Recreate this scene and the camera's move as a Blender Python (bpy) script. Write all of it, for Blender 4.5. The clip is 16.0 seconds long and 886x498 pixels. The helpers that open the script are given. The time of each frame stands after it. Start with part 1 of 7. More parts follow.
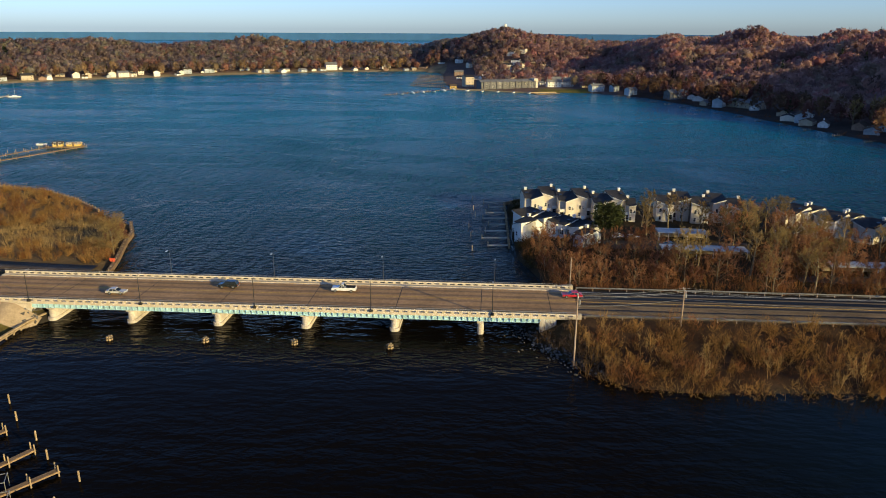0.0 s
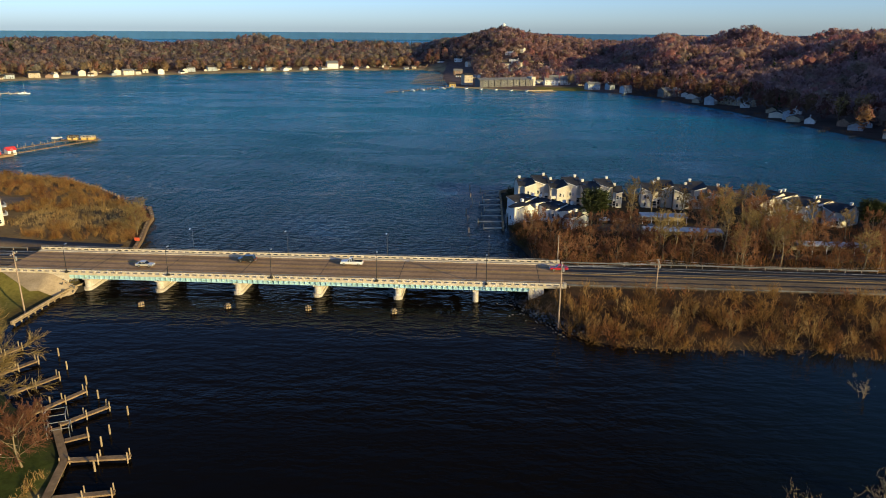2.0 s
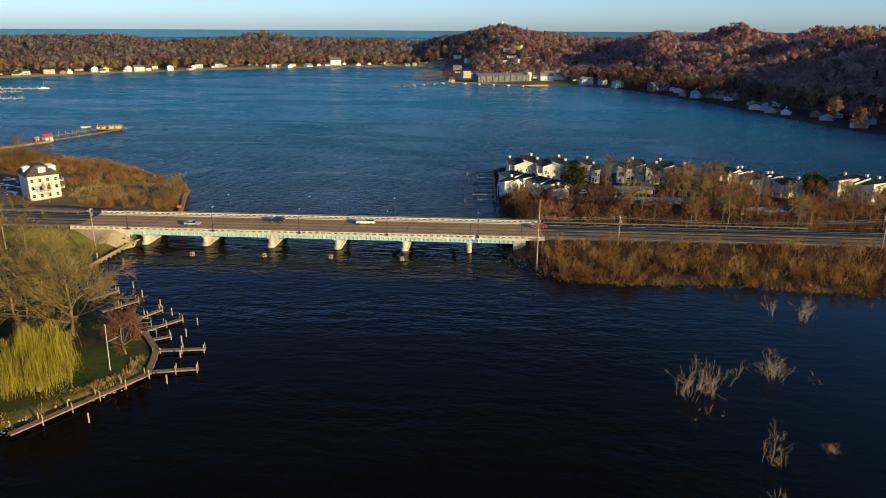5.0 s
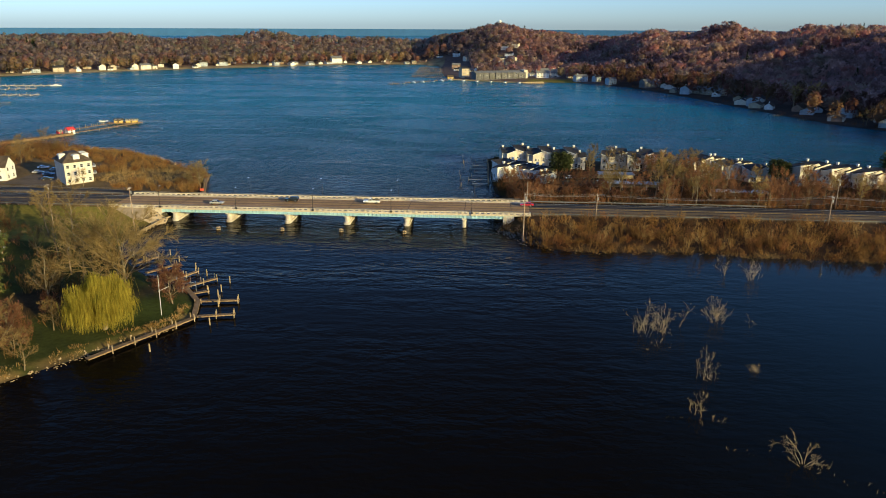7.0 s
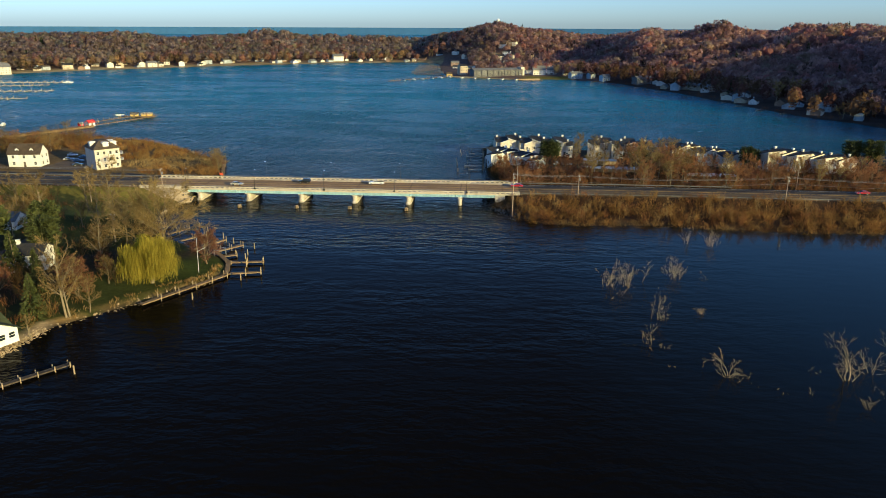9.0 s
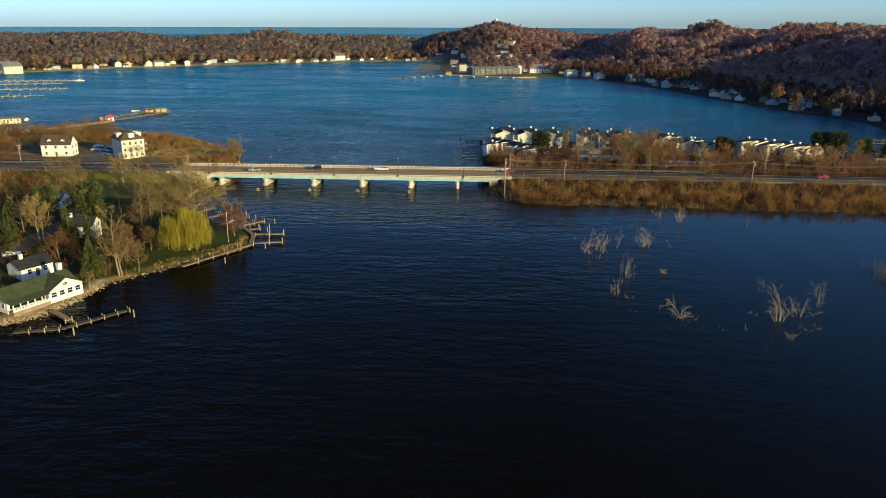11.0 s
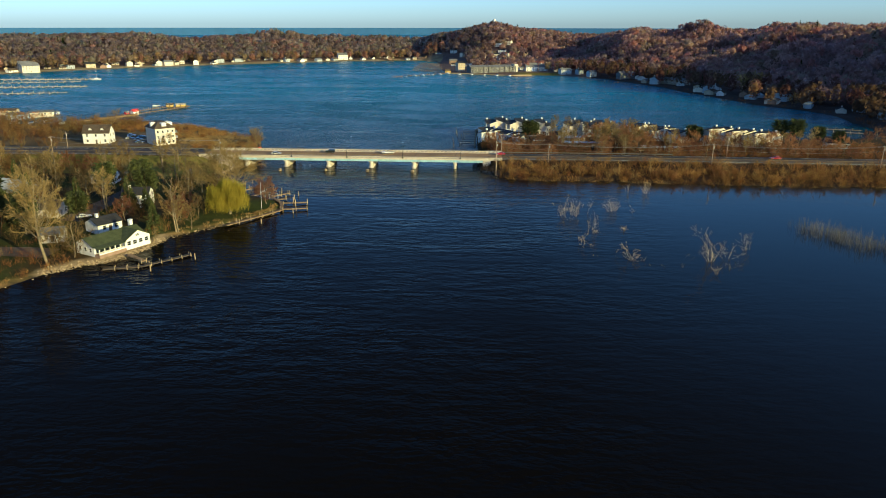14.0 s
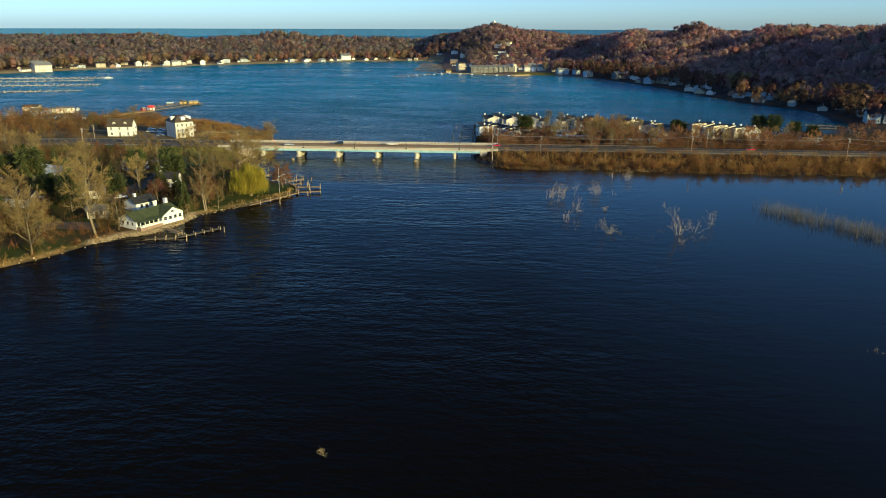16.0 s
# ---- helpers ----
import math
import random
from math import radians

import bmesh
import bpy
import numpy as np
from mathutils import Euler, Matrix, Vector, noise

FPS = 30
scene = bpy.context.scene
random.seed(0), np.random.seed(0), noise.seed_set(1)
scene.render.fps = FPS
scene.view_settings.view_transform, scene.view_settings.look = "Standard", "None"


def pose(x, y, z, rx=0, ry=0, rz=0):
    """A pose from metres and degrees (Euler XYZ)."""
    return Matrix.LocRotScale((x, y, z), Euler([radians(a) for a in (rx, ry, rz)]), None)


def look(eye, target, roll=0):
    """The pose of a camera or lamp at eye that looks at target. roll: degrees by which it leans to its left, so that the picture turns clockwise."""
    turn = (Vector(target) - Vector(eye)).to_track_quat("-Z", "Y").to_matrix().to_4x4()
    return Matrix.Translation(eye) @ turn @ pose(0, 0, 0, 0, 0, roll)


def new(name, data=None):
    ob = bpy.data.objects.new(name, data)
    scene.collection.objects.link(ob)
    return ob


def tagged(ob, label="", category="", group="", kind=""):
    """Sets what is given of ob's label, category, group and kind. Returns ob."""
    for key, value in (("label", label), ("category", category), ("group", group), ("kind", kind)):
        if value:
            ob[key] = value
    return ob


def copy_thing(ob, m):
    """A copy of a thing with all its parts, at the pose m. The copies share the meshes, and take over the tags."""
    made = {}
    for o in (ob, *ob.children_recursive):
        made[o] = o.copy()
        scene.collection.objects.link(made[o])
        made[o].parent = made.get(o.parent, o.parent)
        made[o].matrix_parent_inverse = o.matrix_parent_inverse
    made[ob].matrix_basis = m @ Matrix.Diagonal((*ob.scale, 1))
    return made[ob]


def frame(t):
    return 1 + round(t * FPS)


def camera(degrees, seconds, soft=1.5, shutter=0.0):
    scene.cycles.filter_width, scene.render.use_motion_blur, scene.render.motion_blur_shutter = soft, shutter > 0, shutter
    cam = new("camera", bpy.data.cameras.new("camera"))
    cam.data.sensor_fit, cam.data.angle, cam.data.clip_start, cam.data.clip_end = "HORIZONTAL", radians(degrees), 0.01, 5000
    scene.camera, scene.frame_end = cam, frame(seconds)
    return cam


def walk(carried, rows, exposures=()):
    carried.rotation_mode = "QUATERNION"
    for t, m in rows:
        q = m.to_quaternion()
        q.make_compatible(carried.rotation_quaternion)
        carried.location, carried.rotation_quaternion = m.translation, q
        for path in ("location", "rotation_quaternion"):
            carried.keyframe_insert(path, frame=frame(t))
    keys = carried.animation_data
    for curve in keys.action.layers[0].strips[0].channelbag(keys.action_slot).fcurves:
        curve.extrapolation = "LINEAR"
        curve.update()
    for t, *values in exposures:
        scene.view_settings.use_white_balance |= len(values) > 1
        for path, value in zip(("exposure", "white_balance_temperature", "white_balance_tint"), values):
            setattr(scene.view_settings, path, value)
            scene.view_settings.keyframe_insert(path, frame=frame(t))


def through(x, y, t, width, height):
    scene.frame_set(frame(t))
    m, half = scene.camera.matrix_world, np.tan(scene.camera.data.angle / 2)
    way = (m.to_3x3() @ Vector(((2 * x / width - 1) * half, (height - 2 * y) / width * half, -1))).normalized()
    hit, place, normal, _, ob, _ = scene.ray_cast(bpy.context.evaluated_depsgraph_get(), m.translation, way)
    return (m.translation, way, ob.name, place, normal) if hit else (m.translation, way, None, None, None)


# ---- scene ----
cam = camera(64.1, 16.0, soft=0.95)
PATH = [
    (0, (-18.905, -147.709, 63.843), (-19.03, -145.803, 63.251), 0.3),
    (0.5, (-18.497, -151.378, 63.798), (-18.623, -149.471, 63.207), 0.3),
    (1, (-18.172, -155.479, 63.713), (-18.298, -153.573, 63.122), 0.3),
    (1.5, (-17.93, -160.146, 63.584), (-18.054, -158.24, 62.992), 0.3),
    (2, (-17.586, -165.364, 63.342), (-17.709, -163.458, 62.749), 0.4),
    (2.5, (-17.209, -170.915, 63.101), (-17.332, -169.01, 62.506), 0.3),
    (3, (-16.787, -176.659, 62.918), (-16.91, -174.754, 62.323), 0.3),
    (3.5, (-16.33, -182.605, 62.817), (-16.452, -180.7, 62.221), 0.3),
    (4, (-15.862, -188.892, 62.795), (-15.985, -186.987, 62.198), 0.3),
    (6.5, (-13.145, -222.062, 63.285), (-13.267, -220.158, 62.684), 0.4),
    (7, (-12.485, -228.895, 63.31), (-12.607, -226.991, 62.708), 0.3),
    (7.5, (-11.889, -235.838, 63.299), (-12.009, -233.935, 62.697), 0.3),
    (8, (-11.278, -242.829, 63.279), (-11.398, -240.926, 62.676), 0.3),
    (8.5, (-10.673, -249.696, 63.272), (-10.793, -247.794, 62.668), 0.2),
    (9, (-10.027, -256.538, 63.271), (-10.148, -254.636, 62.666), 0.3),
    (11.5, (-7.379, -291.241, 63.521), (-7.5, -289.339, 62.915), 0.2),
    (12, (-6.852, -298.189, 63.545), (-6.974, -296.286, 62.94), 0.2),
    (12.5, (-6.346, -305.131, 63.57), (-6.468, -303.229, 62.964), 0.1),
    (13, (-5.885, -312.126, 63.575), (-6.007, -310.224, 62.968), 0.2),
    (13.5, (-5.413, -319.157, 63.564), (-5.535, -317.255, 62.958), 0.2),
    (14, (-4.917, -326.205, 63.538), (-5.038, -324.303, 62.933), 0.1),
    (14.5, (-4.41, -333.246, 63.504), (-4.533, -331.344, 62.9), 0.1),
    (15, (-3.942, -340.228, 63.513), (-4.062, -338.325, 62.911), 0.4),
    (15.5, (-3.407, -347.263, 63.519), (-3.528, -345.36, 62.917), 0.3),
    (16, (-2.849, -354.351, 63.533), (-2.972, -352.448, 62.931), 0.2),
]
walk(cam, [(t, look(eye, aim, lean)) for t, eye, aim, lean in PATH], exposures=[(0.0, -0.08, 4720, 16), (4.0, -0.04, 4720, 14), (9.0, 0.0, 4560, 8), (16.0, 0.06, 4430, 2)])

# ---- world and light: a low warm sun from the east, clear sky ----
SUN_ELEVATION, SUN_FROM = 12.0, 129.0
world = bpy.data.worlds.new("world")
scene.world = world
world.use_nodes = True
sky = world.node_tree.nodes.new("ShaderNodeTexSky")
sky.sky_type, sky.sun_disc = 'NISHITA', False
sky.sun_elevation, sky.sun_rotation = radians(SUN_ELEVATION), radians(SUN_FROM)
sky.air_density, sky.dust_density, sky.ozone_density = 0.7, 0.6, 1.0
world.node_tree.links.new(sky.outputs[0], world.node_tree.nodes["Background"].inputs[0])
world.node_tree.nodes["Background"].inputs[1].default_value = 0.14
sun = new("sun", bpy.data.lights.new("sun", "SUN"))
sun.data.energy, sun.data.angle, sun.data.color = 7.6, radians(0.6), (1.0, 0.655, 0.165)
_az, _el = radians(SUN_FROM), radians(SUN_ELEVATION)
sun.matrix_world = look((500 * math.sin(_az), 500 * math.cos(_az), 500 * math.tan(_el)), (0, 0, 0))

# ---- materials ----


def shader(name):
    m = bpy.data.materials.new(name)
    m.use_nodes = True
    return m, m.node_tree, m.node_tree.nodes["Principled BSDF"]


def node(tree, kind, **values):
    n = tree.nodes.new(kind)
    for key, value in values.items():
        n.inputs[key].default_value = value
    return n


def surface(name, dark, light, scale=0.6, fine=9.0, rough=0.85, bump=0.3, deep=0.03, metal=0.0, spec=0.2, wear=0.25, lot=0.0, island=0.0, tint=False, through=0.0):
    """Two scales of variation between two colours, fine grain, and small differences from piece to piece."""
    m, tree, bsdf = shader(name)
    link = tree.links.new
    coord = tree.nodes.new("ShaderNodeTexCoord")
    broad = node(tree, "ShaderNodeTexNoise", Scale=scale, Detail=6.0, Roughness=0.6)
    grain = node(tree, "ShaderNodeTexNoise", Scale=scale * fine, Detail=4.0, Roughness=0.7)
    for n in (broad, grain):
        link(coord.outputs["Object"], n.inputs["Vector"])
    ramp = tree.nodes.new("ShaderNodeValToRGB")
    ramp.color_ramp.elements[0].position, ramp.color_ramp.elements[1].position = 0.32, 0.68
    ramp.color_ramp.elements[0].color, ramp.color_ramp.elements[1].color = (*dark, 1), (*light, 1)
    link(broad.outputs["Fac"], ramp.inputs["Fac"])
    shade = node(tree, "ShaderNodeMapRange", **{"From Min": 0.3, "From Max": 0.7, "To Min": 1 - wear, "To Max": 1 + wear})
    link(grain.outputs["Fac"], shade.inputs["Value"])
    mix = tree.nodes.new("ShaderNodeMix")
    mix.data_type, mix.blend_type = 'RGBA', 'MULTIPLY'
    mix.inputs[0].default_value = 1.0
    link(ramp.outputs["Color"], mix.inputs[6])
    link(shade.outputs["Result"], mix.inputs[7])
    colour = mix.outputs[2]
    for amount, source in ((lot, "ShaderNodeObjectInfo"), (island, "ShaderNodeNewGeometry")):
        if amount:
            info = tree.nodes.new(source)
            rnd = info.outputs["Random" if source == "ShaderNodeObjectInfo" else "Random Per Island"]
            span = node(tree, "ShaderNodeMapRange", **{"To Min": 1 - amount, "To Max": 1 + amount})
            link(rnd, span.inputs["Value"])
            more = tree.nodes.new("ShaderNodeMix")
            more.data_type, more.blend_type = 'RGBA', 'MULTIPLY'
            more.inputs[0].default_value = 1.0
            link(colour, more.inputs[6])
            link(span.outputs["Result"], more.inputs[7])
            colour = more.outputs[2]
    if tint:
        paint = tree.nodes.new("ShaderNodeAttribute")
        paint.attribute_name = "cover"
        more = tree.nodes.new("ShaderNodeMix")
        more.data_type, more.blend_type = 'RGBA', 'MULTIPLY'
        more.inputs[0].default_value = 1.0
        link(colour, more.inputs[6])
        link(paint.outputs["Color"], more.inputs[7])
        colour = more.outputs[2]
    link(colour, bsdf.inputs["Base Color"])
    bsdf.inputs["Roughness"].default_value, bsdf.inputs["Metallic"].default_value = rough, metal
    bsdf.inputs["Specular IOR Level"].default_value = spec
    if bump:
        b = node(tree, "ShaderNodeBump", Strength=bump, Distance=deep)
        link(grain.outputs["Fac"], b.inputs["Height"])
        link(b.outputs["Normal"], bsdf.inputs["Normal"])
    if through:
        glow = tree.nodes.new("ShaderNodeBsdfTranslucent")
        link(colour, glow.inputs["Color"])
        both = node(tree, "ShaderNodeMixShader", Fac=through)
        link(bsdf.outputs[0], both.inputs[1])
        link(glow.outputs[0], both.inputs[2])
        link(both.outputs[0], tree.nodes["Material Output"].inputs["Surface"])
    return m


CONCRETE = surface("pale_concrete", (0.46, 0.4, 0.29), (0.62, 0.54, 0.4), 0.5, lot=0.06)
SAND_PAVING = surface("sandy_concrete_paving", (0.3, 0.23, 0.13), (0.46, 0.36, 0.22), 0.3)
PIER_CONCRETE = surface("weathered_concrete", (0.4, 0.35, 0.28), (0.6, 0.55, 0.46), 0.35, wear=0.3)
ASPHALT = surface("worn_asphalt", (0.092, 0.068, 0.044), (0.145, 0.108, 0.072), 0.12, 14, 0.9, 0.2)
ASPHALT_LANE = surface("wheel_track_asphalt", (0.07, 0.053, 0.036), (0.115, 0.088, 0.06), 0.1, 14, 0.9, 0.2)
DECK_LANE = surface("wheel_worn_deck", (0.2, 0.13, 0.066), (0.29, 0.19, 0.1), 0.1, 14, 0.9, 0.2)
DECK_SURFACE = surface("brown_bridge_surfacing", (0.31, 0.19, 0.08), (0.43, 0.27, 0.125), 0.1, 14, 0.9, 0.2)
TAR = surface("tar_joint", (0.05, 0.042, 0.036), (0.08, 0.066, 0.055))
ROAD_PAINT = surface("worn_road_paint", (0.42, 0.4, 0.36), (0.62, 0.6, 0.54), 1.2)
YELLOW_PAINT = surface("yellow_road_paint", (0.42, 0.27, 0.05), (0.55, 0.36, 0.08), 1.2)
BLUE_STEEL = surface("blue_green_painted_steel", (0.3, 0.47, 0.52), (0.46, 0.63, 0.66), 0.5, rough=0.5, spec=0.5, lot=0.1)
GREY_STEEL = surface("galvanised_steel", (0.3, 0.3, 0.29), (0.46, 0.45, 0.43), 1.0, rough=0.45, metal=0.6)
RAIL_STEEL = surface("dull_rail_steel", (0.15, 0.145, 0.13), (0.24, 0.235, 0.21), 1.0, rough=0.55, metal=0.4)
DARK_STEEL = surface("dark_painted_steel", (0.02, 0.02, 0.022), (0.045, 0.043, 0.043), 1.0, rough=0.5)
OLD_WOOD = surface("weathered_dock_timber", (0.17, 0.112, 0.055), (0.31, 0.21, 0.105), 0.8, lot=0.15)
DARK_WOOD = surface("wet_dark_timber", (0.05, 0.038, 0.026), (0.11, 0.085, 0.058), 0.8, lot=0.15)
POLE_WOOD = surface("grey_pole_timber", (0.26, 0.19, 0.13), (0.4, 0.31, 0.22), 0.5, lot=0.1)
POST_WOOD = surface("pale_mooring_timber", (0.25, 0.185, 0.095), (0.43, 0.33, 0.19), 1.2, lot=0.15)
SUN_WOOD = surface("sun_bleached_dock_planks", (0.36, 0.32, 0.25), (0.52, 0.47, 0.38), 0.8, lot=0.1)
BARK = surface("grey_brown_bark", (0.15, 0.118, 0.064), (0.27, 0.215, 0.122), 0.8, lot=0.15)
TWIGS = surface("bare_brown_twigs", (0.2, 0.138, 0.046), (0.36, 0.25, 0.085), 0.15, lot=0.25, island=0.3, bump=0, through=0.4)
RED_TWIGS = surface("budding_red_twigs", (0.17, 0.078, 0.038), (0.26, 0.125, 0.058), 0.2, lot=0.15, island=0.3, bump=0, through=0.4)
RUST_TWIGS = surface("rust_brown_twigs", (0.27, 0.13, 0.05), (0.4, 0.21, 0.085), 0.2, lot=0.25, island=0.3, bump=0, through=0.4)
PALE_TWIGS = surface("budding_yellow_twigs", (0.27, 0.19, 0.058), (0.42, 0.302, 0.098), 0.2, lot=0.15, island=0.3, bump=0, through=0.4)
DEAD_WOOD = surface("bleached_dead_wood", (0.3, 0.22, 0.115), (0.5, 0.38, 0.2), 0.6, island=0.3, bump=0)
WILLOW = surface("young_willow_leaves", (0.26, 0.215, 0.008), (0.44, 0.36, 0.016), 0.3, island=0.2, bump=0, through=0.45)
NEEDLES = surface("dark_conifer_needles", (0.035, 0.045, 0.012), (0.08, 0.088, 0.022), 0.4, lot=0.2, island=0.4, bump=0)
BRUSH = surface("dry_golden_brush", (0.7, 0.7, 0.7), (1.2, 1.2, 1.2), 0.12, island=0.3, bump=0, tint=True, through=0.4, spec=0.1)
FOREST = surface("bare_forest_crowns", (0.72, 0.72, 0.72), (1.2, 1.2, 1.2), 0.03, island=0.04, bump=0, tint=True, through=0.68, spec=0.03)
SOIL = surface("ground_cover", (0.7, 0.7, 0.7), (1.25, 1.25, 1.25), 0.08, 12, 0.95, 0.5, 0.15, tint=True, spec=0.05)
ROCK = surface("pale_shore_stone", (0.24, 0.18, 0.095), (0.42, 0.32, 0.18), 0.7, island=0.3)
GREY_ROCK = surface("grey_riprap", (0.07, 0.066, 0.06), (0.15, 0.14, 0.13), 0.7, island=0.3)
WHITE_WALL = surface("white_painted_siding", (0.68, 0.65, 0.6), (0.82, 0.8, 0.75), 0.5, wear=0.08)
CREAM_WALL = surface("cream_siding", (0.58, 0.52, 0.41), (0.72, 0.65, 0.53), 0.4, wear=0.1, lot=0.08)
TAN_WALL = surface("tan_siding", (0.36, 0.3, 0.2), (0.5, 0.42, 0.3), 0.4, wear=0.1, lot=0.15)
GREY_WALL = surface("blue_grey_siding", (0.3, 0.34, 0.38), (0.45, 0.49, 0.52), 0.4, wear=0.1, lot=0.15)
DARK_SHINGLE = surface("grey_brown_shingle_wall", (0.1, 0.1, 0.1), (0.19, 0.185, 0.18), 0.4, wear=0.15)
BRICK_WALL = surface("brown_brick_wall", (0.2, 0.13, 0.09), (0.32, 0.22, 0.15), 0.5, wear=0.15)
RED_WALL = surface("red_painted_boards", (0.45, 0.03, 0.03), (0.62, 0.05, 0.045), 0.6, wear=0.15)
YELLOW_WALL = surface("yellow_painted_boards", (0.55, 0.38, 0.06), (0.7, 0.5, 0.1), 0.6, wear=0.15)
DARK_ROOF = surface("charcoal_shingles", (0.022, 0.022, 0.026), (0.05, 0.048, 0.05), 0.5, 16, wear=0.3, lot=0.15)
BROWN_ROOF = surface("brown_shingles", (0.06, 0.045, 0.03), (0.11, 0.082, 0.055), 0.5, 16, wear=0.3, lot=0.15)
GREEN_ROOF = surface("mossy_green_shingles", (0.042, 0.05, 0.02), (0.078, 0.088, 0.036), 0.5, 16, wear=0.3)
GREY_ROOF = surface("grey_shingles", (0.12, 0.12, 0.12), (0.22, 0.215, 0.21), 0.5, 16, wear=0.25, lot=0.15)
PALE_ROOF = surface("pale_metal_roof", (0.36, 0.38, 0.4), (0.52, 0.54, 0.55), 0.4, rough=0.5)
TRIM = surface("white_trim", (0.66, 0.64, 0.6), (0.8, 0.78, 0.74), 1.0, wear=0.08)
PLASTIC_WHITE = surface("white_hull", (0.66, 0.66, 0.64), (0.8, 0.8, 0.78), 1.0, rough=0.3, wear=0.06)
BLUE_CANVAS = surface("blue_canvas", (0.03, 0.07, 0.16), (0.06, 0.12, 0.24), 1.0)
RUBBER = surface("tyre_rubber", (0.012, 0.012, 0.012), (0.03, 0.03, 0.03), 3.0)
SEA = surface("distant_open_water", (0.045, 0.115, 0.27), (0.052, 0.13, 0.3), 0.004, 4, 0.9, 0, wear=0.1)


def paint(name, colour, rough=0.25):
    m = surface(name, tuple(c * 0.85 for c in colour), colour, 2.0, rough=rough, wear=0.06, bump=0.0, spec=0.6)
    m.node_tree.nodes["Principled BSDF"].inputs["Coat Weight"].default_value = 0.4
    return m


def glass():
    m, tree, bsdf = shader("dark_window_glass")
    bsdf.inputs["Base Color"].default_value = (0.02, 0.025, 0.03, 1)
    bsdf.inputs["Roughness"].default_value, bsdf.inputs["IOR"].default_value = 0.04, 1.5
    return m


def lake():
    """Dark fresh water: wind ripples at three sizes, stronger and weaker in long gust patches."""
    m, tree, bsdf = shader("lake_water")
    link = tree.links.new
    coord = tree.nodes.new("ShaderNodeTexCoord")
    gust = node(tree, "ShaderNodeTexNoise", Scale=0.011, Detail=5.0, Roughness=0.62, Distortion=1.2)
    stretch = tree.nodes.new("ShaderNodeMapping")
    stretch.inputs["Scale"].default_value, stretch.inputs["Rotation"].default_value = (0.55, 1.5, 1), (0, 0, radians(16))
    link(coord.outputs["Object"], stretch.inputs["Vector"])
    link(stretch.outputs["Vector"], gust.inputs["Vector"])

    def swell(layers):
        total = None
        for size, weight, turn, wide, deep in layers:
            place = tree.nodes.new("ShaderNodeMapping")
            place.inputs["Scale"].default_value, place.inputs["Rotation"].default_value = (wide, deep, 1), (0, 0, radians(turn))
            wave = node(tree, "ShaderNodeTexNoise", Scale=size, Detail=2.0, Roughness=0.5, Distortion=0.25)
            link(coord.outputs["Object"], place.inputs["Vector"])
            link(place.outputs["Vector"], wave.inputs["Vector"])
            add = tree.nodes.new("ShaderNodeMath")
            add.operation = 'MULTIPLY_ADD'
            add.inputs[1].default_value, add.inputs[2].default_value = weight, 0.0
            link(wave.outputs["Fac"], add.inputs[0])
            if total is not None:
                link(total, add.inputs[2])
            total = add.outputs[0]
        return total

    # short chop driven across the open lake, longer slanting ripples in the river
    lake_waves = swell(((0.16, 0.7, 8, 1.1, 0.32), (0.34, 0.6, -14, 1.1, 0.36), (0.5, 0.5, 10, 0.6, 1.1), (1.0, 0.25, -24, 0.75, 1.2)))
    river_waves = swell(((0.1, 0.2, 10, 0.6, 1.2), (0.22, 1.0, -16, 0.45, 1.2), (0.45, 0.6, -8, 0.55, 1.2), (1.0, 0.3, -24, 0.75, 1.2)))
    split = tree.nodes.new("ShaderNodeSeparateXYZ")
    link(coord.outputs["Object"], split.inputs[0])
    over = node(tree, "ShaderNodeMapRange", **{"From Min": -25.0, "From Max": 35.0})
    link(split.outputs["Y"], over.inputs["Value"])
    blend = tree.nodes.new("ShaderNodeMix")
    link(over.outputs["Result"], blend.inputs[0])
    link(river_waves, blend.inputs[2])
    link(lake_waves, blend.inputs[3])
    height = blend.outputs[0]
    force = node(tree, "ShaderNodeMapRange", **{"From Min": 0.35, "From Max": 0.65, "To Min": 0.2, "To Max": 1.0})
    link(gust.outputs["Fac"], force.inputs["Value"])
    bump = node(tree, "ShaderNodeBump", Distance=5.5)
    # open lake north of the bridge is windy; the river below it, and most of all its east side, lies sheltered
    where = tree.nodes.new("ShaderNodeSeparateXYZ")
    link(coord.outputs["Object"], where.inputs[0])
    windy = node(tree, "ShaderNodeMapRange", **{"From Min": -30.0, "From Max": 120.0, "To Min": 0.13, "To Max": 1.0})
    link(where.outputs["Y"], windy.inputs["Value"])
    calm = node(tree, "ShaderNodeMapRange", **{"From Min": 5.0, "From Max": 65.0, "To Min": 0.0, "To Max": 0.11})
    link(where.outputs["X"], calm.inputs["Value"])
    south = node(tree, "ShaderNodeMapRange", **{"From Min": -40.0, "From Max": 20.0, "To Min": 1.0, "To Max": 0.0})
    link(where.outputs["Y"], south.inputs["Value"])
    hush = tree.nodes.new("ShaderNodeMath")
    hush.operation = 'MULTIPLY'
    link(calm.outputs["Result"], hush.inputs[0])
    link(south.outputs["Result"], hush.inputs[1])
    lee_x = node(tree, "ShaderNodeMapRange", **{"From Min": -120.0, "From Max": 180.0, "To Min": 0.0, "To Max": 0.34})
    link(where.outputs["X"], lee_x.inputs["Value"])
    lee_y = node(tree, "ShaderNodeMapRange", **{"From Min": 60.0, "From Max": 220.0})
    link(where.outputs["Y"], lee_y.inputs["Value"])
    lee_shine = tree.nodes.new("ShaderNodeMath")
    lee_shine.operation = 'MULTIPLY'
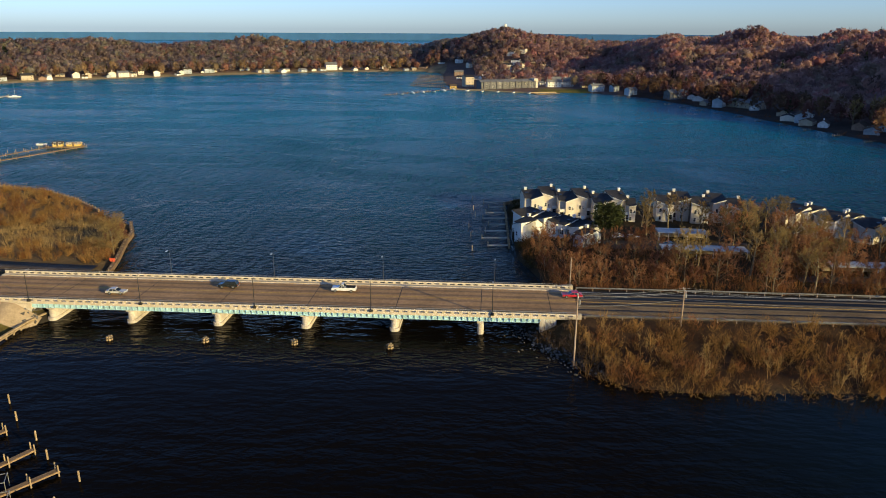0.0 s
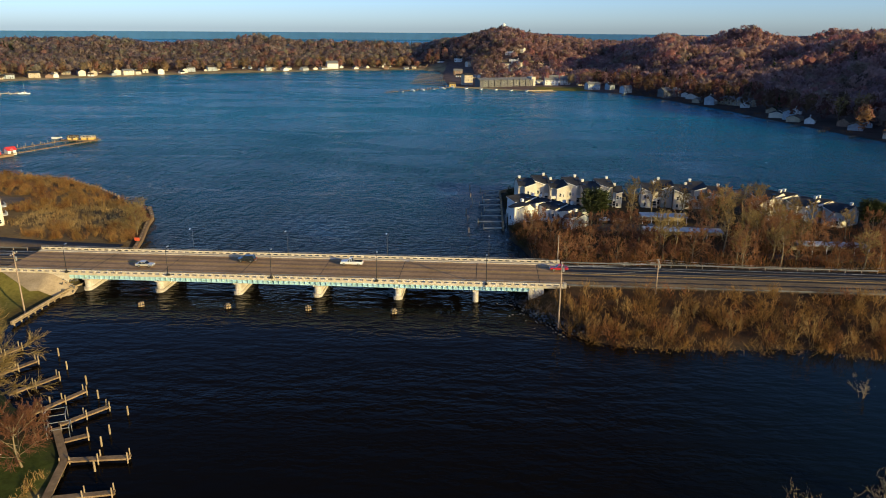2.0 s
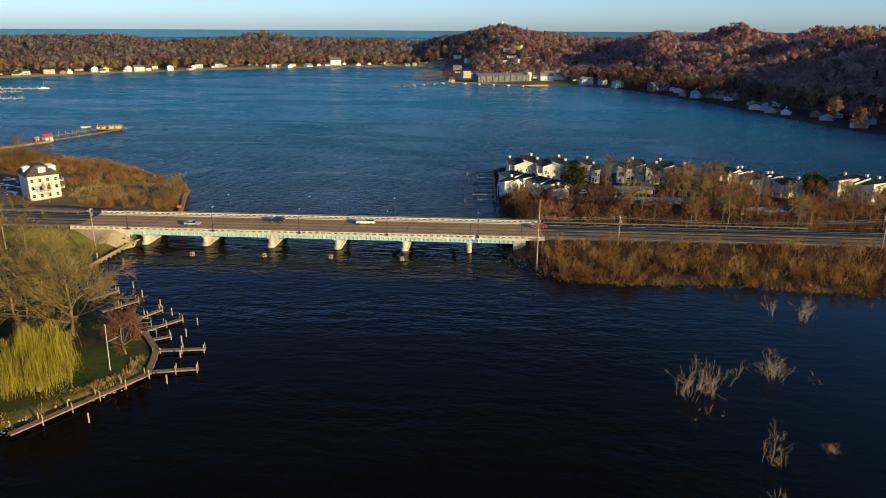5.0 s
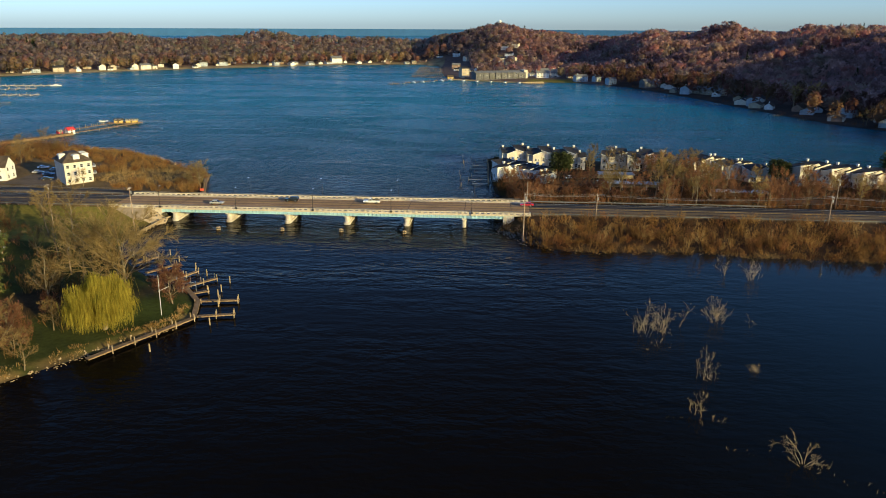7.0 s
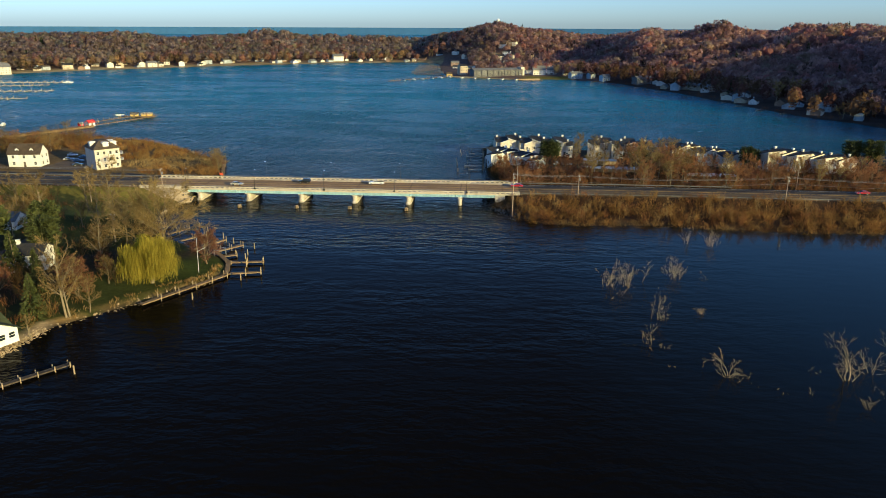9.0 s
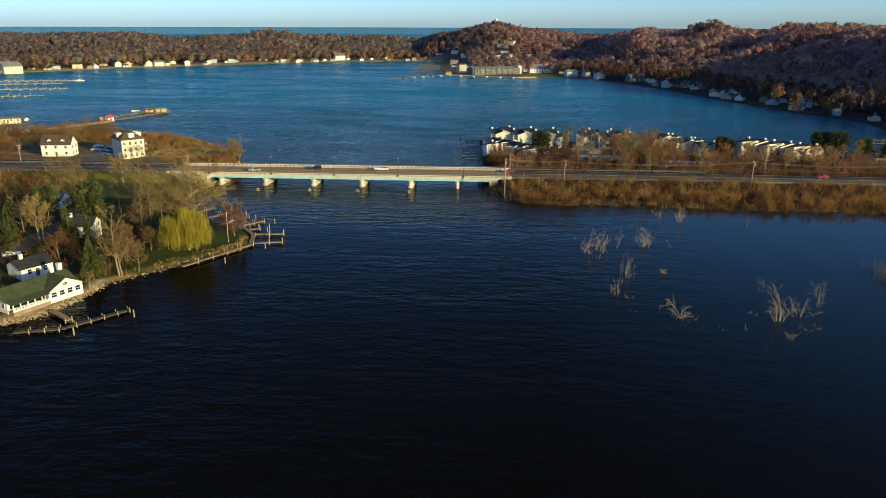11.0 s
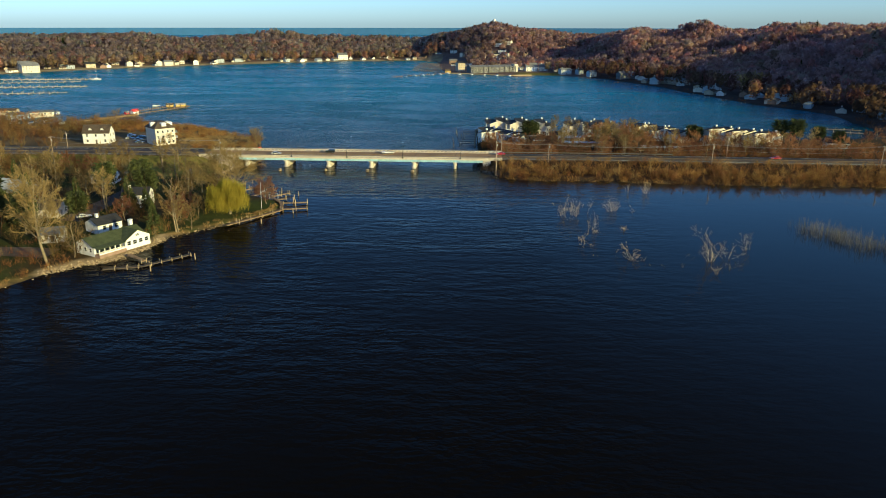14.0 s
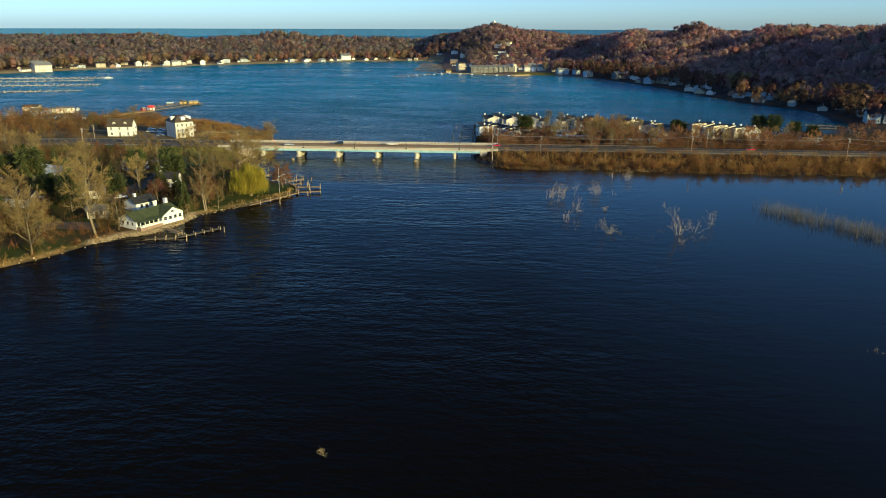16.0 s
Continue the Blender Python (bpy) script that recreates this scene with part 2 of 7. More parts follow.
    link(lee_x.outputs["Result"], lee_shine.inputs[0])
    link(lee_y.outputs["Result"], lee_shine.inputs[1])
    # calms the waves, and below also lifts the painted-in sky reflection
    calm_shine = tree.nodes.new("ShaderNodeMath")
    link(hush.outputs[0], calm_shine.inputs[0])
    link(lee_shine.outputs[0], calm_shine.inputs[1])
    wind = tree.nodes.new("ShaderNodeMath")
    wind.operation = 'SUBTRACT'
    link(windy.outputs["Result"], wind.inputs[0])
    link(calm_shine.outputs[0], wind.inputs[1])
    blow = tree.nodes.new("ShaderNodeMath")
    blow.operation = 'MULTIPLY'
    link(force.outputs["Result"], blow.inputs[0])
    link(wind.outputs[0], blow.inputs[1])
    gloss = node(tree, "ShaderNodeMapRange", **{"From Min": 0.0, "From Max": 1.0, "To Min": 0.04, "To Max": 0.26})
    link(wind.outputs[0], gloss.inputs["Value"])
    # thin slicks drawn out by the wind stay smooth and catch the low sky
    slick = node(tree, "ShaderNodeTexNoise", Scale=0.009, Detail=3.0, Roughness=0.5, Distortion=2.2)
    link(stretch.outputs["Vector"], slick.inputs["Vector"])
    off = tree.nodes.new("ShaderNodeMath")
    off.operation = 'SUBTRACT'
    off.inputs[1].default_value = 0.5
    link(slick.outputs["Fac"], off.inputs[0])
    far = tree.nodes.new("ShaderNodeMath")
    far.operation = 'ABSOLUTE'
    link(off.outputs[0], far.inputs[0])
    line = node(tree, "ShaderNodeMapRange", **{"From Min": 0.002, "From Max": 0.014, "To Min": 0.55, "To Max": 1.0})
    link(far.outputs[0], line.inputs["Value"])
    still = tree.nodes.new("ShaderNodeMath")
    still.operation = 'MULTIPLY'
    link(blow.outputs[0], still.inputs[0])
    link(line.outputs["Result"], still.inputs[1])
    link(still.outputs[0], bump.inputs["Strength"])
    smoother = tree.nodes.new("ShaderNodeMath")
    smoother.operation = 'MULTIPLY'
    link(gloss.outputs["Result"], smoother.inputs[0])
    link(line.outputs["Result"], smoother.inputs[1])
    patch = node(tree, "ShaderNodeMapRange", **{"From Min": 0.35, "From Max": 0.65, "To Min": 0.75, "To Max": 1.4})
    link(gust.outputs["Fac"], patch.inputs["Value"])
    ruffled = tree.nodes.new("ShaderNodeMath")
    ruffled.operation = 'MULTIPLY'
    link(smoother.outputs[0], ruffled.inputs[0])
    link(patch.outputs["Result"], ruffled.inputs[1])
    link(ruffled.outputs[0], bsdf.inputs["Roughness"])
    link(height, bump.inputs["Height"])
    link(bump.outputs["Normal"], bsdf.inputs["Normal"])
    # brown-black river water, clearer blue-green lake north of the bridge, reflected sky blue painted in
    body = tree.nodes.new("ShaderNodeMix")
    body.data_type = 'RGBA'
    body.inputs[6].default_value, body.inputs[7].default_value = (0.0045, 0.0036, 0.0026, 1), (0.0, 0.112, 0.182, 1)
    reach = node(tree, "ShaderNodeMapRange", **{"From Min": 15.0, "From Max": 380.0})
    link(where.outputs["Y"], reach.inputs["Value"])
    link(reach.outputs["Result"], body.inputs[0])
    # low sky mirrored in the calm east side, painted as blue base colour
    sky_blue = tree.nodes.new("ShaderNodeMix")
    sky_blue.data_type = 'RGBA'
    sky_blue.inputs[7].default_value = (0.0, 0.013, 0.021, 1)
    sky_span = node(tree, "ShaderNodeMapRange", **{"From Min": -190.0, "From Max": -70.0, "To Min": 0.0, "To Max": 4.5})
    link(where.outputs["Y"], sky_span.inputs["Value"])
    level = tree.nodes.new("ShaderNodeMath")
    level.operation = 'MULTIPLY'
    link(sky_span.outputs["Result"], level.inputs[1])
    link(hush.outputs[0], level.inputs[0])
    link(level.outputs[0], sky_blue.inputs[0])
    link(body.outputs[2], sky_blue.inputs[6])
    link(sky_blue.outputs[2], bsdf.inputs["Base Color"])
    bsdf.inputs["Roughness"].default_value, bsdf.inputs["IOR"].default_value = 0.22, 1.33
    # reflection strength painted by place too: weak on the near river, stronger northward
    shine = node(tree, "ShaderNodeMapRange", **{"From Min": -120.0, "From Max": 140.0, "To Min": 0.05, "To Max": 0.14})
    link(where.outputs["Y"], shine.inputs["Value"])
    # specular level set by place: sky reflection painted brighter east, weaker south-west
    shine_more = tree.nodes.new("ShaderNodeMath")
    shine_more.operation = 'MULTIPLY_ADD'
    shine_more.inputs[1].default_value = 1.1
    link(calm_shine.outputs[0], shine_more.inputs[0])
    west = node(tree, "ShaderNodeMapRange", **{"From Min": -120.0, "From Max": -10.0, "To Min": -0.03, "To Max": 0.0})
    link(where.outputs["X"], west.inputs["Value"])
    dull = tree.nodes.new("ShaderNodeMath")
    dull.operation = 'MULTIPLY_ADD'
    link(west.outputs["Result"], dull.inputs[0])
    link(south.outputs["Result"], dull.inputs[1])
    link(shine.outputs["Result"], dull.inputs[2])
    link(dull.outputs[0], shine_more.inputs[2])
    link(shine_more.outputs[0], bsdf.inputs["Specular IOR Level"])
    # steep reflections tinted brown, to cancel the blue of the sky overhead
    bsdf.inputs["Specular Tint"].default_value = (1.0, 0.62, 0.4, 1)
    return m


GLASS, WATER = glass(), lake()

# ---- mesh helpers ----
rng = np.random.default_rng(7)


def quads(name, v, q, material, cover=None):
    """A mesh of four-sided faces from arrays, with an optional colour for each corner point."""
    v, q = np.asarray(v, np.float32), np.asarray(q, np.int32)
    me = bpy.data.meshes.new(name)
    me.vertices.add(len(v))
    me.vertices.foreach_set("co", v.ravel())
    me.loops.add(q.size)
    me.loops.foreach_set("vertex_index", q.ravel())
    me.polygons.add(len(q))
    me.polygons.foreach_set("loop_start", np.arange(0, q.size, 4, dtype=np.int32))
    me.update(calc_edges=True)
    if cover is not None:
        rgba = np.ones((len(v), 4), np.float32)
        rgba[:, :3] = cover
        me.color_attributes.new("cover", 'FLOAT_COLOR', 'POINT').data.foreach_set("color", rgba.ravel())
    me.materials.append(material)
    return me


def solid(name, shapes, material):
    """One mesh from a list of (vertices, faces)."""
    v, f = [], []
    for sv, sf in shapes:
        n = len(v)
        v += [tuple(p) for p in sv]
        f += [tuple(i + n for i in face) for face in sf]
    me = bpy.data.meshes.new(name)
    me.from_pydata(v, [], f)
    me.update()
    me.materials.append(material)
    return me


def box(x0, x1, y0, y1, z0, z1):
    v = [(x, y, z) for z in (z0, z1) for x, y in ((x0, y0), (x1, y0), (x1, y1), (x0, y1))]
    return v, [(3, 2, 1, 0), (4, 5, 6, 7), (0, 1, 5, 4), (1, 2, 6, 5), (2, 3, 7, 6), (3, 0, 4, 7)]


def extrude(profile, y0, y1):
    """A profile of (x, z), counter-clockwise seen from -y, drawn out along y."""
    n = len(profile)
    v = [(x, y0, z) for x, z in profile] + [(x, y1, z) for x, z in profile]
    return v, [tuple(range(n)), tuple(range(2 * n - 1, n - 1, -1))] + [(i, i + n, (i + 1) % n + n, (i + 1) % n) for i in range(n)]


def extrude_x(profile, x0, x1):
    """A profile of (y, z), counter-clockwise seen from +x, drawn out along x."""
    n = len(profile)
    v = [(x0, y, z) for y, z in profile] + [(x1, y, z) for y, z in profile]
    return v, [tuple(range(n - 1, -1, -1)), tuple(range(n, 2 * n))] + [(i, (i + 1) % n, (i + 1) % n + n, i + n) for i in range(n)]


def tube(a, b, r0, r1, sides=8):
    a, b = Vector(a), Vector(b)
    z = (b - a).normalized()
    x = z.orthogonal().normalized()
    y = z.cross(x)
    v = []
    for p, r in ((a, r0), (b, r1)):
        v += [tuple(p + (x * math.cos(2 * math.pi * i / sides) + y * math.sin(2 * math.pi * i / sides)) * r) for i in range(sides)]
    f = [(i, (i + 1) % sides, (i + 1) % sides + sides, i + sides) for i in range(sides)]
    return v, f + [tuple(range(sides - 1, -1, -1)), tuple(range(sides, 2 * sides))]


def part(name, shapes, material, parent, label=""):
    me = shapes if isinstance(shapes, bpy.types.Mesh) else solid(name, shapes, material)
    ob = new(name, me)
    ob.parent = parent
    return tagged(ob, label)


def thing(name, m, label, category, group="", kind=""):
    ob = new(name)
    ob.empty_display_size = 0.5
    ob.matrix_basis = m
    return tagged(ob, label, category, group, kind)


def unit(v):
    return v / np.maximum(np.linalg.norm(v, axis=-1, keepdims=True), 1e-9)


def strokes(s, d, length, w0, w1, bend=0.0, segs=2, sides=0, seed=0, face=None):
    """Many tapered twigs at once, from starts s along d; flat blades, or tubes with that many sides. bend: how much the end rises (m per m)."""
    r = np.random.default_rng(seed)
    n = len(s)
    length, w0, w1 = (np.broadcast_to(np.asarray(a, float), (n,)) for a in (length, w0, w1))
    steps = np.linspace(0, 1, segs + 1)
    kink = unit(r.normal(size=(n, 3))) * length[:, None] * 0.06
    pts = s[:, None, :] + d[:, None, :] * (length[:, None] * steps)[:, :, None] + kink[:, None, :] * np.sin(steps * math.pi)[None, :, None]
    pts[:, :, 2] += (bend * length)[:, None] * steps ** 2 if np.ndim(bend) else bend * length[:, None] * steps ** 2
    wide = w0[:, None] + (w1 - w0)[:, None] * steps
    a = unit(np.cross(d, unit(r.normal(size=(n, 3))) if face is None else face))
    b = np.cross(d, a)
    m = segs + 1
    if sides:
        ang = np.arange(sides) * 2 * math.pi / sides
        ring = a[:, None, :] * np.cos(ang)[None, :, None] + b[:, None, :] * np.sin(ang)[None, :, None]
        v = (pts[:, :, None, :] + ring[:, None, :, :] * wide[:, :, None, None] / 2).reshape(-1, 3)
        k, i = np.meshgrid(np.arange(segs), np.arange(sides), indexing="ij")
        base = np.stack([k * sides + i, k * sides + (i + 1) % sides, (k + 1) * sides + (i + 1) % sides, (k + 1) * sides + i], -1).reshape(-1, 4)
        q = (np.arange(n) * m * sides)[:, None, None] + base[None]
    else:
        v = np.stack([pts - a[:, None, :] * wide[:, :, None] / 2, pts + a[:, None, :] * wide[:, :, None] / 2], 2).reshape(-1, 3)
        k = np.arange(segs)
        base = np.stack([2 * k, 2 * k + 1, 2 * k + 3, 2 * k + 2], -1)
        q = (np.arange(n) * m * 2)[:, None, None] + base[None]
    return v, q.reshape(-1, 4)


def merge(pieces):
    v, q, n = [], [], 0
    for pv, pq in pieces:
        v.append(pv)
        q.append(pq + n)
        n += len(pv)
    return np.concatenate(v), np.concatenate(q)


def sprout(s, d, length, count, t0, t1, spread, ratio, bend, seed):
    """Starts, directions and lengths of count side shoots on every stroke."""
    r = np.random.default_rng(seed)
    n = len(s)
    t = r.uniform(t0, t1, (n, count))
    start = s[:, None, :] + d[:, None, :] * (length[:, None] * t)[:, :, None]
    start[:, :, 2] += bend * length[:, None] * t ** 2
    away = unit(d[:, None, :] + unit(r.normal(size=(n, count, 3))) * spread)
    size = length[:, None] * ratio * r.uniform(0.6, 1.25, (n, count)) * (1.15 - 0.5 * t)
    return start.reshape(-1, 3), away.reshape(-1, 3), size.ravel()


# ---- the shape of the shores ----
SHORE_WEST = [(-190, -290), (-160, -230), (-136, -181), (-130, -173), (-126, -166), (-122, -156), (-117, -149), (-109, -143), (-106, -133), (-104, -121), (-97, -112),
              (-89, -102), (-79, -89), (-79, -79), (-84, -71), (-91, -66), (-99, -61), (-107, -54), (-114, -46), (-120, -37), (-123, -27), (-122, -6), (-121, 14),
              (-121, 27), (-125, 37), (-131, 55), (-134, 64), (-140, 76), (-148, 83), (-160, 92), (-178, 108), (-195, 119), (-224, 129), (-250, 141), (-263, 144)]
SHORE_BAY = [(-275, 128), (-300, 122), (-325, 128), (-360, 142), (-450, 170), (-600, 200), (-800, 260), (-950, 380), (-760, 470), (-665, 540)]
SHORE_FAR = [(-638, 600), (-600, 672), (-572, 708), (-509, 770), (-458, 820), (-396, 867), (-329, 917), (-256, 973), (-178, 990), (-136, 1005), (-100, 966)]
SHORE_TOWN = [(-88, 900), (-82, 800), (-72, 720), (-62, 662), (-30, 650), (22, 622), (51, 632), (89, 625), (114, 602), (137, 573), (154, 525), (178, 453), (190, 395),
              (203, 345), (213, 305), (224, 272), (242, 246), (249, 216), (243, 176), (240, 140), (228, 112)]
SHORE_CONDO = [(200, 96), (165, 92), (140, 92), (112, 100), (80, 112), (50, 118), (20, 122), (-4, 124), (-12, 116), (-12, 100), (-11, 73), (-10, 49), (-6, 37), (-4, 28), (-7, 18),
               (-10, 6), (-10, -5), (-7, -12), (-2, -17), (2, -23), (9, -27), (20, -28), (50, -26), (64, -29), (90, -31), (130, -31), (176, -32), (300, -36)]
SHORE_BACK = [(430, -70), (520, -300), (420, -640), (100, -820), (-200, -700), (-260, -450)]
SHORE = np.array(SHORE_WEST + SHORE_BAY + SHORE_FAR + SHORE_TOWN + SHORE_CONDO + SHORE_BACK, float)


def land_distance(x, y):
    """Metres from the shore: positive on land, negative on water."""
    x, y = np.asarray(x, float), np.asarray(y, float)
    best, inside = np.full(x.shape, 1e9), np.zeros(x.shape, bool)
    for (ax, ay), (bx, by) in zip(SHORE, np.roll(SHORE, -1, 0)):
        ex, ey = bx - ax, by - ay
        k = np.clip(((x - ax) * ex + (y - ay) * ey) / (ex * ex + ey * ey), 0, 1)
        best = np.minimum(best, (x - ax - k * ex) ** 2 + (y - ay - k * ey) ** 2)
        if ey:
            inside ^= ((ay > y) != (by > y)) & (x < ex * (y - ay) / ey + ax)
    return np.where(inside, -1, 1) * np.sqrt(best)


def smooth(v, a, b):
    k = np.clip((v - a) / (b - a), 0, 1)
    return k * k * (3 - 2 * k)


def lumps(x, y, size, seed):
    """Soft random relief from a few waves, about -1 to 1."""
    r = np.random.default_rng(seed)
    total = np.zeros(np.shape(x))
    for k in range(7):
        a, f, p = r.uniform(0, 2 * math.pi), r.uniform(0.6, 1.7) / size, r.uniform(0, 2 * math.pi)
        total += np.sin((np.cos(a) * x + np.sin(a) * y) * 2 * math.pi * f + p)
    return total / 3.2


# heights of the wooded ridges, by the bearing from the bridge's far side
RIDGE_BEARING = [-60, -38, -34, -30.6, -27.2, -25.8, -24.4, -22.1, -19.8, -18.6, -16.8, -15.4, -13.4, -10.1, -7.6, -5.9, -3.4, -2.1, -0.5, 0.7, 2.5, 3.9, 5.4, 7.4, 9, 10.6, 12.3, 13.7,
                 15.2, 16.3, 17.9, 18.8, 20.9, 22.9, 25.7, 31, 60]
RIDGE_HEIGHT = [47, 49, 51, 52, 53, 48, 46, 49, 51, 57, 60, 55, 52, 52, 53, 52, 54, 62, 67, 72, 67, 58, 54, 49, 48, 52, 62, 56, 56, 61, 63, 57, 57, 60, 63, 66, 70]
CANOPY = 16.0
ROAD_Y, ROAD_Z = 4.3, 4.3


def ground_height(x, y):
    x, y = np.asarray(x, float), np.asarray(y, float)
    d = land_distance(x, y)
    h = np.clip(d * 0.35, -3.0, 0.9) + smooth(d, 4, 40) * 1.0
    h += smooth(d, 3, 25) * 0.25 * lumps(x, y, 24, 3)
    bearing, reach = np.degrees(np.arctan2(x + 10, y + 200)), np.hypot(x + 10, y + 200)
    ridge = np.interp(bearing, RIDGE_BEARING, RIDGE_HEIGHT) - CANOPY
    east = smooth(x, 225, 330) * smooth(y, 90, 200)
    north = smooth(y, 430, 620)
    centre = smooth(x, -150, -95) * (1 - smooth(x, 110, 210))
    climb = np.where(x > 60, smooth(d, 30, 265), smooth(d, 25, 300))
    climb = climb * (1 - centre) + centre * smooth(y, 830, 1085) * smooth(d, 4, 110)
    hill = ridge * climb * (0.9 + 0.1 * lumps(x, y, 160, 9)) + climb * (1 - smooth(reach, 1150, 1280)) * 8 * lumps(x, y, 110, 11)
    hill = np.where(reach > 1270, np.minimum(hill, ridge), hill)
    fall = 1 - smooth(reach, 1400 + 25 * np.clip(bearing - 12, 0, 30), 1560 + 40 * np.clip(bearing - 12, 0, 30))
    h = h + np.maximum(east, north) * hill * fall
    # the high eastern hill that shades the bay's shore
    h = h + 48 * smooth(bearing, 40, 47) * smooth(x, 340, 460) * smooth(y, 30, 110) * fall
    h = np.where(reach > 1700 + 45 * np.clip(bearing - 12, 0, 60), -4 + 0 * h, h)
    # the road's embankment
    bank = ROAD_Z - 0.42 * np.maximum(0, np.abs(y - ROAD_Y) - 9.6)
    west = bank - 0.55 * np.maximum(0, x + 126) - 0.012 * np.maximum(0, -200 - x)
    eastern = bank - 0.6 * np.maximum(0, -1 - x) - 0.004 * np.maximum(0, x - 60)
    h = np.where(x < -60, np.maximum(h, west), h)
    return np.where((x > -60) & (x < 420), np.maximum(h, np.where(y < 60, eastern, -9)), h)


def spaced(lo, a, b, hi, near, growth):
    """Grid lines that are close between a and b and widen outwards."""
    lines, step = list(np.arange(a, b + near / 2, near)), near
    while lines[-1] < hi:
        step *= growth
        lines.append(min(hi, lines[-1] + min(step, 400)))
    step = near
    while lines[0] > lo:
        step *= growth
        lines.insert(0, max(lo, lines[0] - min(step, 400)))
    return np.array(lines)


def build_ground():
    gx, gy = spaced(-3400, -250, 270, 3400, 2.4, 1.035), spaced(-900, -190, 140, 4600, 2.4, 1.03)
    x, y = np.meshgrid(gx, gy)
    d, z = land_distance(x, y), ground_height(x, y)
    n, m = len(gx), len(gy)
    i, j = np.meshgrid(np.arange(n - 1), np.arange(m - 1))
    a = j * n + i
    q = np.stack([a, a + 1, a + n + 1, a + n], -1).reshape(-1, 4)
    litter, grass, dry, sand, mud = (np.array(c) for c in ((0.062, 0.044, 0.02), (0.17, 0.145, 0.025), (0.19, 0.13, 0.055), (0.36, 0.28, 0.17), (0.035, 0.03, 0.022)))
    cover = np.empty(x.shape + (3,))
    cover[:] = litter
    cover += (np.array((0.15, 0.105, 0.085)) - cover) * smooth(y, 90, 200)[:, :, None]
    lawn = ((x < -75) & (y < 10) & (y > -200) & (x > -240)) * smooth(lumps(x, y, 45, 5), -0.8, 0.3) * 0.85
    lawn = np.maximum(lawn, ((x < -126) & (x > -190) & (y < -4) & (y > -34)) * 1.0)
    lawn = np.maximum(lawn, smooth(np.hypot(x + 86, y + 84), 16, 8))
    lawn = np.maximum(lawn, smooth(np.hypot((x - 60) / 1.7, y - 645), 24, 14))
    # soil under the causeway brush painted darker, as shade between the stems
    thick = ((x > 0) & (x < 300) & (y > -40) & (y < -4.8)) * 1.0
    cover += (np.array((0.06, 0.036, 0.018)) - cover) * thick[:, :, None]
    rough = ((x < -75) & (x > -150) & (y < -78) & (y > -190)) * smooth(d, 3.2, 1.2)
    # the hill's shade on the east shore, put into the ground colour
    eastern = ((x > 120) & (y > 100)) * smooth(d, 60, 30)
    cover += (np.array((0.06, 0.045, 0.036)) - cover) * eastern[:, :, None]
    # lawns south of the road bank: darker green, with tree shade painted in
    for colour, share in ((np.array((0.05, 0.062, 0.011)), lawn * (y < -36)), (grass, lawn * (y >= -36)), (np.array((0.3, 0.19, 0.062)), rough * smooth(lumps(x, y, 9, 15), -0.9, 0.3) * 0.9), (dry, ((x < -120) & (y > 22) & (y < 150)) * 0.8), (np.array((0.33, 0.26, 0.12)), (y > 560) * (x < -90) * smooth(d, 46, 22) * 0.9), (sand, (y > 560) * (x < -90) * smooth(d, 12, 5) * 0.9), (np.array((0.34, 0.25, 0.13)), ((x < -100) & (x > -124) & (y < -118) & (y > -158)) * smooth(d, 3.4, 2.0)), (mud, smooth(d, 0.8, 0.0))):
        cover += (colour - cover) * np.asarray(share, float)[:, :, None]
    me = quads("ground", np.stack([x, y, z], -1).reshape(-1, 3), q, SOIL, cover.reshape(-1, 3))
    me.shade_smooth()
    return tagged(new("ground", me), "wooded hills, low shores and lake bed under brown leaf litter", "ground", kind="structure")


build_ground()
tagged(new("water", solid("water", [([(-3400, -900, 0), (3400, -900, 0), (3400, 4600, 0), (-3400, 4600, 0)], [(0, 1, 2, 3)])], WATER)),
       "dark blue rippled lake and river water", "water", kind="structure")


def build_backdrop():
    """The far lake up to its horizon, as a plain band behind the hills."""
    a = np.radians(np.linspace(-62, 62, 60))
    v = np.concatenate([np.stack([4560 * np.sin(a), 4560 * np.cos(a) - 200, np.full(60, z)], -1) for z in (-3.0, 42.0)])
    i = np.arange(59)
    tagged(new("backdrop", quads("backdrop", v, np.stack([i, i + 60, i + 61, i + 1], -1)[:, ::-1], SEA)), "open blue great lake out to the horizon", "backdrop", kind="structure")


build_backdrop()

# ---- bridge ----
BRIDGE_WEST, BRIDGE_EAST = -140.0, 1.5
NEAR_EDGE, FAR_EDGE = -4.7, 13.3
PIERS = [-117.6, -99.0, -79.0, -59.0, -39.0, -20.0]
DECK_Z = 4.55


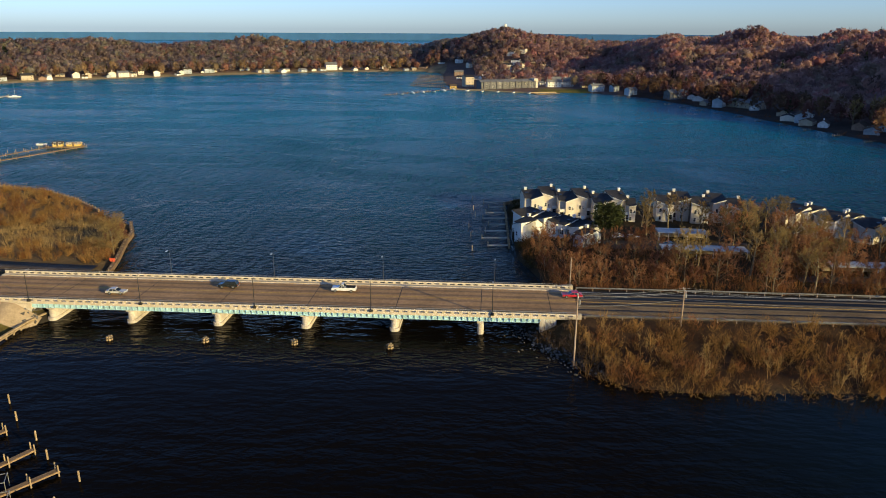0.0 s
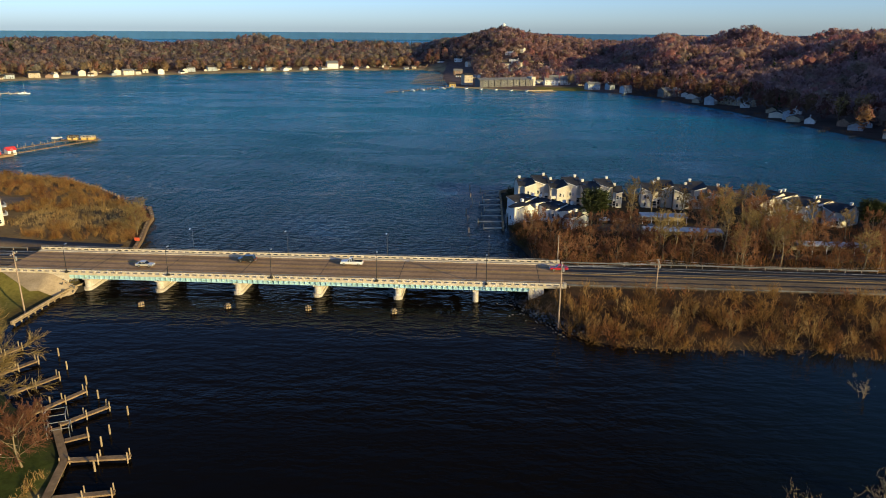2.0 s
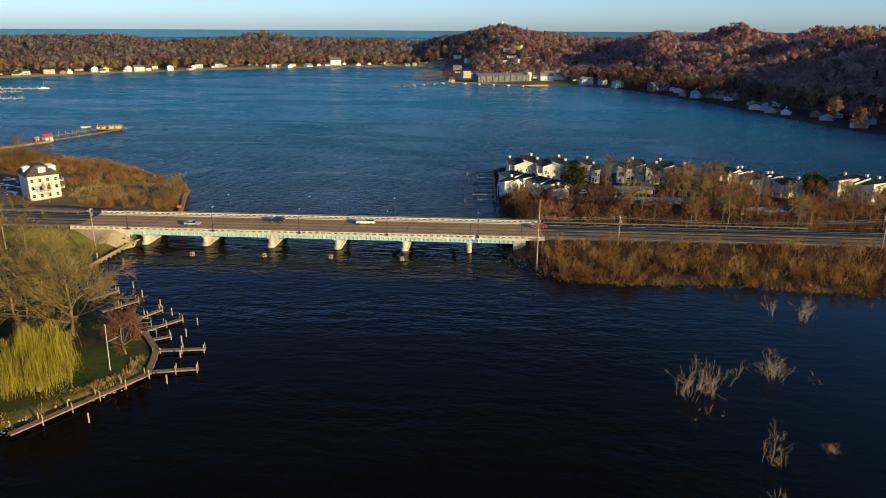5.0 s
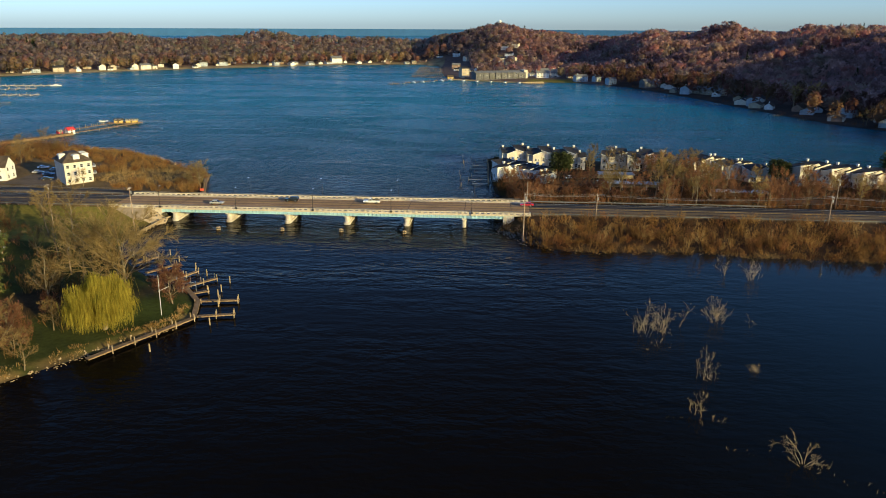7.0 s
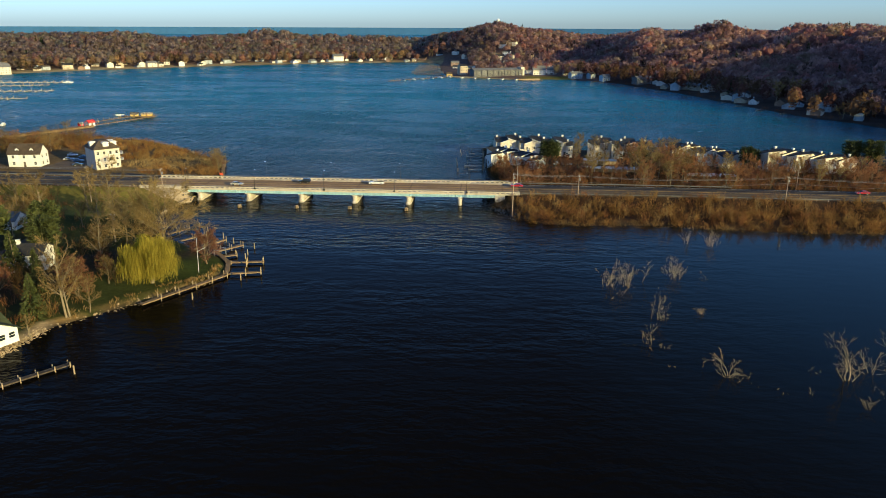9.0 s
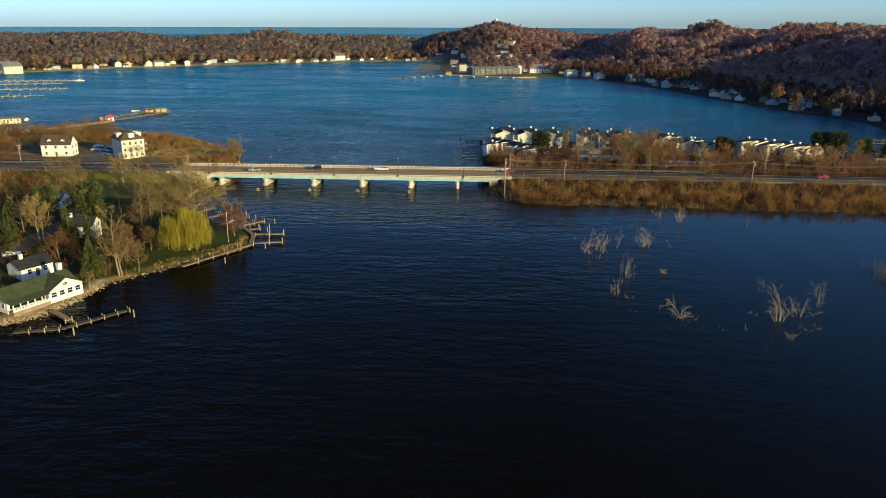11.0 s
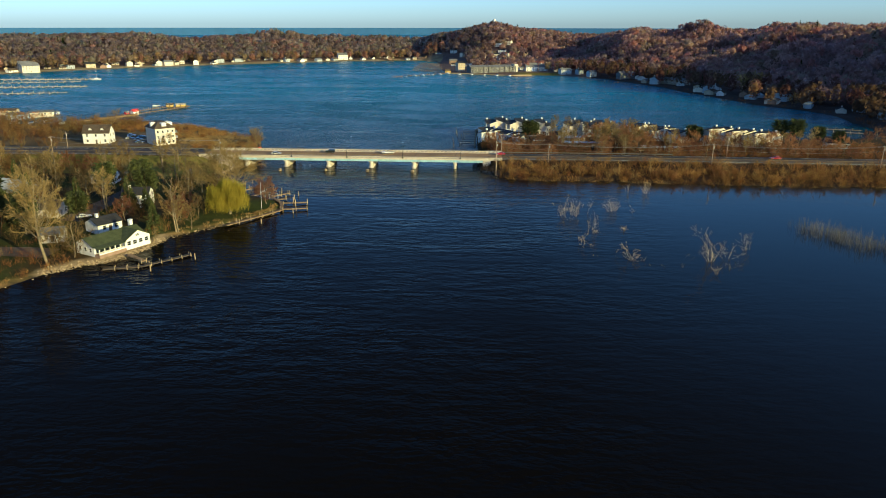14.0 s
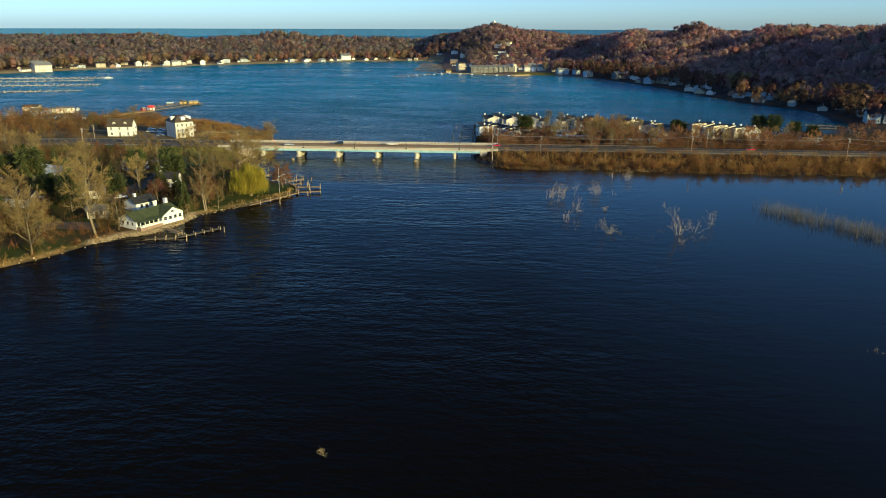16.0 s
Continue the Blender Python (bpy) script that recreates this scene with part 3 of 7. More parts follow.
def build_bridge():
    bridge = thing("bridge", pose(0, 0, 0), "long low road bridge with pale concrete rails and blue-green girders", "bridge")
    part("deck_slab", [box(BRIDGE_WEST, BRIDGE_EAST, NEAR_EDGE + 0.25, FAR_EDGE - 0.25, DECK_Z - 0.45, DECK_Z)], CONCRETE, bridge)
    part("surfacing", [box(BRIDGE_WEST, BRIDGE_EAST, NEAR_EDGE + 1.7, FAR_EDGE - 1.5, DECK_Z, DECK_Z + 0.02)], DECK_SURFACE, bridge, "brown worn asphalt surfacing")
    for y in (0.0, 3.4, 6.9, 9.6):
        part("wheel_track", [box(BRIDGE_WEST, BRIDGE_EAST, y - 0.55, y + 0.55, DECK_Z + 0.02, DECK_Z + 0.026)], DECK_LANE, bridge, "dark wheel-worn strip of asphalt")
    part("centre_line", [box(BRIDGE_WEST, BRIDGE_EAST, 4.95, 5.1, DECK_Z + 0.026, DECK_Z + 0.032), box(BRIDGE_WEST, BRIDGE_EAST, 5.25, 5.4, DECK_Z + 0.026, DECK_Z + 0.032)], YELLOW_PAINT, bridge)
    for y in (NEAR_EDGE + 2.1, FAR_EDGE - 2.0):
        part("edge_line", [box(BRIDGE_WEST, BRIDGE_EAST, y, y + 0.13, DECK_Z + 0.02, DECK_Z + 0.027)], ROAD_PAINT, bridge)
    part("walkway", [box(BRIDGE_WEST, BRIDGE_EAST, NEAR_EDGE + 0.3, NEAR_EDGE + 1.7, DECK_Z, DECK_Z + 0.18)], CONCRETE, bridge)
    part("walkway", [box(BRIDGE_WEST, BRIDGE_EAST, FAR_EDGE - 1.5, FAR_EDGE - 0.3, DECK_Z, DECK_Z + 0.18)], CONCRETE, bridge)
    for x in [BRIDGE_WEST + 18, *PIERS, BRIDGE_EAST - 6]:
        part("expansion_joint", [box(x - 0.07, x + 0.07, NEAR_EDGE + 0.3, NEAR_EDGE + 1.7, DECK_Z + 0.18, DECK_Z + 0.19), box(x - 0.07, x + 0.07, NEAR_EDGE + 1.7, FAR_EDGE - 1.5, DECK_Z + 0.03, DECK_Z + 0.04)], TAR, bridge)
    # balustrades: kerb beam, blocks with openings between them, top beam, a thin steel rail above
    block = solid("rail_block", [box(-0.36, 0.36, -0.13, 0.13, 0, 0.34)], CONCRETE)
    upright = solid("rail_upright", [box(-0.04, 0.04, -0.04, 0.04, 0, 0.34)], GREY_STEEL)
    for y in (NEAR_EDGE, FAR_EDGE):
        base = DECK_Z - 0.1
        part("kerb_beam", [box(BRIDGE_WEST, BRIDGE_EAST, y - 0.2, y + 0.2, base - 0.3, base + 0.35)], CONCRETE, bridge)
        part("top_beam", [box(BRIDGE_WEST, BRIDGE_EAST, y - 0.17, y + 0.17, base + 0.69, base + 0.97)], CONCRETE, bridge)
        for k in range(int((BRIDGE_EAST - BRIDGE_WEST) / 1.9) + 1):
            part("rail_block", block, None, bridge).location = (BRIDGE_WEST + 0.4 + k * 1.89, y, base + 0.35)
        part("steel_rail", [tube((BRIDGE_WEST, y, base + 1.3), (BRIDGE_EAST, y, base + 1.3), 0.05, 0.05, 6)], GREY_STEEL, bridge)
        for k in range(25):
            part("rail_upright", upright, None, bridge).location = (BRIDGE_WEST + 2 + k * 5.66, y, base + 0.97)
        part("end_post", [box(BRIDGE_EAST - 0.5, BRIDGE_EAST + 0.2, y - 0.24, y + 0.24, base - 0.4, base + 1.1)], CONCRETE, bridge)
    # girders under the deck; the outer ones carry stiffeners that throw small shadows
    g0, g1 = -122.0, -4.0
    for y in (NEAR_EDGE + 0.15, -1.3, 2.5, 6.3, 10.0, FAR_EDGE - 0.15):
        part("girder", [box(g0, g1, y - 0.03, y + 0.03, 3.2, 4.1), box(g0, g1, y - 0.2, y + 0.2, 3.14, 3.2), box(g0, g1, y - 0.2, y + 0.2, 4.02, 4.1)], BLUE_STEEL, bridge)
    rib = solid("stiffener", [([(-0.05, 0, 0), (0.05, 0, 0), (0.05, 0, 0.8), (-0.05, 0, 0.8), (-0.05, -0.38, 0.8), (0.05, -0.38, 0.8), (-0.05, -0.16, 0), (0.05, -0.16, 0)],
                              [(0, 3, 4, 6), (1, 7, 5, 2), (6, 4, 5, 7), (0, 6, 7, 1), (3, 2, 5, 4)])], BLUE_STEEL)
    for k in range(int((g1 - g0) / 1.3)):
        part("stiffener", rib, None, bridge).location = (g0 + 0.5 + k * 1.3, NEAR_EDGE + 0.12, 3.21)
    # piers: a hammerhead cap over a rounded wall on a wider rounded footing
    for x in PIERS:
        slim = x > -21
        w = 0.65 if slim else 0.85
        y0, y1 = (-4.2, 12.6)
        if slim:
            cap = part("pier_cap", [box(x - 0.7, x + 0.7, y0 - 0.4, y1, 2.55, 3.14)], PIER_CONCRETE, bridge, "pale concrete cap on round columns")
            for y in (y0 + 0.2, 4.2, y1 - 0.6):
                part("column", [tube((x, y, -1.5), (x, y, 2.6), 0.75, 0.75, 12)], PIER_CONCRETE, cap)
            continue
        nose = [(x + w * math.cos(a), y0 + 0.5 + w * math.sin(a)) for a in np.linspace(math.pi, 2 * math.pi, 9)]
        tail = [(x + w * math.cos(a), y1 - 3.5 + w * math.sin(a)) for a in np.linspace(0, math.pi, 9)]

        def ring(points, z0, z1, grow=1.0):
            n = len(points)
            cx, cy = x, sum(p[1] for p in points) / n
            pts = [(cx + (px - cx) * grow, py + (0.35 if py > cy else -0.35) * (grow - 1) * 3) for px, py in points]
            v = [(px, py, z) for z in (z0, z1) for px, py in pts]
            return v, [tuple(range(n - 1, -1, -1)), tuple(range(n, 2 * n))] + [(i, (i + 1) % n, (i + 1) % n + n, i + n) for i in range(n)]

        pier = part("pier", [ring(nose + tail, -2.0, 2.75)], PIER_CONCRETE, bridge, "pale concrete wall pier with a rounded nose")
        part("footing", [ring(nose + tail, -2.0, 0.75, 1.3)], PIER_CONCRETE, pier)
        part("pier_cap", [extrude([(x - 0.95, 2.75), (x + 0.95, 2.75), (x + 0.95, 3.14), (x - 0.95, 3.14)], y0 - 0.3, y1)], PIER_CONCRETE, pier)
        for y in (NEAR_EDGE + 0.15, 2.5, 6.3, FAR_EDGE - 0.15):
            part("bearing", [box(x - 0.2, x + 0.2, y - 0.18, y + 0.18, 3.14, 3.26)], DARK_STEEL, pier)
    # abutments
    part("abutment", [box(-7.2, -3.6, NEAR_EDGE - 0.1, FAR_EDGE + 0.1, -1, 4.05)], PIER_CONCRETE, bridge, "stained concrete abutment")
    part("abutment", [box(-126, -122, NEAR_EDGE - 0.1, FAR_EDGE + 0.1, -1, 4.05)], PIER_CONCRETE, bridge, "pale concrete abutment")
    part("wing_wall", [extrude([(-140.5, 3.5), (-121.6, 3.1), (-121.6, 4.15), (-140.5, 4.15)], NEAR_EDGE - 0.4, NEAR_EDGE - 0.14)], CONCRETE, bridge)
    # slope paving draped on the bank below the wing wall
    u, w = np.meshgrid(np.linspace(0, 1, 14), np.linspace(0, 1, 8))
    px, py = -139 + 19.5 * u + (1 - u) * w * 11, -5.1 - w * (6.2 - 1.2 * u)
    pz = np.maximum(ground_height(px, py), -0.4) + 0.16
    a = (np.arange(7)[:, None] * 14 + np.arange(13)[None, :]).ravel()
    part("slope_paving", quads("slope_paving", np.stack([px, py, pz], -1).reshape(-1, 3), np.stack([a, a + 14, a + 15, a + 1], -1), SAND_PAVING), None, bridge, "sunlit sandy concrete slope paving")


build_bridge()


def build_lamp(x, y, side):
    lamp = thing("street_lamp", pose(x, y, DECK_Z + 0.2), "slim dark steel street lamp on the bridge rail", "lamp", "bridge lamps")
    part("bracket", [box(-0.35, 0.35, -0.3, 0.3, 0, 0.5)], DARK_STEEL, lamp)
    part("pole", [tube((0, 0, 0), (0, 0, 6.9), 0.1, 0.06)], DARK_STEEL, lamp)
    part("arm", [tube((0, 0, 6.8), (0, side * 1.3, 7.1), 0.04, 0.035)], DARK_STEEL, lamp)
    part("lamp_head", [box(-0.16, 0.16, side * 1.3 - 0.4, side * 1.3 + 0.4, 7.04, 7.18)], GREY_STEEL, lamp)
    return lamp


first = build_lamp(-122, NEAR_EDGE - 0.3, 1)
for x in (-96, -70, -44, -17.5):
    copy_thing(first, pose(x, NEAR_EDGE - 0.3, DECK_Z + 0.2))
first = build_lamp(-97, FAR_EDGE + 0.3, -1)
for x in (-71, -44, -17):
    copy_thing(first, pose(x, FAR_EDGE + 0.3, DECK_Z + 0.2))


def build_dolphin():
    d = thing("mooring_dolphin", pose(-99.2, -13.7, 0), "short cluster of weathered timber piles lashed together", "dolphin", "dolphins before the bridge")
    for k in range(7):
        a, r = k * math.pi / 3, 0.0 if k == 6 else 0.5
        top = (0.95 if k == 6 else 0.8) + 0.08 * ((k * 5) % 3)
        part("pile", [tube((r * math.cos(a) * 1.3, r * math.sin(a) * 1.3, -1.5), (r * math.cos(a), r * math.sin(a), top), 0.24, 0.22)], POST_WOOD, d)
    part("lashing", [tube((0, 0, 0.45), (0, 0, 0.6), 0.84, 0.84, 12)], DARK_STEEL, d)
    return d


first = build_dolphin()
for x, y, a in ((-78.4, -13.1, 25), (-59.2, -12.7, 50), (-38.8, -13.1, 10)):
    copy_thing(first, pose(x, y, 0, 0, 0, a))

# ---- roads ----


def ribbon(name, x0, x1, y0, y1, lift, material, label):
    """A strip of road that follows the embankment."""
    xs = np.linspace(x0, x1, max(2, int(abs(x1 - x0) / 6)))
    z = ground_height(xs, np.full_like(xs, (y0 + y1) / 2)) + lift
    v = np.concatenate([np.stack([xs, np.full_like(xs, y), z + dz], -1) for y, dz in ((y0, 0), (y1, 0), (y0, -0.3), (y1, -0.3))])
    n, i = len(xs), np.arange(len(xs) - 1)
    q = np.concatenate([np.stack([i, i + 1, i + n + 1, i + n], -1), np.stack([i + 2 * n, i + 2 * n + 1, i + 1, i], -1), np.stack([i + n, i + n + 1, i + 3 * n + 1, i + 3 * n], -1)])
    return tagged(new(name, quads(name, v, q, material)), label, "road", kind="structure")


for x0, x1 in ((BRIDGE_EAST, 420), (-420, BRIDGE_WEST)):
    ribbon("road", x0, x1, -3.6, 12.2, 0.25, ASPHALT, "grey worn asphalt highway on a low embankment")
    for y in (0.0, 3.4, 6.9, 9.6):
        ribbon("trim", x0, x1, y - 0.7, y + 0.7, 0.256, ASPHALT_LANE, "darker wheel-worn strip of the highway")
    for y in (5.0, 5.3):
        ribbon("trim", x0, x1, y - 0.07, y + 0.07, 0.262, YELLOW_PAINT, "yellow centre line")
    for y in (-2.6, 11.2):
        ribbon("trim", x0, x1, y - 0.07, y + 0.07, 0.262, ROAD_PAINT, "white edge line")
ribbon("road", -260, -126, 22.5, 31.0, 0.2, ASPHALT, "side street of grey asphalt beside the embankment")


def guard_rail(x0, x1, y, label):
    rail = thing("guard_rail", pose(0, 0, 0), label, "guard rail")
    xs = np.arange(x0, x1, 4.0)
    zs = ground_height(xs, np.full_like(xs, y)) + 0.2
    post = solid("post", [box(-0.08, 0.08, -0.1, 0.1, -0.6, 0.75)], POLE_WOOD)
    profile = [(0.0, 0.42), (0.07, 0.48), (0.0, 0.56), (0.0, 0.6), (0.07, 0.68), (0.0, 0.76), (-0.04, 0.76), (-0.04, 0.42)]
    for k, (x, z) in enumerate(zip(xs, zs)):
        part("post", post, None, rail).location = (x, y, z)
        if k + 1 < len(xs):
            a, b = (x, z), (xs[k + 1], zs[k + 1])
            v = [(a[0], y - 0.12 - p, a[1] + q) for p, q in profile] + [(b[0], y - 0.12 - p, b[1] + q) for p, q in profile]
            n = len(profile)
            part("beam", [(v, [(i, (i + 1) % n, (i + 1) % n + n, i + n) for i in range(n)])], RAIL_STEEL, rail)
    return rail


guard_rail(2.5, 200, -4.4, "steel guard rail on timber posts along the causeway")
guard_rail(2.5, 84, 13.0, "steel guard rail on timber posts before the trees")
guard_rail(-300, -141, -4.4, "steel guard rail on posts above the grassy bank")
guard_rail(-300, -141, 13.0, "steel guard rail beside the side street")

# ---- utility poles and lines ----


def utility_pole(x, y, top, lean=0.0, arm=True, turn=0):
    z = float(ground_height(x, y)) - 0.3
    pole = thing("utility_pole", pose(x, y, z, lean, 0, turn), "tall weathered timber utility pole with a crossarm" if arm else "plain weathered timber pole", "utility pole", "utility poles")
    h = top - z
    part("shaft", [tube((0, 0, 0), (0, 0, h), 0.2, 0.13)], POLE_WOOD, pole)
    if arm:
        part("crossarm", [box(-0.08, 0.08, -1.2, 1.2, h - 0.75, h - 0.6)], POLE_WOOD, pole)
        for dy in (-1.1, -0.4, 0.4, 1.1):
            part("insulator", [tube((0, dy, h - 0.6), (0, dy, h - 0.35), 0.06, 0.04, 6)], TRIM, pole)
        part("transformer", [tube((0.35, 0, h - 2.2), (0.35, 0, h - 1.3), 0.24, 0.24, 10)], GREY_STEEL, pole)
    return pole


POLES = [(-1.2, -18.5, 15.4), (22.5, -5.8, 12.6), (95, -6.0, 13.4), (168, -6.3, 13.4), (240, -6.6, 13.2)]
for x, y, top in POLES:
    utility_pole(x, y, top)
utility_pole(1.6, 18.0, 11.0, arm=False)
utility_pole(111, 24, 12.6, lean=-1.5)
WEST_POLES = [(-123.5, -20.5, 15.2), (-152, -17.5, 15.0), (-205, -14, 14.6)]
for x, y, top in WEST_POLES:
    utility_pole(x, y, top, lean=1.0)
for x, y, top in ((-143, -55, 11), (-216, 16, 12), (-120, -62, 10)):
    utility_pole(x, y, top, turn=70)


def span(a, b, sag, label):
    pts = [Vector(a).lerp(Vector(b), k / 10) - Vector((0, 0, sag * 4 * (k / 10) * (1 - k / 10))) for k in range(11)]
    ring = [(0, -0.022), (0.022, 0), (0, 0.022), (-0.022, 0)]
    v = [(p.x + 0.2 * u, p.y + u, p.z + w) for p in pts for u, w in ring]
    f = [(4 * k + i, 4 * k + (i + 1) % 4, 4 * k + 4 + (i + 1) % 4, 4 * k + 4 + i) for k in range(10) for i in range(4)]
    tagged(new("power_line", solid("power_line", [(v, f)], GREY_STEEL)), label, "power line", "power lines")


for run in (POLES, WEST_POLES):
    for (ax, ay, az), (bx, by, bz) in zip(run, run[1:]):
        for dy, drop in ((-1.1, 0.5), (-0.4, 0.5), (1.1, 0.5), (0, 2.6)):
            span((ax, ay + dy, az - drop), (bx, by + dy, bz - drop), 0.018 * math.hypot(bx - ax, by - ay), "thin slack overhead wire between timber poles")

# ---- buildings ----
MESHES = {}


def shared(key, make):
    if key not in MESHES:
        MESHES[key] = make()
    return MESHES[key]


def add_window(parent, x, y, z, face, w=1.0, h=1.25):
    """A framed window set on a wall that faces -y, +y, -x or +x."""
    casing = shared(("casing", w, h), lambda: solid("window", [box(-w / 2 - 0.12, w / 2 + 0.12, -0.07, 0.02, -0.12, 0), box(-w / 2 - 0.12, w / 2 + 0.12, -0.07, 0.02, h, h + 0.12),
                    box(-w / 2 - 0.12, -w / 2, -0.07, 0.02, 0, h), box(w / 2, w / 2 + 0.12, -0.07, 0.02, 0, h), box(-w / 2, w / 2, -0.06, 0.02, h / 2 - 0.04, h / 2 + 0.04)], TRIM))
    pane = shared(("pane", w, h), lambda: solid("pane", [box(-w / 2, w / 2, -0.03, 0.02, 0, h)], GLASS))
    win = part("window", casing, None, parent)
    win.matrix_basis = pose(x, y, z, 0, 0, {"-y": 0, "+x": 90, "+y": 180, "-x": -90}[face])
    part("pane", pane, None, win)


def gable_roof(w, d, h, rise, over=0.4, thick=0.18):
    """Two slabs that meet in a ridge along x."""
    a, hw = d / 2 + over, w / 2 + over
    z0 = h - over * rise / (d / 2)
    shapes = []
    for s in (-1, 1):
        v = [(-hw, s * a, z0), (hw, s * a, z0), (hw, 0, h + rise), (-hw, 0, h + rise)]
        v += [(x, y, z + thick) for x, y, z in v]
        f = [(0, 1, 2, 3), (7, 6, 5, 4), (0, 4, 5, 1), (1, 5, 6, 2), (2, 6, 7, 3), (3, 7, 4, 0)]
        shapes.append((v, f if s > 0 else [t[::-1] for t in f]))
    return shapes


def gable_walls(w, d, h, rise):
    v = [(x, y, z) for x in (-w / 2, w / 2) for y, z in ((-d / 2, -0.8), (d / 2, -0.8), (d / 2, h), (0, h + rise), (-d / 2, h))]
    return v, [(0, 1, 2, 3, 4), (9, 8, 7, 6, 5), (0, 5, 6, 1), (1, 6, 7, 2), (4, 9, 5, 0), (2, 7, 8, 3), (3, 8, 9, 4)]


def house(x, y, w, d, h, rise, turn, wall, roof, label, floors=1, chimney=False, dormers=0, faces="-y +x", base=None, category="house", group="", gap=3.0, porch=False):
    z = float(ground_height(x, y)) if base is None else base
    ob = thing("house", pose(x, y, z, 0, 0, turn), label, category, group)
    part("wall", [gable_walls(w, d, h, rise)], wall, ob)
    top = part("roof", gable_roof(w, d, h, rise), roof, ob)
    for face in faces.split():
        run = w if face in ("-y", "+y") else d
        n = max(1, int(run / gap))
        for k in range(n):
            u = (k + 0.5) / n * run - run / 2
            for f in range(floors):
                zz = f * h / floors + 0.95
                px, py = {"-y": (u, -d / 2), "+y": (u, d / 2), "-x": (-w / 2, u), "+x": (w / 2, u)}[face]
                add_window(ob, px, py, zz, face)
    part("door", [box(-0.5, 0.5, -d / 2 - 0.06, -d / 2 + 0.05, 0, 2.05)], BROWN_ROOF, ob, "dark front door")
    if chimney:
        part("chimney", [box(-w * 0.3, -w * 0.3 + 0.8, -0.4, 0.4, h, h + rise + 1.1), box(-w * 0.3 - 0.08, -w * 0.3 + 0.88, -0.48, 0.48, h + rise + 1.1, h + rise + 1.25)], wall, top)
    for k in range(dormers):
        u = ((k + 0.5) / dormers - 0.5) * w * 0.9
        yd = -d * 0.32
        dorm = part("dormer", [box(u - 0.8, u + 0.8, yd - 0.3, 0, h + 0.3, h + 1.75), extrude([(u - 0.8, h + 1.75), (u + 0.8, h + 1.75), (u, h + 2.5)], yd - 0.3, 0)], wall, top)
        part("dormer_roof", [([(u - 1.05, yd - 0.5, h + 1.6), (u, yd - 0.5, h + 2.6), (u + 1.05, yd - 0.5, h + 1.6), (u - 1.05, 0.2, h + 1.6), (u, 0.2, h + 2.6), (u + 1.05, 0.2, h + 1.6),
                               (u - 1.05, yd - 0.5, h + 1.72), (u, yd - 0.5, h + 2.72), (u + 1.05, yd - 0.5, h + 1.72), (u - 1.05, 0.2, h + 1.72), (u, 0.2, h + 2.72), (u + 1.05, 0.2, h + 1.72)],
                              [(0, 1, 4, 3), (1, 2, 5, 4), (6, 9, 10, 7), (7, 10, 11, 8), (0, 6, 7, 1), (1, 7, 8, 2), (0, 3, 9, 6), (2, 8, 11, 5)])], roof, top)
        add_window(ob, u, yd - 0.3, h + 0.5, "-y", 0.9, 1.0)
    if porch:
        part("porch_roof", [box(-w / 2 + 0.3, w / 2 - 0.3, -d / 2 - 2.2, -d / 2 - 0.05, 2.5, 2.65)], roof, ob)
        part("porch_floor", [box(-w / 2 + 0.3, w / 2 - 0.3, -d / 2 - 2.2, -d / 2 - 0.05, -0.8, 0.2)], OLD_WOOD, ob)
        for k in range(5):
            px = -w / 2 + 0.45 + k * (w - 0.9) / 4
            part("porch_post", [box(px - 0.07, px + 0.07, -d / 2 - 2.15, -d / 2 - 2.0, 0.2, 2.5)], TRIM, ob)
        part("porch_rail", [box(-w / 2 + 0.3, w / 2 - 0.3, -d / 2 - 2.16, -d / 2 - 2.08, 1.0, 1.1)], TRIM, ob)
    return ob


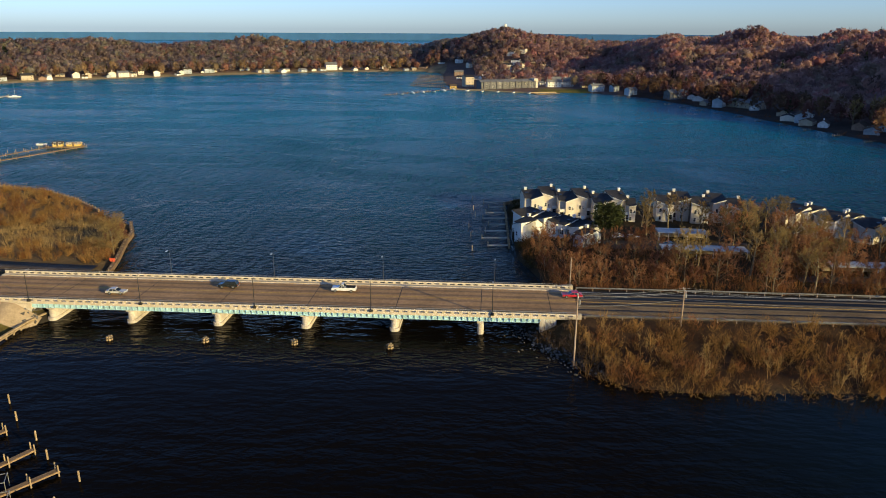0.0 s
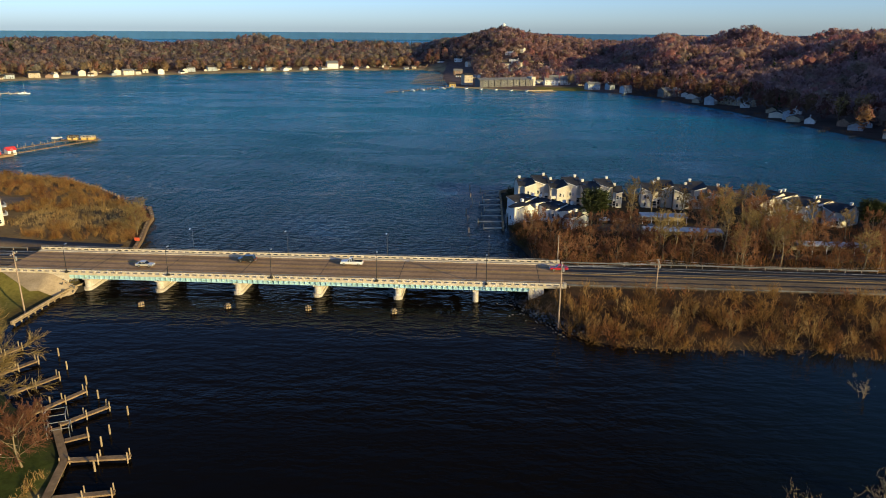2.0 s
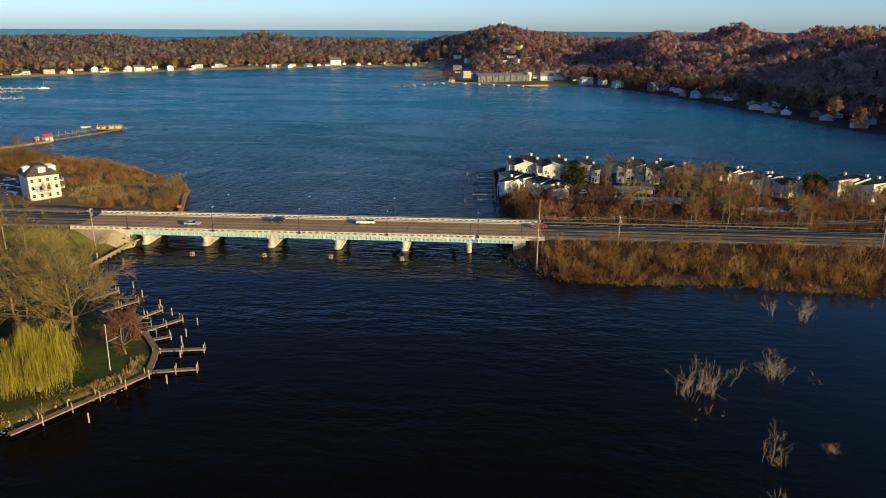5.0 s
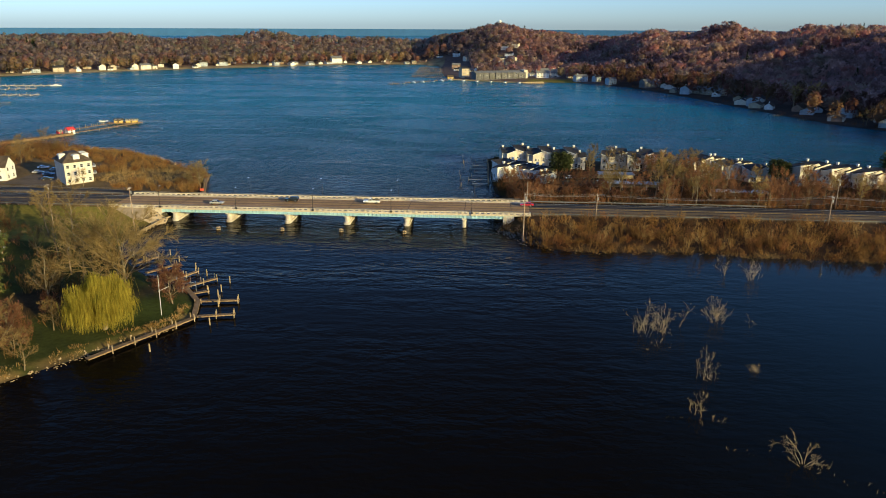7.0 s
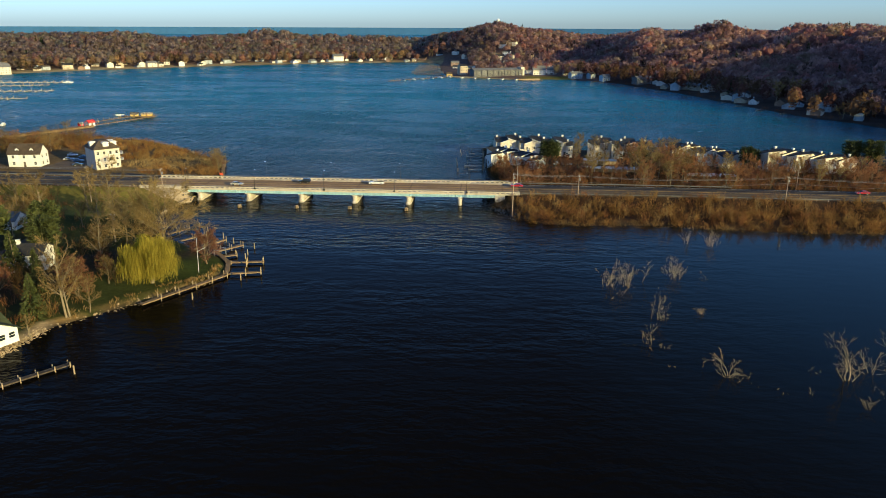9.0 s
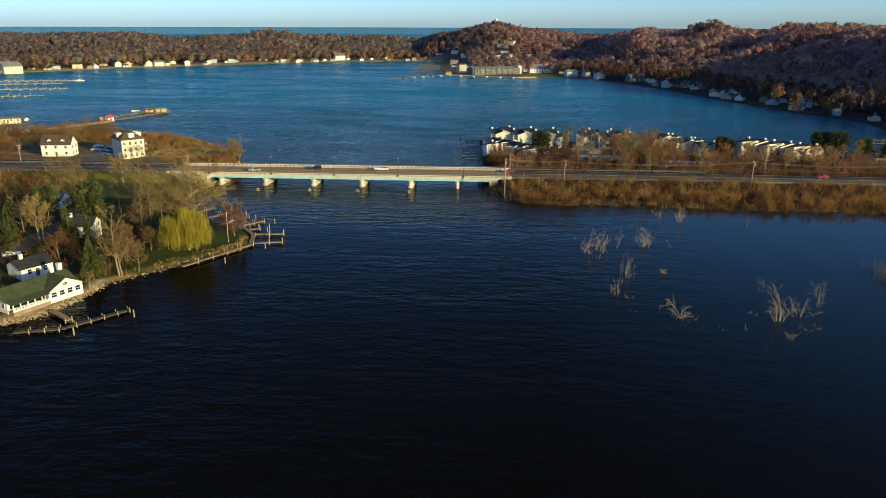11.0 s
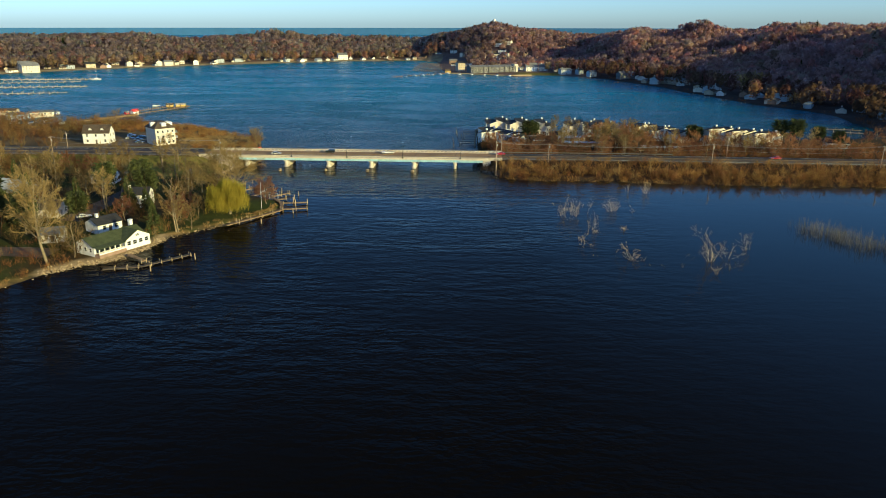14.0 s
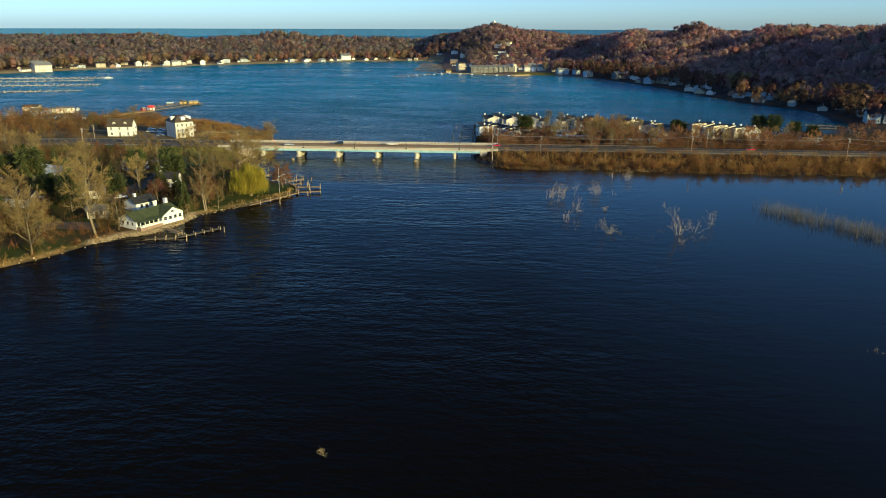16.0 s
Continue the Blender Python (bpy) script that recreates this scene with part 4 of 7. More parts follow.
def townhouse(x, y, w, d, h, turn, wall, label, flip=False, base=1.7, tall=1.8, group="waterside townhouses"):
    """A unit whose dark roof falls towards the front, with a projecting bay under its own pitch, a chimney with a white cap and a balcony."""
    ob = thing("townhouse", pose(x, y, base, 0, 0, turn), label, "townhouse", group)
    low, high, f = h * 0.95, h + 0.8, -d / 2
    part("wall", [extrude_x([(f, -1.5), (-f, -1.5), (-f, h * 0.8), (d * 0.18, high), (f, low)], -w / 2, w / 2)], wall, ob)
    top = part("roof", [extrude_x([(f - 0.4, low - 0.25), (d * 0.18, high + 0.02), (d * 0.18, high + 0.22), (f - 0.4, low - 0.02)], -w / 2 - 0.12, w / 2 + 0.12),
                        extrude_x([(d * 0.18, high + 0.02), (-f + 0.4, h * 0.78), (-f + 0.4, h * 0.78 + 0.2), (d * 0.18, high + 0.22)], -w / 2 - 0.12, w / 2 + 0.12)], DARK_ROOF, ob)
    s = -1 if flip else 1
    b0, b1 = sorted((-s * w * 0.14, s * w * 0.5))
    lo, hi = (h * 0.9, h * 0.9 + tall * 0.8) if not flip else (h * 0.9 + tall * 0.8, h * 0.9)
    bay = part("bay", [extrude([(b0, -1.5), (b1, -1.5), (b1, hi), (b0, lo)], f - 1.7, d * 0.1)], wall, ob)
    part("bay_roof", [extrude([(b0 - 0.2, lo + 0.02), (b1 + 0.2, hi + 0.02), (b1 + 0.2, hi + 0.22), (b0 - 0.2, lo + 0.22)], f - 2.1, d * 0.12)], DARK_ROOF, bay)
    part("fascia", [extrude([(b0 - 0.21, lo - 0.18), (b1 + 0.21, hi - 0.18), (b1 + 0.21, hi + 0.1), (b0 - 0.21, lo + 0.1)], f - 2.16, f - 2.1)], TRIM, bay)
    cx = -s * w * 0.3
    stack = part("chimney", [box(cx - 0.4, cx + 0.4, d * 0.12, d * 0.12 + 0.8, h, high + 0.7)], wall, top)
    part("chimney_cap", [box(cx - 0.48, cx + 0.48, d * 0.12 - 0.08, d * 0.12 + 0.88, high + 0.7, high + 1.1)], TRIM, stack, "white chimney cap")
    part("skylight", [extrude_x([(-d * 0.2, low + (high - low) * 0.44 + 0.25), (-d * 0.08, low + (high - low) * 0.62 + 0.25), (-d * 0.08, low + (high - low) * 0.62 + 0.4), (-d * 0.2, low + (high - low) * 0.44 + 0.4)], cx - 0.5, cx + 0.5)], GLASS, top)
    storeys = max(1, int(h / 2.9))
    for k in range(storeys):
        add_window(bay, (b0 + b1) / 2 - 0.55, f - 1.7, 0.7 + k * 2.7, "-y", 0.7, 1.2)
        if k:
            add_window(bay, (b0 + b1) / 2 + 0.55, f - 1.7, 0.7 + k * 2.7, "-y", 0.5, 0.8)
        add_window(ob, w / 2, -d * 0.1, 0.7 + k * 2.7, "+x", 0.8, 1.2)
    for k in range(max(1, storeys - 1)):
        add_window(ob, -s * w * 0.32, f, 0.6 + k * 2.7, "-y", 1.3, 1.6)
    q0, q1 = sorted((-s * w * 0.48, -s * w * 0.15))
    deck = part("balcony", [box(q0, q1, f - 1.4, f, 2.5, 2.65), box(q0, q1, f - 1.4, f - 1.32, 2.65, 3.5)], TRIM, ob)
    part("balcony_post", [box(q0, q0 + 0.14, f - 1.4, f - 1.26, -1.5, 2.5), box(q1 - 0.14, q1, f - 1.4, f - 1.26, -1.5, 2.5)], TRIM, deck)
    return ob


PALE = "cream three-storey townhouse with a dark pitched roof and chimney"
LOW = "white two-storey townhouse with dark stepped roofs"
# the block by the finger docks: a stepped back row, and a lower row before it
for k in range(6):
    townhouse(-4.0 + k * 5.8, 99.5 - 1.1 * k + (3.4 if k % 2 else 0), 5.8, 11, 6.9 + 0.7 * (k % 2), 6, CREAM_WALL, PALE, flip=k % 2 == 1)
townhouse(29.6, 92.6, 3.2, 6, 6.2, -6, CREAM_WALL, PALE, tall=0.6)
for k in range(4):
    townhouse(-4.2 + k * 5.2, 80.0 - 3.2 * k, 6.4, 8.5, 5.0 - 0.4 * k, -48, WHITE_WALL, LOW, flip=k % 2 == 0, tall=1.5)
townhouse(-6.0, 70.0, 5.0, 7, 4.6, -52, WHITE_WALL, LOW, tall=1.2)
townhouse(11.5, 63.0, 5.0, 7, 3.2, -50, WHITE_WALL, LOW, tall=1.2)
# the next blocks along the causeway
for k in range(5):
    townhouse(42 + k * 5.6, 97 - 0.8 * k + (3.2 if k % 2 else 0), 5.8, 11, 6.4 + 0.8 * (k % 2), -8, CREAM_WALL, PALE, flip=k % 2 == 0)
for k in range(5):
    townhouse(80 + k * 5.2, 80 - 1.8 * k + (3.2 if k % 2 else 0), 5.8, 11, 8.0 - 0.6 * k, -52, CREAM_WALL, PALE, flip=k % 2 == 0)
for k in range(6):
    townhouse(118 + k * 5.6, 67 - 1.2 * k + (3.4 if k % 2 else 0), 6.4, 12, 8.2 - 0.4 * k, -62, CREAM_WALL, PALE, flip=k % 2 == 1)


def carport(x, y, w, d, turn=0):
    ob = thing("carport", pose(x, y, float(ground_height(x, y)), 0, 0, turn), "long low carport with a flat pale metal roof", "carport", "carports among the trees")
    part("roof", [box(-w / 2, w / 2, -d / 2, d / 2, 2.5, 2.75)], PALE_ROOF, ob)
    part("back_wall", [box(-w / 2, w / 2, d / 2 - 0.2, d / 2 - 0.05, -0.3, 2.5)], TAN_WALL, ob)
    for k in range(6):
        px = -w / 2 + 0.4 + k * (w - 0.8) / 5
        part("post", [box(px - 0.08, px + 0.08, -d / 2 + 0.1, -d / 2 + 0.26, -0.3, 2.5)], TRIM, ob)


carport(41, 68, 15, 5.5, -2)
carport(43, 51, 24, 5, -2)
carport(82, 38, 20, 5, -2)
house(178, 58, 11, 8, 3.2, 2.6, -8, GREY_WALL, DARK_ROOF, "small grey house with a dark gable roof by the causeway", gap=3.6)

# west bank: cottage by the water, houses beyond
cot = thing("cottage", pose(-114.5, -134.5, 1.5, 0, 0, 63), "white waterside cottage with mossy green roofs and a red-brown porch", "house")
cot.scale = (0.98, 0.98, 0.76)
part("wall", [gable_walls(17, 8.4, 3.2, 2.6)], WHITE_WALL, cot)
croof = part("roof", gable_roof(17, 8.4, 3.2, 2.6, 0.5), GREEN_ROOF, cot)
# a cross gable towards the water
wing = part("gable_wing", [extrude([(0.4, -0.9), (8.9, -0.9), (8.9, 3.1), (4.65, 6.0), (0.4, 3.1)], -6.0, 0.0)], WHITE_WALL, cot)
for a, b in (((-0.1, 2.8), (4.65, 6.05)), ((9.4, 2.8), (4.65, 6.05))):
    slab = extrude([a, b, (b[0], b[1] + 0.2), (a[0], a[1] + 0.2)], -6.6, 0.5)
    part("wing_roof", [slab], GREEN_ROOF, wing)
part("chimney", [box(7.6, 8.6, 1.0, 2.0, 3.0, 7.6), box(7.5, 8.7, 0.9, 2.1, 7.6, 7.8)], WHITE_WALL, croof)
for k in range(4):
    add_window(cot, 1.6 + k * 2.0, -6.0, 0.8, "-y", 1.2, 1.5)
add_window(cot, 4.65, -6.0, 3.7, "-y", 1.1, 0.8)
for k in range(3):
    add_window(cot, -8.5, -2.6 + k * 2.4, 0.9, "-x", 1.0, 1.3)
part("porch_floor", [box(-8.4, 0.3, -6.4, -4.2, -1.0, 0.3)], BRICK_WALL, cot, "red-brown porch base")
part("porch_glazing", [box(-7.9, 0.3, -4.26, -4.2, 0.5, 2.8)], GLASS, cot, "dark glazed porch front")
for k in range(6):
    px = -8.2 + k * 1.68
    part("porch_post", [box(px - 0.1, px + 0.1, -6.35, -6.15, 0.3, 2.75)], TRIM, cot)
part("porch_rail", [box(-8.4, 0.3, -6.4, -6.3, 1.1, 1.25), box(-8.4, 0.3, -6.39, -6.33, 0.3, 0.9)], TRIM, cot)
part("porch_roof", [([(-8.8, -4.1, 3.25), (0.3, -4.1, 3.25), (0.3, -6.8, 2.65), (-8.8, -6.8, 2.65), (-8.8, -4.1, 3.37), (0.3, -4.1, 3.37), (0.3, -6.8, 2.77), (-8.8, -6.8, 2.77)],
                     [(0, 1, 2, 3), (7, 6, 5, 4), (3, 2, 6, 7), (0, 3, 7, 4), (1, 5, 6, 2)])], GREEN_ROOF, cot)
house(-125, -119, 8, 7, 2.7, 1.6, 60, WHITE_WALL, DARK_ROOF, "white house wing with a dark roof behind the cottage", base=1.8, chimney=True)
house(-134, -131, 6, 5, 2.5, 1.4, 20, CREAM_WALL, GREY_ROOF, "small white garage with a grey roof", base=1.8)
house(-129, -88, 9, 8, 4.6, 1.8, 12, WHITE_WALL, DARK_ROOF, "white two-storey house among bare trees", 2, True, base=1.9)
house(-183, -76, 13, 9, 3.4, 2.6, -20, GREY_WALL, PALE_ROOF, "house with a pale blue metal roof", base=1.9)
house(-206, -80, 11, 8, 3.2, 2.4, 30, TAN_WALL, GREY_ROOF, "tan house among trees", base=1.9)
house(-152, -104, 9, 8, 3.2, 2.2, 10, CREAM_WALL, BROWN_ROOF, "cream house with a brown roof among trees", base=1.9)
house(-168, -118, 10, 8, 3.2, 2.2, -10, WHITE_WALL, DARK_ROOF, "white house with a dark roof among trees", base=1.9)
house(-160, -52, 9, 7, 3.0, 2.0, 5, WHITE_WALL, GREY_ROOF, "white house below the road bank", base=1.9)
house(-216, 46, 13.8, 8, 5.8, 3.8, 8, WHITE_WALL, BROWN_ROOF, "large white house with two dormers in a brown roof", 2, dormers=2, faces="-y +x -x", base=1.9, gap=3.6)
# the hipped apartment house beside the marsh
apt = thing("apartment_house", pose(-181, 46, 1.9, 0, 0, 45), "tall cream apartment house with a grey hipped roof and roof dormers", "house")
part("wall", [box(-5.2, 5.2, -6, 8, -0.8, 8.8)], CREAM_WALL, apt)
aroof = part("roof", [([(-5.9, -6.7, 8.7), (5.9, -6.7, 8.7), (5.9, 8.7, 8.7), (-5.9, 8.7, 8.7), (-1.8, -2.0, 11.9), (1.8, -2.0, 11.9), (1.8, 4.2, 11.9), (-1.8, 4.2, 11.9)],
                       [(3, 2, 1, 0), (4, 5, 6, 7), (0, 1, 5, 4), (1, 2, 6, 5), (2, 3, 7, 6), (3, 0, 4, 7)])], BROWN_ROOF, apt)
for dx, dy in ((0, -4.4), (0, 1.0), (-3.8, 1.0), (3.8, 1.0), (3.8, -2.6)):
    part("roof_dormer", [box(dx - 1.2, dx + 1.2, dy - 0.9, dy + 0.9, 9.2, 11.1), extrude([(dx - 1.6, 11.1), (dx + 1.6, 11.1), (dx + 0.9, 11.6), (dx - 0.9, 11.6)], dy - 1.2, dy + 1.2)], TRIM, aroof)
for f in range(3):
    for k in range(4):
        add_window(apt, -3.9 + k * 2.6, -6, 0.8 + f * 2.8, "-y")
        add_window(apt, 5.2, -3.5 + k * 2.9, 0.8 + f * 2.8, "+x")
for f in (1, 2):
    part("balcony", [box(5.2, 6.6, -5.8, -2.4, f * 2.8 + 0.3, f * 2.8 + 0.45), box(6.5, 6.6, -5.8, -2.4, f * 2.8 + 0.45, f * 2.8 + 1.4)], TRIM, apt)

# ---- the far town: shore cottages, hotel, houses on the slopes ----
r = random.Random(4)
WALLS = ((WHITE_WALL, "white"), (CREAM_WALL, "cream"), (WHITE_WALL, "white"), (TAN_WALL, "tan"), (CREAM_WALL, "cream"), (GREY_WALL, "grey"), (BRICK_WALL, "brown"))
ROOFS = ((GREY_ROOF, "grey"), (BROWN_ROOF, "brown"), (DARK_ROOF, "dark"))


def far_house(x, y, turn, grow=1.0, tall=None, wall=None):
    w, d = r.uniform(9, 14) * grow, r.uniform(7.5, 10) * grow
    (m, wn), (o, rn) = wall or r.choice(WALLS), r.choice(ROOFS)
    floors = tall or r.choice((1, 2))
    slim = min(1.0, grow + 0.1)
    house(x, y, w * 1.15, d, 2.9 * floors * slim, r.uniform(1.5, 2.5) * slim, turn, m, o, f"{wn} {'two-storey ' if floors == 2 else ''}lakeside house with a {rn} gable roof", floors, r.random() < 0.4, gap=3.6, group="houses round the lake")


along = np.array(SHORE_FAR[:-1], float)
step = np.concatenate([[0], np.cumsum(np.hypot(*np.diff(along, axis=0).T))])
for k, s in enumerate(np.cumsum([r.choice((6, 9, 13, 22)) for _ in range(80)])):
    if s > step[-1]:
        break
    px, py = np.interp(s, step, along[:, 0]), np.interp(s, step, along[:, 1])
    qx, qy = np.interp(s + 5, step, along[:, 0]), np.interp(s + 5, step, along[:, 1])
    t = np.array([qx - px, qy - py]) / (math.hypot(qx - px, qy - py) + 1e-6)
    back = r.choice((14, 18, 24, 34, 48, 60)) + r.uniform(0, 8)
    far_house(px - t[1] * back, py + t[0] * back, math.degrees(math.atan2(t[1], t[0])) + r.uniform(-25, 25) + r.choice((0, 0, 90)), r.uniform(0.55, 1.0))
house(-275, 1000, 18, 12, 8, 4, 30, WHITE_WALL, GREY_ROOF, "large white hall with tall walls on the wooded bank", 2, faces="-y +x", gap=3.6)
for x, y in ((-640, 640), (-655, 655), (-628, 625)):
    house(x, y, 22, 12, 8.4, 3.5, 50, CREAM_WALL, GREY_ROOF, "cream lakeside apartment block with gables", 3, gap=3.4)
# hotel by the marina
hotel = thing("hotel", pose(-2, 668, 1.8, 0, 0, 22), "long three-storey blue-grey hotel with a grey roof on the waterfront", "hotel")
hotel.scale = (0.9, 0.9, 0.82)
part("wall", [gable_walls(74, 18, 8.6, 2.8)], DARK_SHINGLE, hotel)
part("roof", gable_roof(74, 18, 8.6, 2.8, 0.6), GREY_ROOF, hotel)
for f in range(3):
    for k in range(17):
        add_window(hotel, -34 + k * 4.25, -9, 0.5 + f * 2.8, "-y", 2.2, 1.9)
for k in range(9):
    part("bay", [box(-34.4 + k * 8.5, -32.6 + k * 8.5, -10.2, -9.02, 0, 9.6)], DARK_SHINGLE, hotel)
part("end_tower", [box(33, 38.5, -9.6, 4, -0.8, 12.5)], CREAM_WALL, hotel)
house(-46, 690, 10, 12, 11, 2, 22, TAN_WALL, DARK_ROOF, "narrow tan building with a framed tower front", 3, gap=3)
house(-62, 668, 7, 6, 3, 2, 10, YELLOW_WALL, BROWN_ROOF, "small yellow harbour hut", 1)
house(52, 688, 16, 10, 6, 5, 10, WHITE_WALL, GREY_ROOF, "white house with steep gables in the town", 2, True, gap=3.4)
house(70, 700, 12, 9, 6, 4, -10, WHITE_WALL, GREY_ROOF, "white gabled house in the town", 2, True)
for x, y in ((20, 735), (45, 742), (88, 690), (-20, 730), (5, 770), (-40, 800), (30, 800), (-60, 820), (60, 770), (12, 705), (38, 715), (-28, 765), (70, 735), (-10, 850), (15, 880), (35, 850), (-30, 900), (0, 930), (-65, 880),
             (28, 920), (-50, 960), (55, 830), (90, 760), (110, 720), (-70, 1010), (-100, 1030), (-130, 1035), (80, 880), (120, 830)):
    far_house(x, y, r.uniform(-30, 40), r.uniform(0.7, 1.0))
for x, y in ((4, 905), (16, 930), (28, 915), (40, 935), (10, 955), (26, 962), (52, 912), (-6, 925), (-18, 905), (72, 880), (90, 868), (84, 830), (96, 800), (110, 790), (98, 752), (116, 745), (76, 800), (130, 700), (62, 895)):
    far_house(x, y, r.uniform(-40, 50), r.uniform(0.75, 1.1), 2, r.choice(WALLS[:5]))
# the shaded east shore
for x, y, turn, tall in ((137, 612, 30, 2), (100, 645, 20, 2), (116, 640, 30, 2), (160, 578, 45, 2), (186, 545, 50, 1), (232, 440, 60, 1), (214, 408, 60, 1), (222, 396, 70, 2), (236, 420, 60, 1), (229, 372, 60, 1),
                         (238, 352, 50, 1), (247, 300, 60, 1), (262, 268, 60, 2), (275, 238, 70, 1), (232, 330, 60, 1), (284, 320, 60, 1), (290, 200, 70, 2), (210, 470, 60, 1), (176, 556, 40, 1), (196, 520, 55, 1), (205, 506, 60, 2), (226, 412, 60, 1), (224, 384, 55, 1), (241, 340, 65, 1), (252, 312, 50, 2), (270, 290, 60, 1), (300, 246, 70, 1)):
    back = r.choice((10, 13, 18, 26, 34))
    while float(land_distance(x, y)) > back and x > 60:
        x, y = x - 1.2, y - 0.7
    far_house(x, y, turn, r.uniform(0.75, 1.1), tall, (GREY_WALL, "blue-grey") if tall == 2 else None)
house(158, 560, 20, 10, 6.6, 2.4, 25, DARK_SHINGLE, GREY_ROOF, "grey three-storey lodge with a terrace over the shore", 3, gap=3.4)
house(196, 484, 44, 9, 5, 2.0, 118, TAN_WALL, GREY_ROOF, "long tan motel block along the shore", 2, gap=4, faces="+y -x -y")
for k in range(4):
    house(258 + k * 9.5, 152 - k * 2.5, 8.5, 10, 6.4, 2.6, -12, GREY_WALL, DARK_ROOF, "pale blue-grey two-storey row house by the bay", 2, gap=2.6, group="row houses by the bay")

# observation dome on the high hill
peak = float(ground_height(2, 1108))
dome = thing("observation_dome", pose(2, 1108, peak), "white radar dome on a lattice tower above the hill", "tower")
for dx, dy in ((-2, -2), (2, -2), (2, 2), (-2, 2)):
    part("tower_leg", [tube((dx * 1.4, dy * 1.4, -1), (dx * 0.8, dy * 0.8, 13.6), 0.25, 0.2, 6)], GREY_STEEL, dome)
part("platform", [box(-2.8, 2.8, -2.8, 2.8, 13.4, 13.8)], GREY_STEEL, dome)
bm = bmesh.new()
bmesh.ops.create_icosphere(bm, subdivisions=2, radius=2.9, matrix=Matrix.Translation((0, 0, 16.1)))
ball = bpy.data.meshes.new("radome")
bm.to_mesh(ball)
bm.free()
ball.materials.append(PLASTIC_WHITE)
part("radome", ball, None, dome, "white faceted dome")

# ---- docks, walls and boats ----


def dock(points, width, z, posts, label, group="", post_top=1.1, name="dock", both=True, wood=OLD_WOOD):
    """A timber jetty along a line of points with mooring posts on its sides."""
    ob = thing(name, pose(0, 0, 0), label, "dock", group)
    shapes = []
    pile = shared(("pile", post_top), lambda: solid("post", [tube((0, 0, -z - 1.2), (0, 0, post_top), 0.12, 0.11, 7)], POST_WOOD))
    for (ax, ay), (bx, by) in zip(points, points[1:]):
        n = math.hypot(bx - ax, by - ay)
        ux, uy = (bx - ax) / n, (by - ay) / n
        px, py = -uy * width / 2, ux * width / 2
        v = [(ax + px, ay + py, z), (ax - px, ay - py, z), (bx - px, by - py, z), (bx + px, by + py, z)]
        v += [(x, y, z - 0.28) for x, y, _ in v]
        shapes.append((v, [(0, 1, 2, 3), (7, 6, 5, 4), (0, 4, 5, 1), (1, 5, 6, 2), (2, 6, 7, 3), (3, 7, 4, 0)]))
        count = max(1, int(round(n / posts)))
        for k in range(1, count + 1):
            for s in ((1, -1) if both else (-1,)):
                t = k / count - (0.25 / n if k == count else 0)
                part("post", pile, None, ob).location = (ax + (bx - ax) * t + s * px * 1.12, ay + (by - ay) * t + s * py * 1.12, z)
    part("decking", shapes, wood, ob)
    return ob


FINGER = "narrow weathered finger dock with pale mooring posts"
dock([(-90, -108), (-77.5, -86.5)], 1.2, 0.8, 5.2, "long timber boardwalk along the bank with pale posts")
dock([(-77.5, -86.5), (-80.5, -76.5), (-87, -68)], 1.2, 0.8, 20, "timber boardwalk at the point", post_top=0.5)
for a, b in (((-77, -85.5), (-69, -83.5)), ((-80, -76.5), (-71, -75)), ((-83.5, -71.5), (-80.5, -69.5)), ((-87, -67), (-82, -60.5)), ((-95, -66.5), (-89, -55.5)), ((-102, -58), (-97, -50.5)),
             ((-109, -51.5), (-105, -44.5)), ((-115, -46), (-112, -39))):
    dock([a, b], 1.0, 0.8, 4.5, FINGER, "finger docks at the point")
dock([(-106.5, -140.5), (-99.5, -145.5)], 1.3, 0.9, 9, "short gangway from the cottage bank to the dock", post_top=0.5)
dock([(-108, -152), (-99, -149.5), (-89.5, -138)], 1.1, 0.6, 2.8, "low dark dock before the cottage with pale posts", post_top=0.6, wood=DARK_WOOD)
pile_mesh = solid("mooring_post", [tube((0, 0, -2), (0, 0, 1.7), 0.17, 0.15, 8), tube((0, 0, 1.7), (0, 0, 1.8), 0.12, 0.05, 8)], POST_WOOD)
for x, y in ((-78, -62), (-78, -68), (-73, -88.5), (-80, -102.5), (-77.5, -71.5), (-91, -52), (-75, -78), (-86, -57), (-98, -46.5), (-103, -41), (-93, -60), (-87, -141), (-95, -151.5)):
    ob = new("mooring_post", pile_mesh)
    ob.location = (x, y, 0)
    tagged(ob, "single pale timber mooring post standing in water", "post", "loose mooring posts")


def fender(points, label):
    ob = thing("timber_fender", pose(0, 0, 0), label, "fender")
    for (ax, ay), (bx, by) in zip(points, points[1:]):
        n = math.hypot(bx - ax, by - ay)
        a = math.degrees(math.atan2(by - ay, bx - ax))
        for z in (0.5, 0.95):
            wale = part("wale", [box(0, n, -0.25, 0.25, z, z + 0.32)], POST_WOOD, ob)
            wale.matrix_basis = pose(ax, ay, 0, 0, 0, a)
        for k in range(int(n / 2.4) + 1):
            part("pile", shared("fpile", lambda: solid("pile", [tube((0, 0, -2), (0, 0, 1.35), 0.2, 0.2, 7)], POST_WOOD)), None, ob).location = (ax + (bx - ax) * k * 2.4 / n, ay + (by - ay) * k * 2.4 / n, 0)


fender([(-119.5, -1.5), (-121.0, -8), (-121.6, -28)], "long pale timber fender wall beside the abutment")


